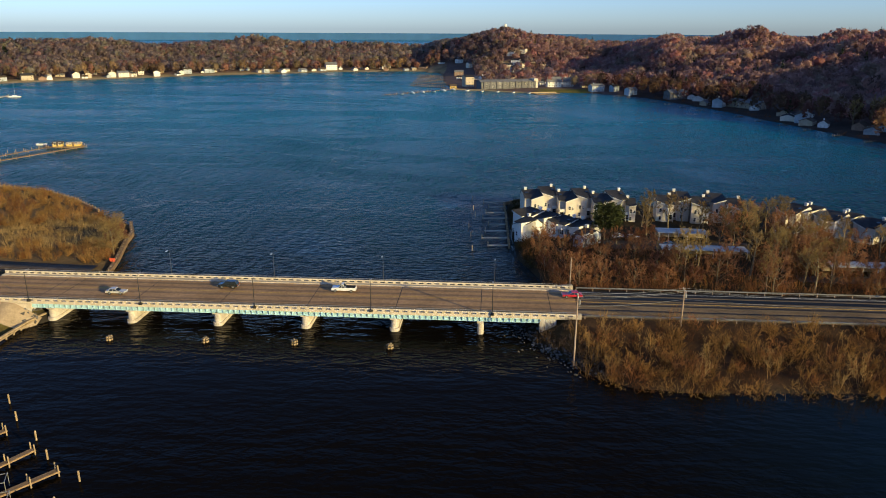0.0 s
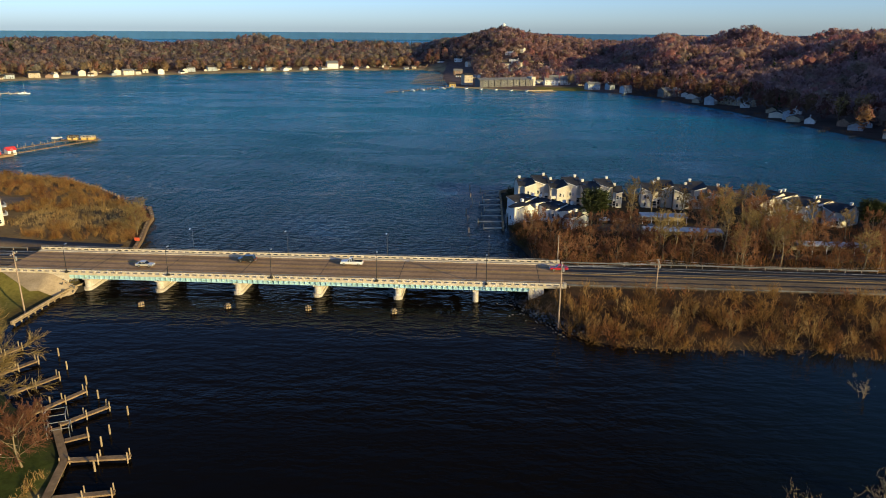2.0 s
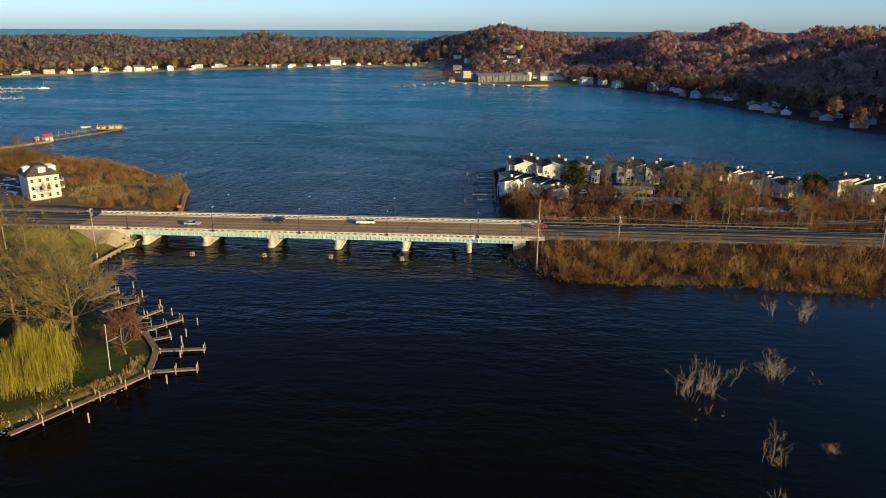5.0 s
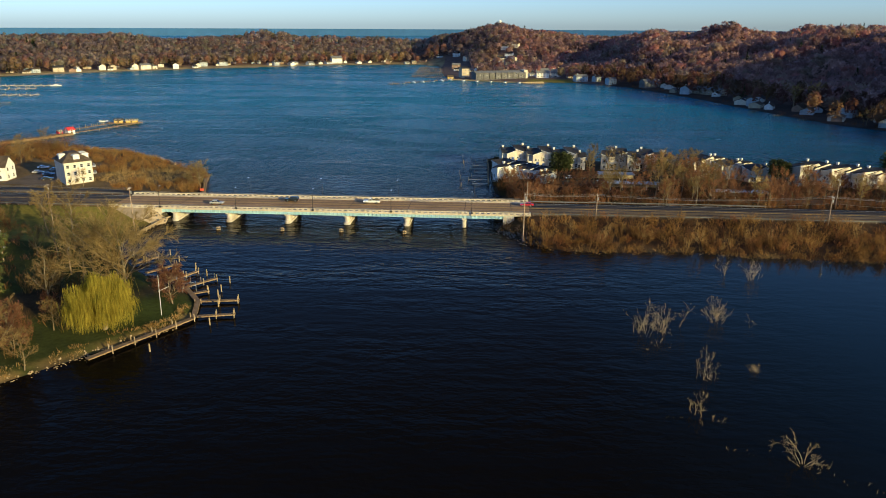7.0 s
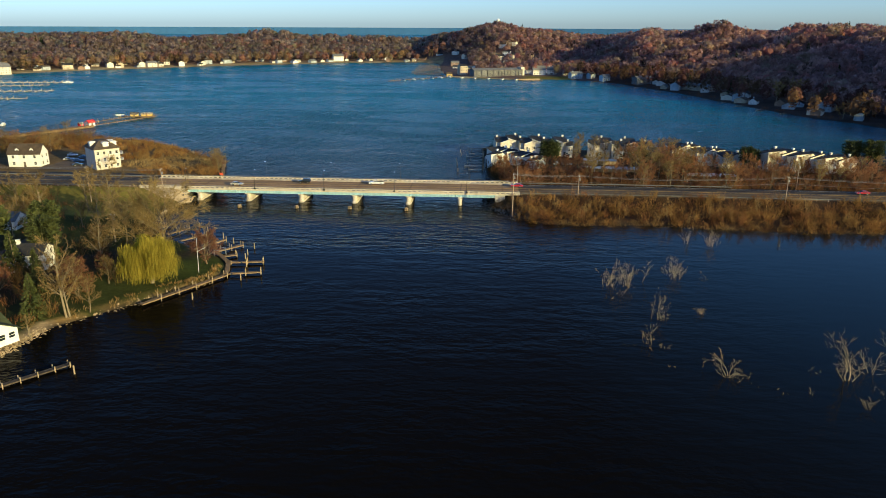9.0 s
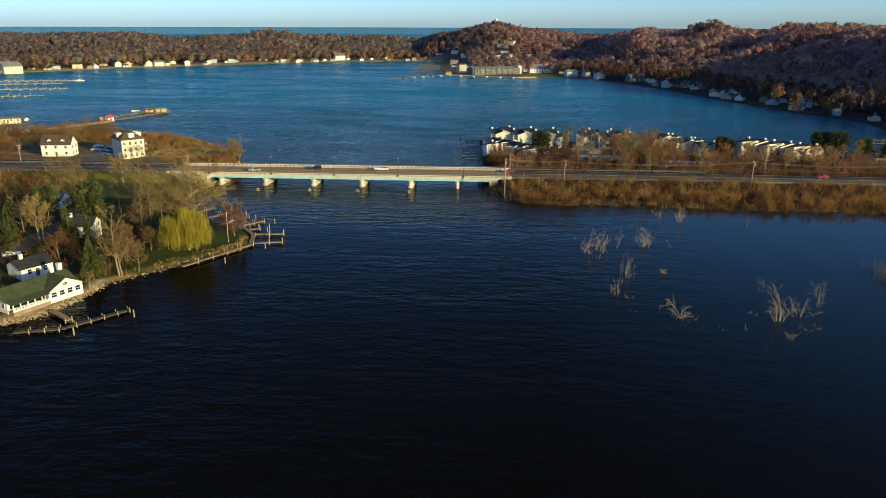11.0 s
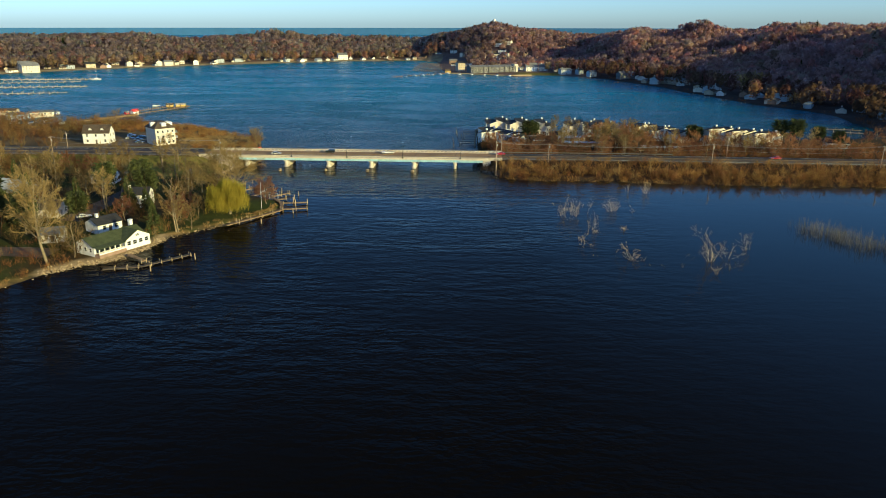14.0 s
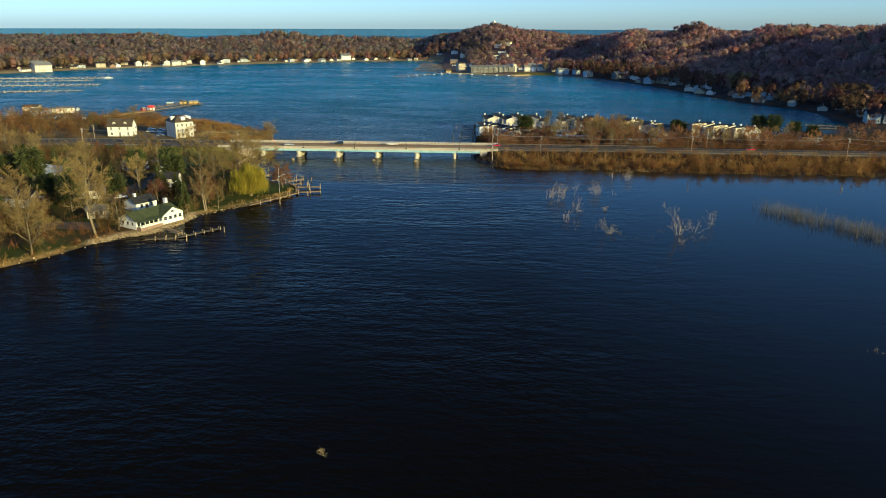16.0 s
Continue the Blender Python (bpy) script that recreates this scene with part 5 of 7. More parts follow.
def seawall(points, label, height=1.2, width=0.7, m=OLD_WOOD):
    ob = thing("seawall", pose(0, 0, 0), label, "seawall", kind="structure")
    shapes = []
    for (ax, ay), (bx, by) in zip(points, points[1:]):
        n = math.hypot(bx - ax, by - ay)
        px, py = -(by - ay) / n * width / 2, (bx - ax) / n * width / 2
        v = [(ax + px, ay + py, height), (ax - px, ay - py, height), (bx - px, by - py, height), (bx + px, by + py, height)]
        v += [(x, y, -2) for x, y, _ in v]
        shapes.append((v, [(0, 1, 2, 3), (7, 6, 5, 4), (0, 4, 5, 1), (1, 5, 6, 2), (2, 6, 7, 3), (3, 7, 4, 0)]))
        for k in range(int(n / 3.0) + 1):
            part("pile", shared("wpile", lambda: solid("pile", [tube((0, 0, -2), (0, 0, 1.5), 0.2, 0.18, 7)], POST_WOOD)), None, ob).location = (ax + (bx - ax) * k * 3 / n, ay + (by - ay) * k * 3 / n, 0)
    part("wall", shapes, m, ob)


seawall([(-121, 27), (-124, 37), (-130.5, 55), (-133, 64), (-140, 77)], "dark timber sheet wall along the marsh point", 1.3, 1.2)
seawall([(-160, 93), (-178, 109), (-195, 120.5), (-224, 130.5)], "low pale timber breakwater along the marsh", 0.8, 0.8, POST_WOOD)
seawall([(-12.3, 60), (-12.6, 100), (-13, 116), (-4, 125)], "dark timber bulkhead beside the townhouses", 1.1, 0.6)
# finger docks beside the townhouses
for k, y in enumerate(np.arange(62, 127, 8.2)):
    dock([(-12.5, y), (-19.0 - (k * 5 % 3), y - 0.6)], 0.8, 0.6, 7.0, "grey finger dock beside the townhouses", "townhouse docks", post_top=1.0, wood=SUN_WOOD)
for k in range(6):
    ob = new("mooring_post", pile_mesh)
    ob.location = (-23.5 - (k % 3) * 0.9, 57 + k * 12.7 + (k % 2) * 3, 0)
    tagged(ob, "single pale timber mooring post standing in water", "post", "loose mooring posts")


def boat(x, y, turn, size, mast, label, cover=False):
    ob = thing("boat", pose(x, y, 0.1, 0, 0, turn), label, "boat", "moored boats")
    w = size * 0.16
    hull = [(-size / 2, -w), (size * 0.2, -w), (size * 0.42, -w * 0.5), (size / 2, 0), (size * 0.42, w * 0.5), (size * 0.2, w), (-size / 2, w)]
    n = len(hull)
    v = [(px * 0.92, py * 0.7, -0.3) for px, py in hull] + [(px, py, 0.9) for px, py in hull]
    part("hull", [(v, [tuple(range(n - 1, -1, -1)), tuple(range(n, 2 * n))] + [(i, (i + 1) % n, (i + 1) % n + n, i + n) for i in range(n)])], PLASTIC_WHITE, ob)
    part("cabin", [extrude([(-size * 0.2, 0.9), (size * 0.22, 0.9), (size * 0.1, 1.7), (-size * 0.2, 1.8)], -w * 0.7, w * 0.7)], BLUE_CANVAS if cover else PLASTIC_WHITE, ob)
    if mast:
        part("mast", [tube((0.3, 0, 0.9), (0.3, 0, mast), 0.09, 0.06, 6)], PLASTIC_WHITE, ob)
        part("boom", [tube((0.3, 0, 2.2), (-size * 0.35, 0, 2.2), 0.12, 0.12, 6)], BLUE_CANVAS, ob)


# the long pier with a red hut and a yellow house
seawall([(-330, 92), (-290, 126), (-262, 180)], "earth causeway faced with dark timber", 1.1, 5.0, OLD_WOOD)
dock([(-264, 176), (-258, 192), (-244, 232)], 2.4, 1.0, 7, "long timber pier leading to a yellow boathouse", post_top=0.9)
dock([(-272, 186), (-262, 226)], 1.6, 1.0, 7, "second timber pier beside the boathouse", post_top=0.9)
dock([(-264, 226), (-245, 232)], 6.0, 1.0, 6, "wide timber platform under the boathouse", post_top=0.9)
house(-263, 181, 4.2, 3.6, 1.9, 1.3, 62, WHITE_WALL, RED_WALL, "small white hut with a red roof on the pier", base=1.05, gap=2.6)
house(-266.5, 176, 2.4, 2.4, 1.6, 0.7, 62, RED_WALL, GREY_ROOF, "tiny red shed beside the pier", base=1.05, gap=2.6)
house(-250, 231.5, 7, 4.0, 1.3, 0.7, 15, YELLOW_WALL, TAN_WALL, "low yellow boathouse at the end of the pier", base=1.05, gap=2.4)
house(-258, 229.5, 5, 3.4, 1.6, 0.8, 15, YELLOW_WALL, BROWN_ROOF, "small yellow shed with a brown roof on the pier", base=1.05, gap=2.4)
boat(-273, 238, 10, 6, 0, "white pontoon boat with an awning by the pier", True)
for k in range(8):
    ob = new("mooring_post", pile_mesh)
    ob.location = (-276 + k * 2.2, 206 + k * 3.4, 0)
    tagged(ob, "single pale timber mooring post standing in water", "post", "loose mooring posts")
# the marina on the west side
for (ax, ay), (bx, by) in (((-620, 485), (-473, 514)), ((-600, 424), (-472, 476)), ((-560, 380), (-429, 413)), ((-520, 305), (-410, 343))):
    dock([(ax, ay), (bx, by)], 2.6, 0.7, 8, "long pale marina dock with mooring posts", "marina docks", post_top=1.4, wood=SUN_WOOD)
    n = math.hypot(bx - ax, by - ay)
    nx, ny = -(by - ay) / n, (bx - ax) / n
    shapes = []
    for k in range(int(n / 9)):
        t = (k + 0.5) * 9 / n
        for s in (-1, 1):
            cx, cy = ax + (bx - ax) * t, ay + (by - ay) * t
            shapes.append(tube((cx + s * nx * 1.2, cy + s * ny * 1.2, 0.6), (cx + s * nx * 9, cy + s * ny * 9, 0.6), 0.45, 0.45, 4))
            shapes.append(tube((cx + s * nx * 9, cy + s * ny * 9, -1), (cx + s * nx * 9, cy + s * ny * 9, 2.2), 0.25, 0.22, 5))
    tagged(new("finger_piers", solid("finger_piers", shapes, SUN_WOOD)), "rows of pale finger piers and posts of the marina", "dock", kind="stuff")
boat(-474, 514, 20, 11, 13, "white sailing boat with a bare mast at the dock end")
# town marina: a jetty on the water and rows of slips behind it
dock([(-127, 579), (-66, 652)], 3.2, 0.7, 5, "long jetty lined with pale posts before the hotel", "marina docks", post_top=1.8)
for k in range(9):
    dock([(-70 - k * 2, 680 + k * 27), (-114 - k * 1.0, 706 + k * 26)], 3.4, 0.7, 6, "marina dock row with pale posts", "marina docks", post_top=1.8)
for k in range(6):
    t = (k + 0.5) / 6
    boat(-120 + 60 * t + 4, 587 + 72 * t - 4 + 3 * (k % 2), -40, r.uniform(6, 9), 0, "small white motor boat moored at the jetty", k % 3 == 0)
seawall([(-62, 659), (-30, 647), (22, 619), (50, 629)], "pale stone quay before the hotel", 1.3, 1.5, POST_WOOD)
for k in range(1, 14, 3):
    boat(-50 + k * 5.5, 648 - k * 2.0 - 4, 60, r.uniform(5, 8), 0, "small white motor boat moored at the quay", k % 3 == 1)
dock([(24, 620), (30, 602), (52, 616)], 2.4, 0.6, 6, "low dark dock by the lawn", post_top=0.8)
for k in range(14):
    t = k / 13
    x, y = 112 + 100 * t, 598 - 300 * t ** 1.1
    y = y if land_distance(x - 8, y) < 0 else y - 10
    dock([(x + 4, y + 3), (x - 5, y - 3)], 1.2, 0.6, 5, "small private dock on the shaded shore", "private docks", post_top=0.9, wood=DARK_WOOD)
for k in range(2):
    dock([(226 + 3 * k, 122 + 14 * k), (208 + 2 * k, 128 + 13 * k)], 1.4, 0.6, 5, "small dock in the sheltered bay", "private docks", post_top=0.9)
for k in range(14):
    boat(-390 + k * 8, 138 - 1.2 * k + 5 * (k % 3), 90 + 10 * (k % 3), r.uniform(7, 10), 0, "white motor boat laid up on the west shore", k % 2 == 0)

house(-322, 163, 15, 7, 2.6, 1.0, 35, CREAM_WALL, GREY_ROOF, "long cream boat shed with a grey roof on the west shore", base=1.2, gap=3.6)
house(-330, 148, 12, 8, 2.8, 1.2, 20, GREY_WALL, GREY_ROOF, "low grey-green marina workshop", base=1.2, gap=3.6)
house(-352, 172, 11, 7, 2.6, 1.2, 10, TAN_WALL, BROWN_ROOF, "low tan marina store with a brown roof", base=1.2, gap=3.6)
for k in range(3):
    boat(-330 + k * 4.4 - (k % 2) * 3, 178 + k * 1.8, 80 + 12 * (k % 3), r.uniform(6, 9), 0, "white motor boat moored by the west shore sheds", k % 3 == 1)

# ---- vehicles ----


def vehicle(kind, x, y, z, turn, colour, label, group=""):
    """Car, estate or pickup along +x, built from side profiles, with glass, lamps, bumpers and wheels."""
    ob = thing(kind, pose(x, y, z, 0, 0, turn), label, "pickup" if kind == "pickup_truck" else "car", group)
    size, w, belt, roof = {"pickup_truck": (5.8, 1.0, 1.15, 1.9), "suv": (4.7, 0.93, 1.08, 1.75), "sedan": (4.6, 0.9, 0.92, 1.45)}[kind]
    a = size / 2
    body = [(-a, 0.42), (a, 0.42), (a, 0.8), (a - 0.15, belt - 0.12), (a - 1.5, belt), (-a + 0.05, belt), (-a, 0.9)]
    bm = bmesh.new()
    for sv, sf in (extrude(body, -w, w),):
        vs = [bm.verts.new(p) for p in sv]
        for f in sf:
            bm.faces.new([vs[i] for i in f])
    bmesh.ops.bevel(bm, geom=bm.edges[:], offset=0.07, segments=2, affect='EDGES')
    shell = bpy.data.meshes.new("body")
    bm.to_mesh(shell)
    bm.free()
    shell.materials.append(colour)
    part("body", shell, None, ob)
    front, back = {"pickup_truck": (a - 1.7, -0.35), "suv": (a - 1.1, -a + 0.1), "sedan": (a - 1.4, -a + 0.7)}[kind]
    lo, hi, tw = belt - 0.02, roof, w - 0.2
    v = [(back, -w + 0.06, lo), (front, -w + 0.06, lo), (front, w - 0.06, lo), (back, w - 0.06, lo),
         (back + 0.35, -tw, hi - 0.08), (front - 0.75, -tw, hi - 0.08), (front - 0.75, tw, hi - 0.08), (back + 0.35, tw, hi - 0.08)]
    part("cabin_glass", [(v, [(3, 2, 1, 0), (4, 5, 6, 7), (0, 1, 5, 4), (1, 2, 6, 5), (2, 3, 7, 6), (3, 0, 4, 7)])], GLASS, ob)
    part("roof", [box(back + 0.3, front - 0.7, -tw - 0.02, tw + 0.02, hi - 0.08, hi)], colour, ob)
    for s in (-1, 1):
        for t in (0.04, 0.5, 0.96):
            b0, b1 = back + (front - back) * t, back + 0.35 + (front - back - 1.1) * t
            part("pillar", [([(b0 - 0.05, s * (w - 0.04), lo), (b0 + 0.05, s * (w - 0.04), lo), (b1 + 0.05, s * (tw + 0.02), hi - 0.06), (b1 - 0.05, s * (tw + 0.02), hi - 0.06),
                              (b0 - 0.05, s * (w - 0.1), lo), (b0 + 0.05, s * (w - 0.1), lo), (b1 + 0.05, s * (tw - 0.04), hi - 0.06), (b1 - 0.05, s * (tw - 0.04), hi - 0.06)],
                             [(0, 1, 2, 3), (7, 6, 5, 4), (0, 4, 5, 1), (2, 6, 7, 3), (0, 3, 7, 4), (1, 5, 6, 2)])], colour, ob)
        part("headlight", [box(a - 0.02, a + 0.02, s * w * 0.72 - 0.18, s * w * 0.72 + 0.18, 0.68, 0.84)], TRIM, ob)
        part("tail_light", [box(-a - 0.02, -a + 0.02, s * w * 0.8 - 0.12, s * w * 0.8 + 0.12, 0.75, 0.95)], RED_WALL, ob)
        for wx in (a - 0.95, -a + 1.05):
            wheel = part("wheel", [tube((wx, s * w - s * 0.2, 0.36), (wx, s * w + s * 0.02, 0.36), 0.36, 0.36, 16)], RUBBER, ob)
            part("rim", [tube((wx, s * w, 0.36), (wx, s * w + s * 0.035, 0.36), 0.22, 0.2, 12)], GREY_STEEL, wheel)
    part("bumper", [box(a - 0.05, a + 0.06, -w + 0.1, w - 0.1, 0.42, 0.6)], GREY_STEEL, ob)
    part("bumper", [box(-a - 0.06, -a + 0.05, -w + 0.1, w - 0.1, 0.42, 0.6)], GREY_STEEL, ob)
    if kind == "pickup_truck":
        part("load_bed", [box(-a + 0.12, -0.45, -w + 0.14, w - 0.14, belt + 0.004, belt + 0.02)], RUBBER, ob, "dark open load bed")
    return ob


CAR_WHITE, CAR_BLACK, CAR_RED, CAR_BEIGE, CAR_BLUE = (paint(n, c) for n, c in (("white_car_paint", (0.8, 0.8, 0.78)), ("dark_car_paint", (0.02, 0.025, 0.03)), ("red_car_paint", (0.5, 0.02, 0.025)),
                                                                             ("pale_beige_car_paint", (0.55, 0.52, 0.45)), ("blue_grey_car_paint", (0.12, 0.17, 0.24))))
LANE_Z = DECK_Z + 0.03
vehicle("pickup_truck", -52.5, 7.6, LANE_Z, 180, CAR_WHITE, "white crew-cab pickup truck driving on the bridge")
vehicle("suv", -80.5, 7.9, LANE_Z, 180, CAR_BLACK, "dark green-black station wagon on the bridge")
vehicle("sedan", 1.0, 7.8, LANE_Z, 180, CAR_RED, "red saloon car on the highway")
vehicle("sedan", -105, 1.6, LANE_Z, 0, CAR_BEIGE, "pale beige saloon car in the near lane of the bridge")
vehicle("sedan", 128, 7.8, float(ground_height(128, 7.8)) + 0.26, 180, CAR_RED, "dark red saloon car on the causeway")
for x, y, turn, c, n in ((-199, 56, 20, CAR_BLUE, "blue-grey"), (-206, 60, 20, CAR_BEIGE, "pale"), (-194, 47, 30, CAR_BLACK, "black"), (-202, 66, 20, CAR_BLUE, "blue-grey"), (-210, 70, 25, CAR_WHITE, "white"),
                         (-139, -106, 40, CAR_WHITE, "white"), (-158, -36, 20, CAR_BLUE, "blue-grey"), (-150, -47, 100, CAR_WHITE, "white"), (22, 68, 20, CAR_WHITE, "white"), (26, 67, 20, CAR_BEIGE, "pale"), (36, 60, 10, CAR_BLACK, "black")):
    vehicle("sedan", x, y, float(ground_height(x, y)) + 0.08, turn, c, f"{n} saloon car parked beside a building", "parked cars")


def yard(x0, x1, y0, y1, label, turn=0):
    xs, ys = np.linspace(x0, x1, 12), np.linspace(y0, y1, 12)
    x, y = np.meshgrid(xs, ys)
    z = ground_height(x, y) + 0.09
    a = (np.arange(11)[:, None] * 12 + np.arange(11)[None, :]).reshape(-1)
    tagged(new("pavement", quads("pavement", np.stack([x, y, z], -1).reshape(-1, 3), np.stack([a, a + 1, a + 13, a + 12], -1), ASPHALT)), label, "pavement", kind="structure")


yard(-207, -189, 36, 84, "asphalt parking yard between the white houses")
yard(-148, -128, -146, -138, "pale driveway behind the shore")
yard(-146, -138, -110, -62, "narrow asphalt lane between the houses")
yard(16, 60, 57, 65, "asphalt drive between carports and townhouses")
yard(62, 150, 30, 36, "narrow drive among the trees")

# ---- flagpole, racks and small things at the point ----
flag = thing("flagpole", pose(-85, -86, 1.0, 0, 1.5, 0), "bare white flagpole with a yard arm on the lawn", "flagpole")
part("pole", [tube((0, 0, -0.3), (0, 0, 9.4), 0.06, 0.035)], TRIM, flag)
part("yard_arm", [tube((-0.2, 0, 5.6), (2.2, 0, 6.9), 0.045, 0.04, 6)], TRIM, flag)
for x, y in ((-85.5, -69.5), (-88.5, -65.5)):
    rack = thing("boat_rack", pose(x, y, 0.9, 0, 0, 25), "empty tubular boat lift rack by the dock", "rack", "boat racks")
    for dx in (-1.6, 1.6):
        for dy in (-1.2, 1.2):
            part("leg", [tube((dx, dy, -1.5), (dx, dy, 1.3), 0.06, 0.06, 6)], GREY_STEEL, rack)
        part("beam", [tube((dx, -1.3, 1.3), (dx, 1.3, 1.3), 0.06, 0.06, 6)], GREY_STEEL, rack)
    for dy in (-1.2, 1.2):
        part("beam", [tube((-1.7, dy, 1.2), (1.7, dy, 1.2), 0.06, 0.06, 6)], GREY_STEEL, rack)
sign = thing("road_sign", pose(-123, 33, 1.2), "orange barrier marker at the point of the marsh", "sign")
part("post", [tube((0, 0, -0.4), (0, 0, 1.0), 0.05, 0.05, 6)], DARK_STEEL, sign)
part("panel", [box(-0.8, 0.8, -0.03, 0.03, 0.5, 1.5)], paint("orange_marker", (0.7, 0.12, 0.03), 0.5), sign)

# ---- stones along the shores ----


def stones(name, line, count, size, width, material, label, seed):
    g = np.random.default_rng(seed)
    line = np.array(line, float)
    cum = np.concatenate([[0], np.cumsum(np.hypot(*np.diff(line, axis=0).T))])
    s = g.uniform(0, cum[-1], count)
    x, y = np.interp(s, cum, line[:, 0]) + g.normal(0, width, count), np.interp(s, cum, line[:, 1]) + g.normal(0, width, count)
    z = ground_height(x, y)
    bm = bmesh.new()
    bmesh.ops.create_icosphere(bm, subdivisions=1, radius=1)
    sv = np.array([v.co[:] for v in bm.verts])
    sf = np.array([[v.index for v in f.verts] for f in bm.faces])
    bm.free()
    sf = np.concatenate([sf, sf[:, 2:3]], 1)[:, :4]
    scale = g.uniform(0.5, 1.2, (count, 1, 3)) * size * g.uniform(0.6, 1.3, (count, 1, 1))
    v = (sv[None] * (1 + 0.18 * g.normal(size=(count, len(sv), 1)))) * scale + np.stack([x, y, np.maximum(z, -0.15) + 0.1], -1)[:, None, :]
    me = bpy.data.meshes.new(name)
    f = (sf[None, :, :3] + (np.arange(count) * len(sv))[:, None, None]).reshape(-1, 3)
    me.from_pydata(v.reshape(-1, 3).tolist(), [], f.tolist())
    me.materials.append(material)
    tagged(new(name, me), label, "rocks", kind="stuff")


stones("shore_stones", [(-122, -156), (-117, -149), (-109, -143), (-106, -133), (-104.5, -122)], 900, 0.22, 0.75, ROCK, "pale sunlit stones piled along the cottage bank", 3)
stones("shore_stones", [(-104, -121), (-97, -112), (-89, -102), (-80, -90)], 150, 0.2, 0.8, ROCK, "loose pale stones along the muddy bank", 4)
stones("shore_stones", [(-136, -181), (-130, -173), (-126, -166), (-122, -156)], 12, 0.32, 1.0, ROCK, "scattered stones and driftwood along the bank", 5)
stones("riprap", [(-9, 10), (-10, -3), (-7.5, -10), (-3, -15), (1, -21)], 300, 0.3, 1.5, GREY_ROCK, "grey broken stone riprap round the abutment", 6)
stones("riprap", [(-122, -6), (-121.5, 14), (-121.5, 27)], 200, 0.4, 1.0, GREY_ROCK, "grey broken stone under the bridge end", 7)

# ---- trees ----


def bare_tree(name, height, reach, seed, limbs=10, lean=0.0, low=0.25, tw=1.0, dense=1.0, rise=0.25):
    """Trunk with limbs, and a crown of branches and fine twigs, as two meshes."""
    g = np.random.default_rng(seed)
    s0, d0 = np.zeros((1, 3)), unit(np.array([[lean, g.normal() * 0.05, 1.0]]))
    l0 = np.array([height * 0.78])
    t = np.sort(g.uniform(low, 0.98, limbs))
    ang = np.arange(limbs) * 2.4 + g.uniform(0, 6)
    s1 = s0 + d0 * (l0 * t)[:, None]
    up = 0.35 + 0.9 * t
    d1 = unit(np.stack([np.cos(ang), np.sin(ang), up], -1) + g.normal(0, 0.12, (limbs, 3)))
    l1 = reach * (1.15 - 0.5 * t) * g.uniform(0.8, 1.2, limbs)
    s2, d2, l2 = sprout(s1, d1, l1, 7, 0.25, 1.0, 0.75, 0.5, rise * 0.6, seed + 1)
    s3, d3, l3 = sprout(s2, d2, l2, int(7 * dense), 0.2, 1.0, 0.8, 0.5, 0.1, seed + 2)
    s4, d4, l4 = sprout(s3, d3, l3, 5, 0.15, 1.0, 0.7, 0.8, 0.1, seed + 3)
    r0 = 0.02 * height * tw
    trunk = merge([strokes(s0, d0, l0, r0 * 2, r0 * 0.6, 0, 4, 8, seed), strokes(s1, d1, l1, r0 * 0.8 * (1.1 - 0.6 * t), 0.06, rise * 0.6, 3, 5, seed + 4)])
    crown = merge([strokes(s2, d2, l2, 0.12 * tw, 0.05, 0.1, 2, 3, seed + 5), strokes(s3, d3, l3, 0.055 * tw, 0.03, 0.05, 1, 0, seed + 6), strokes(s4, d4, l4, 0.034 * tw, 0.016, 0, 1, 0, seed + 7)])
    return trunk, crown


KINDS = {}


def tree_kind(key, height, reach, seed, crown=None, **more):
    t, c = bare_tree(key, height, reach, seed, **more)
    KINDS[key] = (quads("trunk", *t, BARK), quads("crown", *c, crown or TWIGS))


tree_kind("broad", 12.5, 6.2, 11, limbs=11, low=0.22, dense=1.25)
tree_kind("round", 10.5, 4.6, 21, limbs=11, low=0.25, dense=1.25)
tree_kind("tall", 16.0, 3.9, 31, limbs=15, low=0.3, rise=0.75, dense=1.25, tw=0.7)
tree_kind("slim", 13.0, 2.8, 41, limbs=11, low=0.25, rise=0.6, dense=1.25)
tree_kind("red", 7.5, 3.8, 51, RED_TWIGS, limbs=13, low=0.12, dense=1.9)
tree_kind("rust", 9.5, 4.4, 55, RUST_TWIGS, limbs=12, low=0.16, rise=0.3, dense=1.3)
tree_kind("pale", 12.0, 3.6, 61, PALE_TWIGS, limbs=12, low=0.28, rise=0.6)
tree_kind("big", 23.0, 6.8, 71, PALE_TWIGS, limbs=20, low=0.26, rise=0.7, dense=2.0, tw=0.8)
tree_kind("spreading", 12.5, 13.0, 81, PALE_TWIGS, limbs=18, low=0.16, rise=-0.06, dense=1.9, tw=1.3)
tree_kind("many", 14.0, 8.0, 91, PALE_TWIGS, limbs=15, low=0.06, rise=0.3, dense=1.7)
TREE_LABELS = {"broad": "bare broad-crowned brown tree", "round": "bare round-crowned brown tree", "tall": "tall bare grey-brown tree", "slim": "slim bare upright tree", "rust": "round bare tree with rust-brown twigs", "red": "small tree with reddish budding twigs",
               "pale": "upright tree with pale yellow-brown twigs", "big": "very tall bare tree with pale trunk", "spreading": "old wide-spreading bare tree with arching limbs",
               "many": "many-stemmed bare golden tree"}


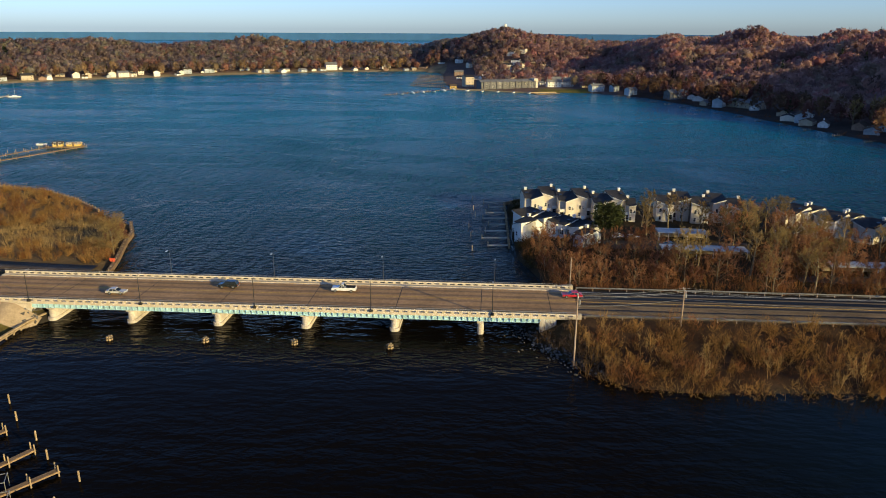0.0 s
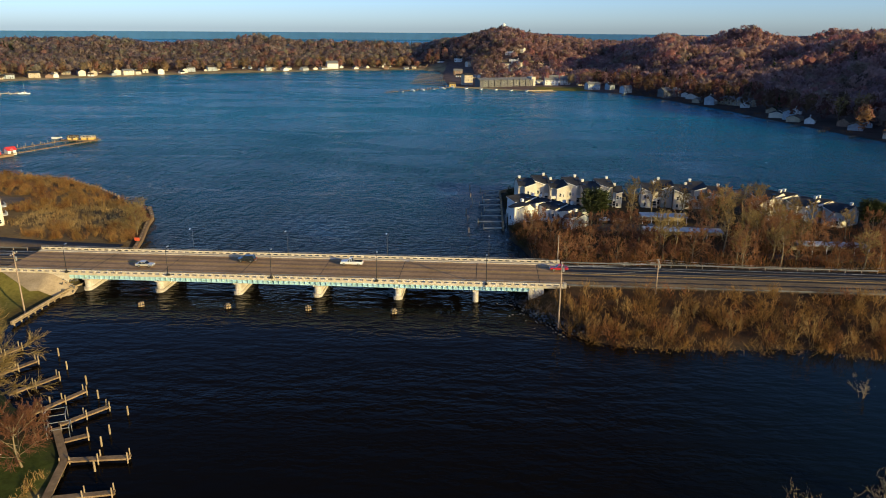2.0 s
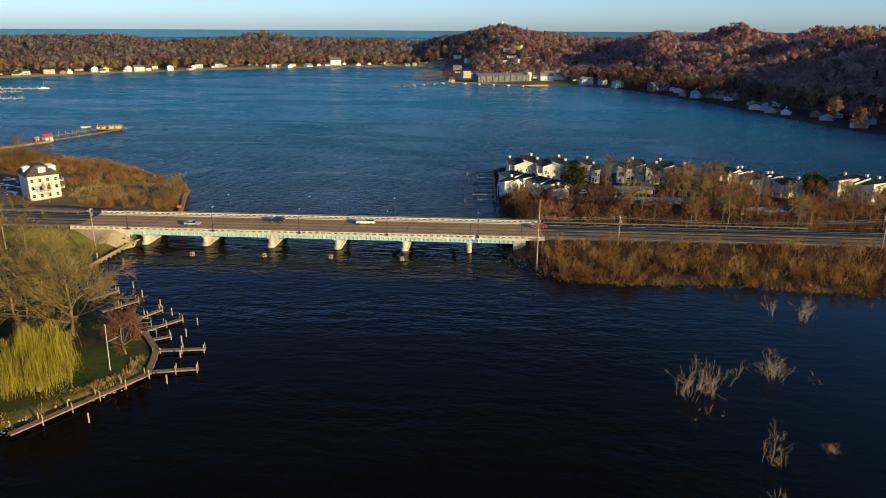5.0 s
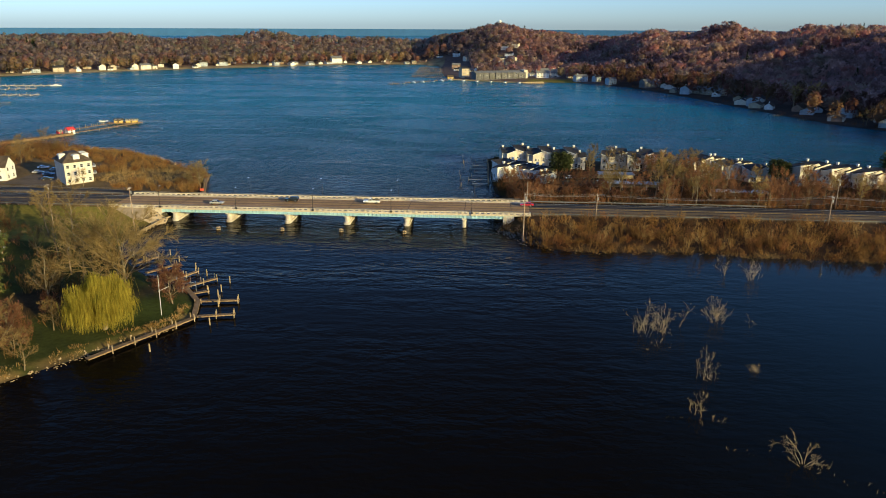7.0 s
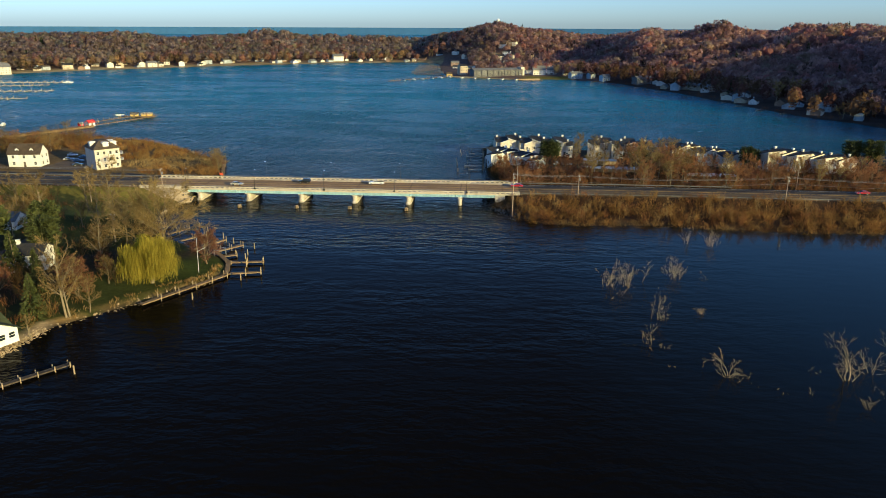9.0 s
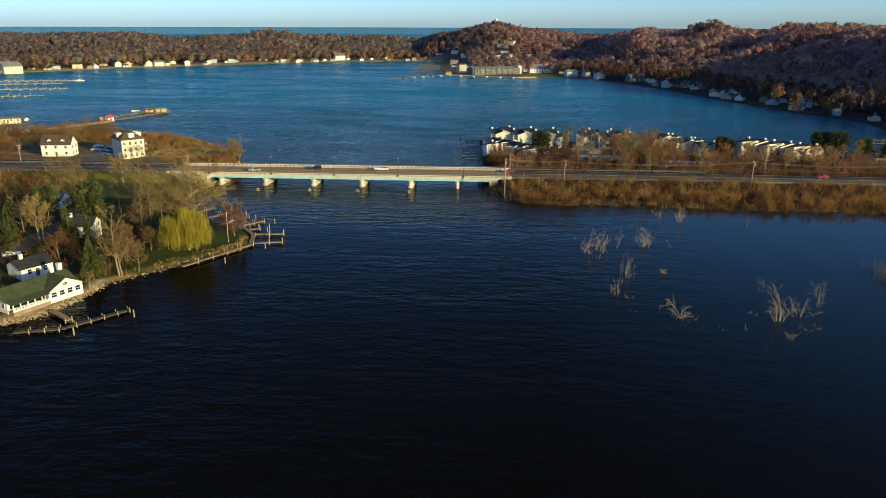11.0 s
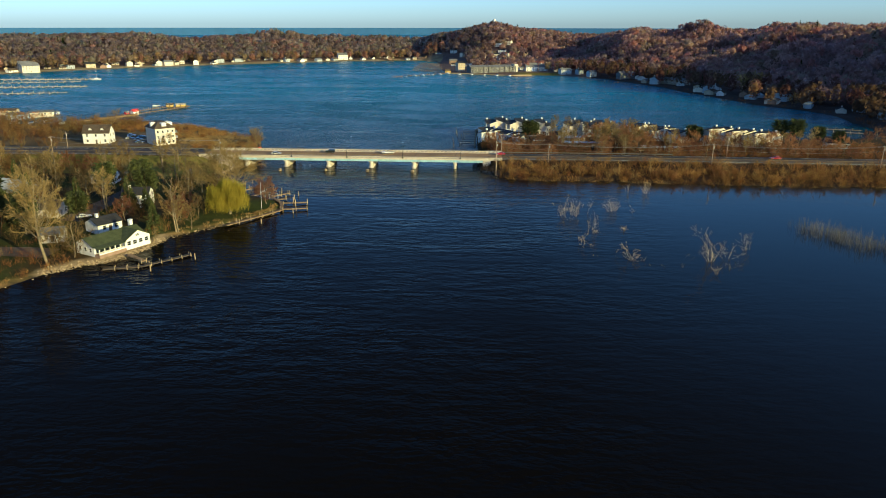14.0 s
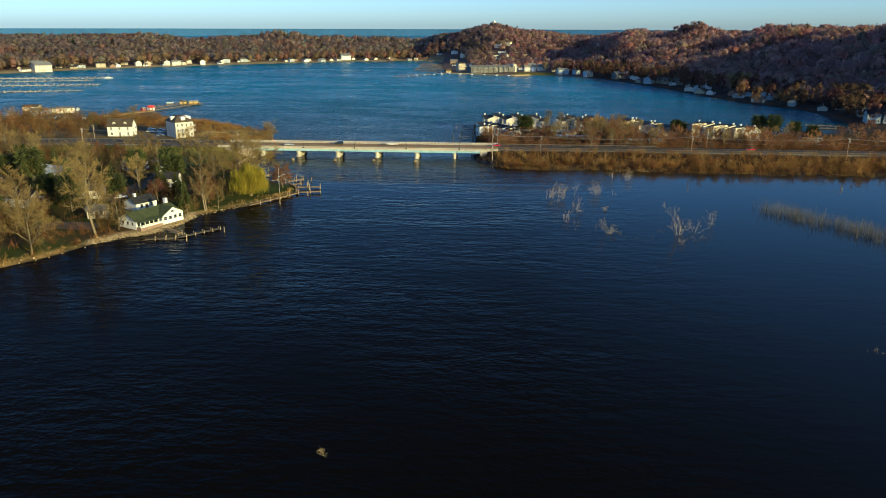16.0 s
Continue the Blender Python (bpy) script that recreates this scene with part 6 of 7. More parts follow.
def tree(key, x, y, grow=1.0, turn=None, where="", z=None):
    z = float(ground_height(x, y)) - 0.1 if z is None else z
    ob = thing("tree", pose(x, y, z, 0, 0, r.uniform(0, 360) if turn is None else turn), f"{TREE_LABELS[key]} {where}".strip(), "tree", "trees")
    s = grow * r.uniform(0.92, 1.08)
    ob.scale = (s, s, s * r.uniform(0.93, 1.08))
    for name, me in zip(("trunk", "crown"), KINDS[key]):
        part(name, me, None, ob)
    return ob


def needle_meshes(height, reach, seed, pine=False):
    g = np.random.default_rng(seed)
    tiers = 26
    t = np.repeat(np.linspace(0.06 if not pine else 0.35, 0.97, tiers), 11)
    ang = g.uniform(0, 2 * math.pi, len(t))
    size = reach * ((1 - t) ** 0.8 + 0.05 if not pine else np.sqrt(np.clip(1 - ((t - 0.62) / 0.42) ** 2, 0.04, 1)))
    d = unit(np.stack([np.cos(ang), np.sin(ang), np.full(len(t), -0.12 if not pine else 0.3)], -1) + g.normal(0, 0.1, (len(t), 3)))
    s = np.stack([np.zeros_like(t), np.zeros_like(t), t * height], -1)
    s2, d2, l2 = sprout(s, d, size * g.uniform(0.75, 1.1, len(t)), 9, 0.25, 1.0, 0.7, 0.42, 0.0, seed + 1)
    crown = merge([strokes(s, d, size, 0.1, 0.04, 0.0, 1, 0, seed), strokes(s2, d2, l2 * (0.8 if not pine else 0.7), 0.32, 0.1, -0.1, 1, 0, seed + 2)])
    trunk = strokes(np.zeros((1, 3)), np.array([[0, 0, 1.0]]), np.array([height]), 0.035 * height, 0.05, 0, 3, 7, seed)
    return quads("trunk", *trunk, BARK), quads("crown", *crown, NEEDLES)


SPRUCE, PINE = needle_meshes(10.0, 2.7, 5), needle_meshes(11.0, 4.0, 6, True)


def conifer(x, y, grow=1.0, pine=False):
    ob = thing("conifer", pose(x, y, float(ground_height(x, y)) - 0.1, 0, 0, r.uniform(0, 360)), "dark round-topped green pine" if pine else "dark green conical spruce", "tree", "conifers")
    s = grow * r.uniform(0.9, 1.1)
    ob.scale = (s, s, s)
    for name, me in zip(("trunk", "crown"), PINE if pine else SPRUCE):
        part(name, me, None, ob)


def willow(x, y, height, reach):
    g = np.random.default_rng(17)
    n = 26
    ang = np.arange(n) * 2.4
    d = unit(np.stack([np.cos(ang), np.sin(ang), g.uniform(0.5, 1.8, n)], -1))
    s = np.tile([[0, 0, height * 0.3]], (n, 1))
    length = reach * g.uniform(0.75, 1.1, n)
    s2, d2, l2 = sprout(s, d, length, 16, 0.3, 1.0, 0.8, 0.38, -0.12, 18)
    tips = s2 + d2 * l2[:, None] * g.uniform(0.2, 1, (len(l2), 1))
    tips = np.repeat(tips, 34, 0) + g.normal(0, 0.7, (len(l2) * 34, 3))
    lift = unit(g.normal(size=(6500, 3)) * (1, 1, 0.9) + (0, 0, 0.45))
    lift = lift[lift[:, 2] > 0.05]
    dome = lift * np.array([reach * 0.98, reach * 0.98, height * 0.62]) * g.uniform(0.8, 1.03, (len(lift), 1)) * (1 + 0.2 * np.sin(lift[:, :1] * 7 + 1) * np.cos(lift[:, 1:2] * 6 + 2) + 0.1 * np.sin(lift[:, 2:] * 13)) + np.array([0, 0, height * 0.36])
    tips = np.concatenate([tips[::2], dome])
    drop = np.minimum(g.uniform(1.0, 3.8, len(tips)), np.maximum(tips[:, 2] - 0.3, 0.3))
    down = unit(np.stack([g.normal(0, 0.1, len(tips)), g.normal(0, 0.1, len(tips)), np.full(len(tips), -1.0)], -1))
    ob = thing("willow_tree", pose(x, y, float(ground_height(x, y)) - 0.1), "weeping willow in yellow-green young leaf on the bank", "tree")
    trunk = merge([strokes(np.zeros((1, 3)), np.array([[0.05, 0, 1.0]]), np.array([height * 0.34]), 1.1, 0.8, 0, 3, 9, 1), strokes(s, d, length, 0.35, 0.08, -0.1, 3, 5, 2)])
    part("trunk", quads("trunk", *trunk, BARK), None, ob)
    part("crown", quads("crown", *strokes(tips, down, drop, 0.06, 0.04, 0, 2, 0, 3), WILLOW), None, ob)


willow(-93.5, -94.5, 12.8, 6.7)
tree("spreading", -101, -71, 1.08, 30, "beside the docks")
tree("red", -85.5, -79, 1.2, None, "on the lawn at the point")
tree("red", -88.5, -71, 0.8, None, "by the boat racks")
tree("tall", -103, -116.5, 1.35, 10, "on the bank")
tree("round", -99.5, -113, 0.75, None, "on the bank")
tree("slim", -102.5, -116, 0.9, None, "on the bank")
tree("slim", -104.5, -127, 0.5, None, "on the cottage lawn")
tree("big", -124, -151, 1.1, 100, "at the water's edge")
tree("many", -132, -170.5, 1.15, 40, "at the water's edge")
tree("round", -140, -176, 1.0, None, "at the water's edge")
conifer(-109, -118.5, 1.15)
conifer(-117, -104, 0.8)
conifer(-131, -79, 1.3)
conifer(-128, -83, 1.1, True)
conifer(-157, -117, 1.2)
conifer(-178, -97, 1.5, True)
conifer(-184, -72, 1.4)
for x, y, s in ((-121, -98, 0.9), (-128, -96, 1.15), (-190, -92, 1.2), (-172, -84, 1.25), (-150, -90, 1.0), (-207, -60, 1.1), (-158, -120, 1.1), (-180, -128, 1.2), (-163, -138, 1.0), (-200, -110, 1.2), (-232, -70, 1.3), (-246, -100, 1.3), (-138, -66, 1.0), (-148, -74, 1.2), (-137, -112, 0.9), (-146, -126, 1.1), (-176, -104, 1.3), (-216, -126, 1.3), (-228, -142, 1.2), (-262, -60, 1.4)):
    conifer(x, y, s, r.random() < 0.4)
tree("pale", -172, 35.5, 0.6, None, "before the apartment house")
tree("many", -127.5, 42, 0.72, None, "at the marsh point")
tree("pale", -135, 60, 0.62, None, "in the marsh")
tree("red", -131, 50, 0.85, None, "in the marsh")
tree("red", -133, 56, 0.75, None, "in the marsh")
tree("round", -263, 155, 0.9, None, "by the pier")
tree("round", -272, 146, 0.8, None, "by the pier")
tree("broad", -292, 132, 0.8, None, "by the pier")
for x, y, grow in ((-298, 121, 0.9), (-306, 113, 1.0), (-314, 108, 0.8), (-322, 122, 1.0), (-284, 138, 0.7), (-318, 140, 0.9)):
    tree("rust", x, y, grow, None, "along the pier causeway")
for x, y in ((-128, -42), (-138, -48)):
    tree("round", x, y, 0.75, None, "below the road bank")


def scatter(count, x0, x1, y0, y1, kinds, grow, where, apart=5.0, keep=None, clear=()):
    """Trees at random on land, clear of each other and of the given spots."""
    done = []
    for _ in range(count * 12):
        if len(done) >= count:
            break
        x, y = r.uniform(x0, x1), r.uniform(y0, y1)
        if float(land_distance(x, y)) < 3 or any((x - a) ** 2 + (y - b) ** 2 < apart ** 2 for a, b in done) or any((x - a) ** 2 + (y - b) ** 2 < c * c for a, b, c in clear):
            continue
        if keep and not keep(x, y):
            continue
        done.append((x, y))
        tree(r.choice(kinds), x, y, r.uniform(*grow), None, where)


HOMES = ((-115, -134, 11), (-122, -121, 8), (-134, -131, 6), (-124, -84, 8), (-183, -76, 9), (-206, -80, 8), (-152, -104, 7), (-168, -118, 7), (-160, -52, 7), (-142, -85, 6), (-140, -142, 6), (-93, -91, 9), (-100, -72, 7))
for k, (x, y) in enumerate(((-104, -96), (-108, -90), (-101, -84), (-110, -100), (-106, -106), (-98, -80))):
    tree(("round", "red", "broad")[k % 3], x, y, 0.7, None, "behind the willow")
scatter(112, -300, -104, -190, -14, ("broad", "round", "pale", "tall", "broad", "red", "pale", "round"), (0.85, 1.3), "among west bank houses", 5.4, lambda x, y: x < -106 or y > -70, HOMES)
scatter(12, -345, -222, -12, 120, ("broad", "round", "red", "rust"), (0.7, 1.05), "behind the white houses", 12.0, lambda x, y: not (-8 < y < 30), ((-214, 46, 14), (-205, 60, 18)))
# behind the causeway
BLOCKS = ((-2, 97, 8), (10, 97, 9), (24, 95, 9), (0, 76, 10), (12, 68, 9), (41, 68, 9), (54, 95, 9), (43, 51, 9), (34, 51, 7), (66, 94, 9), (86, 77, 9), (98, 74, 9), (124, 65, 10), (140, 62, 10), (82, 38, 8), (178, 58, 10))
scatter(34, -4, 34, 22, 62, ("rust", "red", "rust", "rust", "red"), (0.5, 0.85), "behind the causeway", 5.0, None, BLOCKS)
scatter(56, 30, 82, 18, 88, ("pale", "slim", "pale", "rust", "rust", "slim"), (0.82, 1.12), "between the carports", 4.2, None, BLOCKS)
scatter(54, 68, 175, 18, 62, ("pale", "rust", "rust", "red"), (0.7, 1.0), "along the causeway", 6.0, None, BLOCKS)
scatter(20, 165, 300, 16, 95, ("rust", "rust", "pale", "red"), (0.5, 0.9), "east along the causeway", 8.0, None, BLOCKS)
conifer(17, 65.5, 1.0, True)
conifer(19.5, 67.5, 0.95, True)
for x, y, s in ((104, 62, 0.9), (108, 65, 0.8), (153, 70, 1.1), (160, 66, 1.2), (172, 66, 0.9), (176, 52, 0.8), (60, 70, 0.8)):
    conifer(x, y, s, True)
tree("red", 24, 26, 0.7, None, "beside the causeway")
tree("pale", 236, 345, 1.9, None, "tall on the shaded shore")
tree("pale", 226, 352, 1.5, None, "tall on the shaded shore")
scatter(14, 205, 330, 110, 420, ("red", "round", "broad"), (0.8, 1.1), "on the shaded shore", 9.0, lambda x, y: 6 < float(land_distance(x, y)) < 70)

# ---- brush, reeds and dead wood ----
GOLD, BROWN, RUST, STRAW = (np.array(c) for c in ((0.36, 0.21, 0.05), (0.17, 0.1, 0.032), (0.24, 0.105, 0.035), (0.44, 0.31, 0.11)))


def thicket(name, x, y, height, colours, label, seed, stems=14, shoots=3, width=0.07, spread=0.35, foot=0.7, floor=None, sub=0):
    """Shrubs or reeds at the given spots, as one mass of stems and side shoots."""
    g = np.random.default_rng(seed)
    n = len(x)
    z = ground_height(x, y) if floor is None else np.full(n, floor)
    h = height * g.uniform(0.65, 1.2, n)
    tone = g.uniform(0, 1, n) * 0.6 + 0.4 * smooth(lumps(x, y, 18, seed), -0.8, 0.8)
    k = np.clip(tone * (len(colours) - 1), 0, len(colours) - 1.001)
    table = np.array(colours)
    tint = table[k.astype(int)] + (table[np.minimum(k.astype(int) + 1, len(colours) - 1)] - table[k.astype(int)]) * (k % 1)[:, None]
    s = np.repeat(np.stack([x, y, z - 0.1], -1), stems, 0) + g.normal(0, foot, (n * stems, 3)) * (1, 1, 0)
    d = unit(np.concatenate([g.normal(0, spread, (n * stems, 2)), np.ones((n * stems, 1))], 1))
    length = np.repeat(h, stems) * g.uniform(0.5, 1.1, n * stems)
    pieces = [strokes(s, d, length, width, width * 0.4, 0, 2, 0, seed)]
    cover = [np.repeat(np.repeat(tint, stems, 0), 6, 0)]
    if shoots:
        s2, d2, l2 = sprout(s, d, length, shoots, 0.3, 1.0, 0.6, 0.42, 0, seed + 1)
        pieces.append(strokes(s2, d2, l2, width * 0.7, width * 0.35, 0.05, 1, 0, seed + 2))
        cover.append(np.repeat(np.repeat(tint, stems * shoots, 0), 4, 0))
        if sub:
            s3, d3, l3 = sprout(s2, d2, l2, sub, 0.25, 1.0, 0.75, 0.6, 0, seed + 3)
            pieces.append(strokes(s3, d3, l3, width * 0.5, width * 0.3, 0.05, 1, 0, seed + 4))
            cover.append(np.repeat(np.repeat(tint, stems * shoots * sub, 0), 4, 0))
    v, q = merge(pieces)
    tagged(new(name, quads(name, v, q, BRUSH, np.concatenate(cover))), label, "reeds" if name == "reeds" else "brush", kind="stuff")


def spots(count, x0, x1, y0, y1, seed, d0=0.5, d1=1e9, keep=None):
    g = np.random.default_rng(seed)
    x, y = g.uniform(x0, x1, count * 3), g.uniform(y0, y1, count * 3)
    d = land_distance(x, y)
    ok = (d > d0) & (d < d1)
    if keep is not None:
        ok &= keep(x, y)
    return x[ok][:count], y[ok][:count]


HUES = (RUST * 1.1, BROWN, GOLD * 1.25, BROWN * 1.3, RUST * 1.2, GOLD * 1.1, BROWN, GOLD * 1.3)
CAUSEWAY = "dense golden-brown leafless brush below the causeway"
thicket("brush", *spots(560, 0, 260, -35, -5.6, 1, -0.8, 1e9, lambda x, y: lumps(x, y, 9, 71) > -0.6), 3.9, HUES, CAUSEWAY, 101, 9, 6, 0.06, 0.4, 0.45, sub=4)
thicket("brush", *spots(560, 0, 260, -36, -5.4, 61, -1.2, 1e9), 2.7, (RUST, BROWN * 0.8, GOLD, BROWN), CAUSEWAY, 103, 9, 6, 0.06, 0.55, 0.5, sub=4)
thicket("brush", *spots(70, 2, 250, -33, -9, 21, 0.5, 1e9), 5.4, (GOLD * 1.1, STRAW * 0.8, GOLD), "pale upright young trees above the brush", 161, 4, 8, 0.07, 0.14, 0.5, sub=4)
# tints cut to 0.6, so the colour itself shades the gaps between shrubs
thicket("brush", *spots(900, 0, 260, -34, -6.2, 11, -0.4), 1.4, (BROWN * 0.6, RUST * 0.6, BROWN * 0.6), "low brown undergrowth between the shrubs", 131, 14, 2, 0.07, 0.5, 0.8)
thicket("brush", *spots(460, 2, 260, -38, -24, 2, -3.2, 2.0), 1.6, (STRAW, GOLD), "pale dry reeds and fallen stems at the water's edge", 104, 9, 2, 0.045, 0.75)
thicket("brush", *spots(1700, -8, 240, 14.5, 62, 3, 1.5, 1e9, lambda x, y: ~((np.abs(x - 43) < 13) & (np.abs(y - 51) < 4)) & ~((np.abs(x - 38) < 24) & (np.abs(y - 61) < 5))), 3.4, (BROWN, RUST, RUST, BROWN, GOLD),
        "brown leafless undergrowth behind the highway", 107, 10, 3)
thicket("brush", *spots(950, -262, -124, 33, 142, 4, 1.2, 1e9, lambda x, y: ~((x < -160) & (y < 62)) & ~((x < -186) & (y < 86)) & (np.hypot((x + 152) / 20, (y - 60) / 13) > 1)), 2.6, (BROWN, RUST, GOLD, GOLD, STRAW), "rust-brown marsh shrubs and grasses on the point", 110, 20, 4, 0.06, 0.42, 0.35)
thicket("reeds", *spots(520, -174, -130, 44, 76, 5, 2.0), 1.5, (STRAW, STRAW, GOLD), "pale straw-coloured reed patch in the marsh", 113, 12, 0, 0.09)
thicket("brush", *spots(380, -330, -262, 60, 130, 6, 1.0), 2.0, (BROWN, GOLD, STRAW), "brown marsh shrubs by the west shore", 116)
thicket("brush", *spots(750, -320, -98, -190, -16, 7, 1.0, 1e9, lambda x, y: (x < -104) & ~((x > -158) & (y > -34)) & ~((np.hypot(x + 114, y + 134) < 13))), 2.4, (BROWN, RUST, GOLD), "brown undergrowth in the gardens of the west bank", 119)
thicket("brush", *spots(300, -142, -84, -182, -86, 8, 0.3, 4.4, lambda x, y: ~((x > -121) & (x < -103) & (y > -147))), 1.0, (STRAW, GOLD), "golden tufts of dry grass along the bank", 122, 16, 0, 0.09, 0.5, 0.5)
thicket("brush", *spots(60, -90, -81, -94, -80, 9, 0.8, 3.5), 0.9, (STRAW, GOLD), "golden dry ornamental grass on the lawn edge", 125, 16, 0, 0.09, 0.5, 0.4)
thicket("brush", *spots(120, -10, 8, -24, 10, 12, 0.3, 9.0, lambda x, y: y < -5.5), 1.8, (np.array((0.13, 0.11, 0.1)), BROWN), "grey leafless scrub on the riprap", 134, 14, 3, 0.06, 0.5, 0.4)
thicket("brush", *spots(260, -420, -300, -180, 120, 13, 1.0, 1e9, lambda x, y: np.abs(y - 4) > 14), 6.0, (BROWN, GOLD), "bare brown copse at the edge of the west bank", 137, 26, 4, 0.12, 0.4, 1.0)
OLIVE = np.array((0.27, 0.19, 0.055))
thicket("brush", *spots(150, -12, -2, 40, 122, 15, 0.2, 7.0), 2.2, (np.array((0.05, 0.05, 0.018)), np.array((0.09, 0.07, 0.03))), "dark green hedge shrubs on the bank by the townhouses", 143, 10, 5, 0.08, 0.5, 0.6, sub=2)
thicket("copse", *spots(330, -360, -221, -40, 122, 16, 3.0, 1e9, lambda x, y: (np.abs(y - 4.3) > 14) & (np.hypot(x + 214, y - 46) > 13)), 7.5, (BROWN * 0.8, RUST * 0.8, OLIVE * 0.8, BROWN), "bare brown woods on both sides of the highway", 149, 10, 6, 0.08, 0.3, 0.4, sub=4)
thicket("copse", *spots(560, -330, -101, -185, -18, 14, 3.0, 1e9, lambda x, y: ~((x > -160) & (y > -36)) & ~((x > -152) & (x < -132) & (y > -115)) & np.all([np.hypot(x - a, y - b) > c * 0.85 for a, b, c in HOMES], axis=0)),
        6.5, (OLIVE * 0.75, BROWN * 0.7, OLIVE * 0.75, RUST * 0.75, BROWN * 0.7), "bare olive-brown thicket of young trees among the houses", 140, 24, 5, 0.075, 0.36, 0.5)
g = np.random.default_rng(31)
t = g.uniform(0, 1, 620)
thicket("reeds", 93.5 + 62 * t + g.normal(0, 1.0, 620) + g.uniform(0, 10, 620), -105 - 88 * t + g.uniform(0, 13, 620), 3.8, (np.array((0.15, 0.13, 0.09)), np.array((0.25, 0.21, 0.13))), "grey-brown reed bed standing in dark shallow water", 128, 9, 0, 0.05, 0.12, 1.0, -0.2)


thicket("brush", *spots(520, 60, 300, 110, 640, 51, 1.0, 9.0, lambda x, y: (x > 130) & (y > 120)), 2.4, (BROWN, RUST, BROWN * 0.7), "low dark shrubs along the shaded shore", 171, 12, 3, 0.14, 0.5, 1.2)


def crooked(g, starts, dirs, lengths, thick, level, wander=0.3, lift=0.12, shoots=(3, 6), ratio=0.55):
    """Segments of crooked limbs that fork and thin out: starts, directions, lengths and widths at both ends."""
    rows = []
    for s0, d0, length, w in zip(starts, dirs, lengths, thick):
        p, d, steps = np.array(s0, float), np.array(d0, float), max(3, int(length / 0.55))
        forks = []
        for k in range(steps):
            w0, w1 = w * (1 - 0.8 * k / steps), w * (1 - 0.8 * (k + 1) / steps)
            rows.append((*p, *d, length / steps, max(w0, 0.018), max(w1, 0.014)))
            p = p + d * length / steps
            d = d + g.normal(0, wander, 3) + (0, 0, lift)
            d /= np.linalg.norm(d)
            if k >= steps * 0.2:
                forks.append((p.copy(), d.copy(), w1))
        if level:
            for m in g.integers(0, len(forks), g.integers(*shoots)):
                q, e, w1 = forks[m]
                e = e + g.normal(0, 0.55, 3)
                rows += crooked(g, [q], [e / np.linalg.norm(e)], [length * ratio * g.uniform(0.6, 1.2)], [max(w1 * 0.75, 0.02)], level - 1, wander, lift, shoots, ratio)
    return rows


def dead_wood_mesh(name, rows, seed):
    a = np.array(rows)
    return quads(name, *strokes(a[:, :3], a[:, 3:6], a[:, 6] * 1.04, a[:, 7], a[:, 8], 0, 1, 4, seed), DEAD_WOOD)


def snag(x, y, height, reach, stems, seed, label, lean=0.5):
    """Dead flooded shrub: crooked bleached stems rising from the water."""
    g = np.random.default_rng(seed)
    s = np.concatenate([g.normal(0, reach * 0.24, (stems, 2)), np.full((stems, 1), -0.5)], 1)
    d = unit(np.concatenate([g.normal(0, lean, (stems, 2)) + s[:, :2] * 0.12, np.ones((stems, 1))], 1))
    rows = crooked(g, s, d, height * g.uniform(0.5, 1.1, stems), np.full(stems, 0.009 * height + 0.02), 2 if height > 1.7 else 1, 0.16)
    ob = new("dead_shrub", dead_wood_mesh("dead_shrub", rows, seed))
    ob.location = (x, y, 0)
    tagged(ob, label, "dead shrub", "flooded dead shrubs")


def dead_tree(x, y, boles, seed, label):
    """A dead tree in the water: a few crooked boles from one foot, each with its limbs, and a tangle round it."""
    g = np.random.default_rng(seed)
    ob = thing("dead_tree", pose(x, y, 0), label, "dead tree")
    for dx, dy, up, length, w in boles:
        d = np.array([dx, dy, up]) / math.sqrt(dx * dx + dy * dy + up * up)
        part("bole", dead_wood_mesh("bole", crooked(g, [(dx * 0.2, dy * 0.2, -0.6)], [d], [length], [w * 0.7], 3, 0.17, 0.06, (3, 6), 0.5), seed), None, ob)


dead_tree(58.3, -133.0, ((-0.55, 0.2, 1.0, 9.0, 0.3), (0.35, 0.3, 1.0, 8.0, 0.26), (-0.9, -0.2, 0.5, 4.5, 0.14), (0.5, -0.5, 0.8, 4.0, 0.16), (0.05, 0.1, 1.0, 5.0, 0.2)), 400, "tall dead bleached tree standing in flooded water")
dead_tree(64.0, -129.5, ((0.5, 0.2, 1.0, 5.6, 0.18), (-0.4, 0.3, 1.0, 4.8, 0.15), (0.9, -0.3, 0.6, 4.0, 0.13), (0.1, -0.6, 0.7, 3.6, 0.13), (-0.8, -0.4, 0.5, 3.2, 0.1)), 405, "half-fallen dead tree with a tangle of limbs in dark water")
dead_tree(36.2, -132.8, ((-0.35, 0.1, 1.0, 3.8, 0.2), (0.1, 0.2, 1.0, 4.2, 0.22), (0.45, 0.1, 0.9, 3.6, 0.18), (0.5, -0.4, 0.6, 2.6, 0.13), (-0.5, -0.5, 0.7, 2.4, 0.13), (0.2, -0.5, 0.9, 3.0, 0.15)), 410, "small dead golden-grey tree in flooded water")
FLOODED = "bleached dead shrub standing in flooded water"
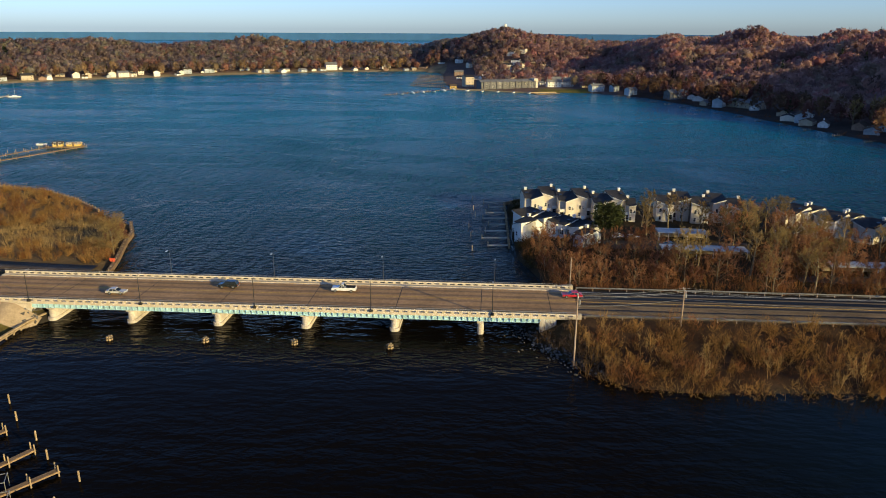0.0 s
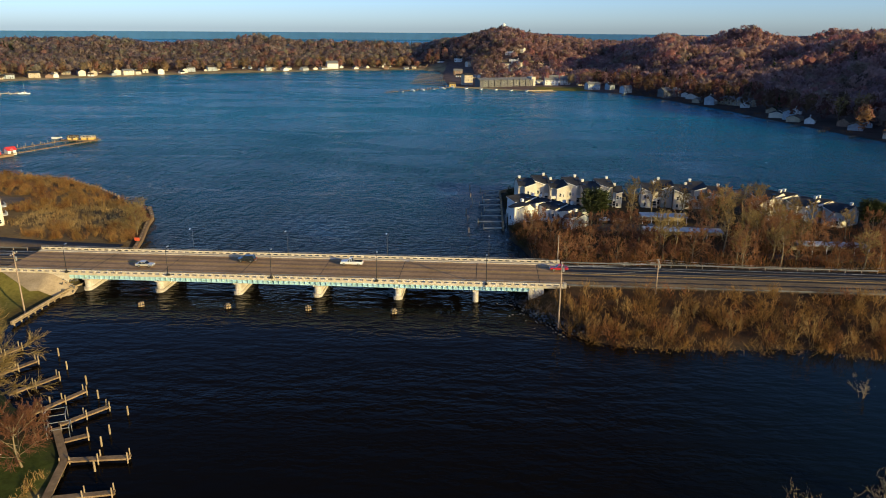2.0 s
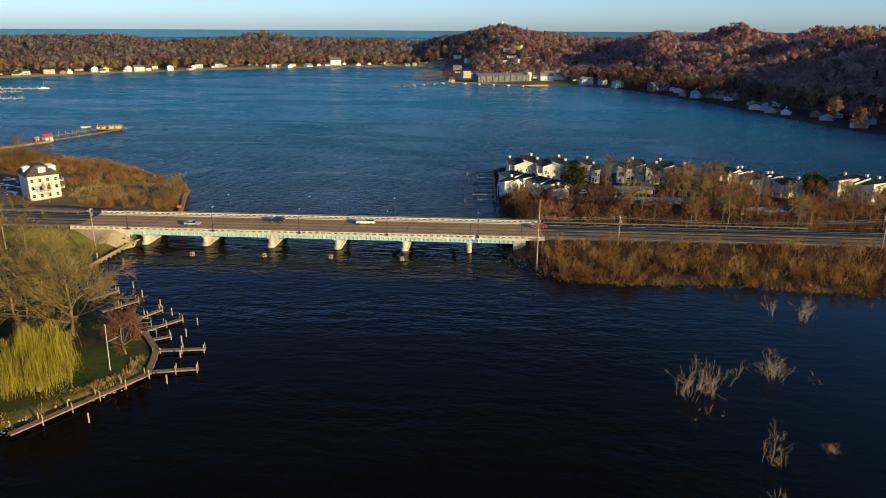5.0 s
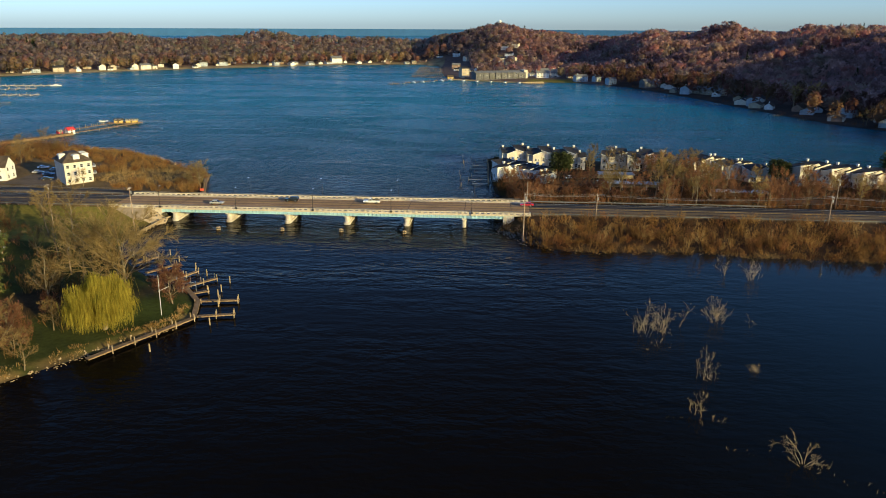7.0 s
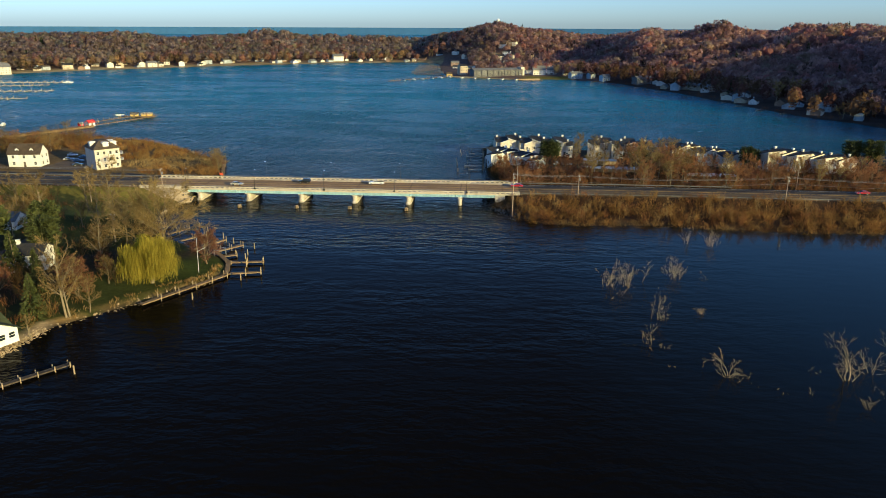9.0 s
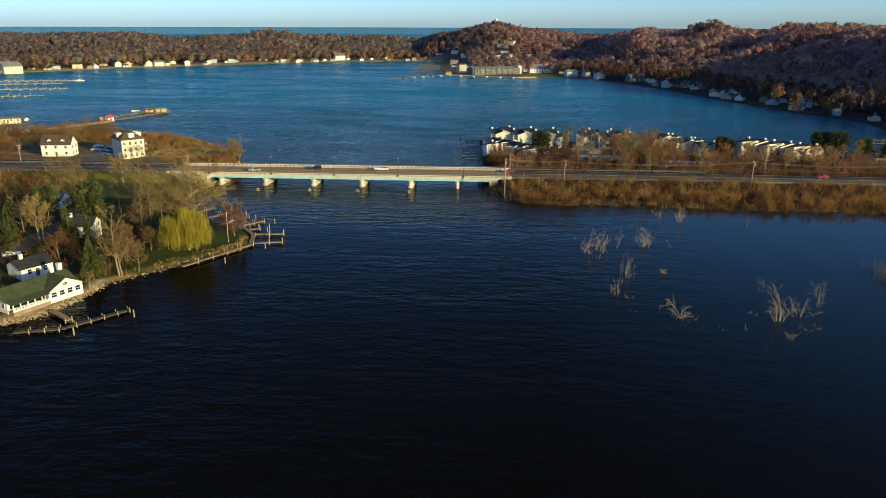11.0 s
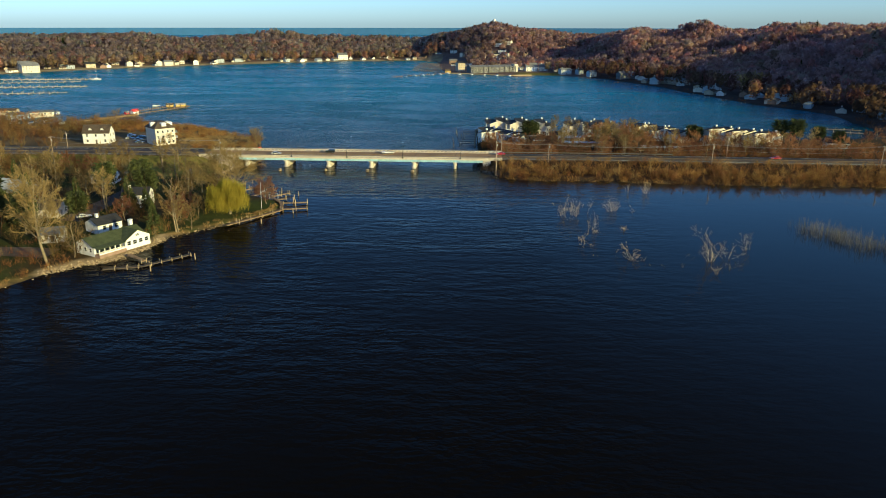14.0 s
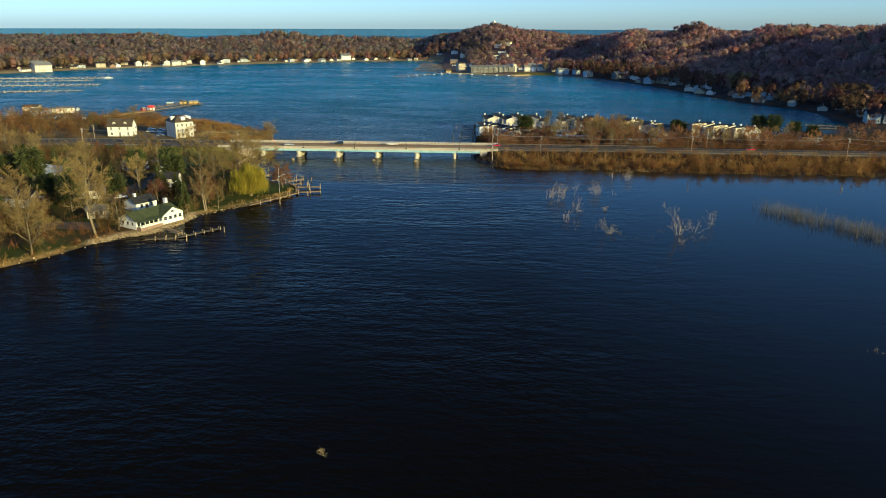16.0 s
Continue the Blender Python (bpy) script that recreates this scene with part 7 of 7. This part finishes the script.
for k, (x, y, h, w, n, lean) in enumerate(((21.5, -85.5, 4.0, 4.4, 14, 0.22), (26, -84.5, 4.4, 3.6, 12, 0.2), (30.5, -81.5, 5.8, 0.6, 2, 0.08), (39.5, -78, 3.6, 3.6, 20, 0.3), (57.5, -48.5, 3.4, 3.4, 16, 0.3), (51, -46, 3.4, 1.2, 7, 0.15),
                                           (29.5, -105.5, 4.0, 2.6, 4, 0.3), (30.5, -107, 1.6, 4.0, 8, 1.0), (39.8, -102.5, 1.7, 1.8, 18, 0.4), (24, -119.5, 3.2, 3.0, 7, 0.15), (26.5, -121.5, 1.6, 3.0, 7, 0.9), (38.8, -133.5, 1.6, 2.4, 6, 1.1),
                                           (72.5, -121, 4.2, 1.6, 5, 0.25), (46, -81, 2.2, 0.5, 2, 0.15), (28, -129.5, 1.0, 3.4, 6, 1.5), (31, -131, 0.9, 3.0, 5, 1.8), (41, -137, 1.0, 3.4, 7, 1.5), (43.5, -139, 0.8, 2.4, 5, 1.8), (53, -130, 1.3, 2.0, 5, 1.0),
                                           (49, -139, 1.5, 0.8, 3, 0.6), (57, -143.5, 2.2, 1.4, 5, 0.4), (62, -138, 1.2, 4.0, 8, 1.2), (66, -136, 1.1, 3.4, 7, 1.3), (77.2, -217, 1.6, 2.2, 6, 1.0), (-27, -261, 2.0, 1.0, 3, 0.6), (20, -121, 1.0, 2.0, 4, 1.2), (24, -92, 1.3, 4.0, 8, 1.3))):
    snag(x, y, h, w, n, 200 + 9 * k, FLOODED if h > 2.5 else "low tangle of dead branches in dark water", lean)

# ---- the woods on the hills ----


def woods(name, x, y, height, width, tint, label, seed, boughs=30, twigs=62, needles=False):
    """Far crowns: overlapping boughs over an uneven rounded crown, with loose twigs standing out of it, one mass."""
    g = np.random.default_rng(seed)
    n, flakes = len(x), boughs + twigs
    z = ground_height(x, y)
    h, w = height * g.uniform(0.82, 1.18, n), width * g.uniform(0.75, 1.2, n)
    loose = np.arange(flakes) >= boughs
    u = unit(g.normal(size=(n, flakes, 3)) * (1, 1, 0.9) + (0, 0, 0.4))
    # a few lobes push each crown in and out
    lobe = unit(g.normal(size=(n, 4, 3)) + (0, 0, 0.4))
    swell = np.max(np.einsum("nfk,nlk->nfl", u, lobe), 2)
    out = (0.74 + 0.26 * smooth(swell, 0.3, 1.0)) * np.where(loose, g.uniform(0.85, 1.15, (n, flakes)), g.uniform(0.72, 1.0, (n, flakes)))
    if needles:
        rise = g.uniform(0, 1, (n, flakes))
        p = np.stack([u[:, :, 0] * (1.05 - rise), u[:, :, 1] * (1.05 - rise), rise * 2 - 1], 2)
    else:
        p = u * out[:, :, None]
    c = (np.stack([x, y, z + h * 0.56], -1)[:, None, :] + p * np.stack([w / 2, w / 2, h * 0.46], -1)[:, None, :]).reshape(-1, 3)
    u, loose = u.reshape(-1, 3), np.tile(loose, n)
    face = unit(u + g.normal(0, 0.35, u.shape))
    side = unit(np.cross(face, g.normal(size=u.shape)))
    d = unit(side + (u * 0.9 + np.array([0, 0, 0.6])) * loose[:, None])
    size = np.repeat(w, flakes) * np.where(loose, g.uniform(0.1, 0.22, n * flakes), g.uniform(0.16, 0.3, n * flakes)) * (0.8 if needles else 1.0)
    v, q = strokes(c - d * size[:, None] / 2, d, size, size * np.where(loose, 0.34, 0.9), size * np.where(loose, 0.14, 0.5), 0, 1, 0, seed + 1, face)
    shade = g.uniform(0.87, 1.13, (n, 1))
    cover = np.repeat(np.repeat(tint * shade, flakes, 0) * g.uniform(0.94, 1.06, (n * flakes, 1)), 4, 0)
    # faces look outwards, and the crown is shaded as one rounded mass
    flat = np.cross(v[q[:, 1]] - v[q[:, 0]], v[q[:, 2]] - v[q[:, 0]])
    turn = np.einsum("ij,ij->i", flat, u) < 0
    q[turn] = q[turn][:, ::-1]
    me = quads(name, v, q, FOREST, cover)
    me.normals_split_custom_set_from_vertices(np.repeat(unit(u * (1, 1, 0.7) + g.normal(0, 0.15, u.shape)), 4, 0).tolist())
    tagged(new(name, me), label, "forest", kind="stuff")


def apart(x, y, gap):
    """Keep points that stand at least about a gap from each other."""
    taken, keep = {}, np.zeros(len(x), bool)
    for k, (a, b) in enumerate(zip(x, y)):
        i, j = int(a // gap), int(b // gap)
        near = [taken[c] for c in ((i + p, j + q) for p in (-1, 0, 1) for q in (-1, 0, 1)) if c in taken]
        if all((a - m) ** 2 + (b - o) ** 2 > (0.8 * gap) ** 2 for m, o in near):
            taken.setdefault((i, j), (a, b))
            keep[k] = True
    return keep


g = np.random.default_rng(77)
cx, cy = g.uniform(-900, 1000, 70000), g.uniform(100, 1750, 70000)
cd = land_distance(cx, cy)
cr, cb = np.hypot(cx + 10, cy + 200), np.degrees(np.arctan2(cx + 10, cy + 200))
town = 0.9 * smooth(np.hypot((cx - 30) / 95, (cy - 790) / 200), 1.0, 0.6)
shade = (cd > np.where(cy > 600, 46, 34)) & (cr < 1480 + 30 * np.clip(cb - 12, 0, 30)) & (np.abs(cb) < 41) & ((cy > 560) | (cx > 235)) & (g.uniform(0, 1, len(cx)) > town)
cx, cy, cd = cx[shade], cy[shade], cd[shade]
well = apart(cx, cy, 10.0)
cx, cy, cd = cx[well], cy[well], cd[well]
mix = smooth(lumps(cx, cy, 150, 21) + 0.5 * g.normal(size=len(cx)), -0.9, 0.9)[:, None]
tone = np.array((0.225, 0.148, 0.128)) * (1 - mix) + np.array((0.27, 0.185, 0.148)) * mix
pick = g.uniform(0, 1, len(cx))
tone[pick < 0.12] = (0.28, 0.15, 0.125)
tone[(pick > 0.12) & (pick < 0.3)] = (0.23, 0.18, 0.13)
tone[(pick > 0.3) & (pick < 0.42)] = (0.19, 0.13, 0.12)
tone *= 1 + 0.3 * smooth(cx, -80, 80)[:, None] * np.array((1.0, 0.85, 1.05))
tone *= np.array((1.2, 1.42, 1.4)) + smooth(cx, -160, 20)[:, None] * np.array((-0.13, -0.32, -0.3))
green = (g.uniform(0, 1, len(cx)) < 0.03) | ((lumps(cx, cy, 90, 33) > 1.2) & (g.uniform(0, 1, len(cx)) < 0.5))
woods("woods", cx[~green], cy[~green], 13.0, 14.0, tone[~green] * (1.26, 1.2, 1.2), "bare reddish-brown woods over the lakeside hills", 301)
woods("woods", cx[green], cy[green], 15.0, 7.0, np.tile((0.035, 0.05, 0.02), (int(green.sum()), 1)), "scattered dark green pines among the bare woods", 304, needles=True)
# the tall trees behind the shore houses, gold, olive and rust
sx, sy = g.uniform(-720, 320, 16000), g.uniform(100, 1120, 16000)
sd, sb = land_distance(sx, sy), np.degrees(np.arctan2(sx + 10, sy + 200))
band = (sd > np.where(sx > 100, 5, np.where(g.uniform(0, 1, len(sx)) < 0.2, 14, 34))) & (sd < 62) & (np.abs(sb) < 41) & (((sy > 560) & (sx < -95)) | ((sx > 120) & (sy > 130)) | ((sy > 640) & (sx > 60) & (sy < 720))) & (g.uniform(0, 1, len(sx)) < np.where(sx > 20, 0.5, 0.6))
sx, sy = sx[band], sy[band]
well = apart(sx, sy, 11.0)
sx, sy = sx[well], sy[well]
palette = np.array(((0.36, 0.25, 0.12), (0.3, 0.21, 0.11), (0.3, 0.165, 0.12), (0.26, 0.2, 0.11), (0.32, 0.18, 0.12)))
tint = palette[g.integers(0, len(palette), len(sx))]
# light in the tint: western trees lifted, eastern ones darkened as if hill-shaded
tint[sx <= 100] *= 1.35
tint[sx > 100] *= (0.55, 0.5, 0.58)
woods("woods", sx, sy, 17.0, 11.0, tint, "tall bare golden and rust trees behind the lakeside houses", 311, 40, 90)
dark = g.uniform(0, 1, len(sx)) < 0.12
woods("woods", sx[dark] + 6, sy[dark] - 4, 14.0, 6.0, np.tile((0.035, 0.05, 0.02), (int(dark.sum()), 1)), "dark green pines between the lakeside houses", 314, needles=True)
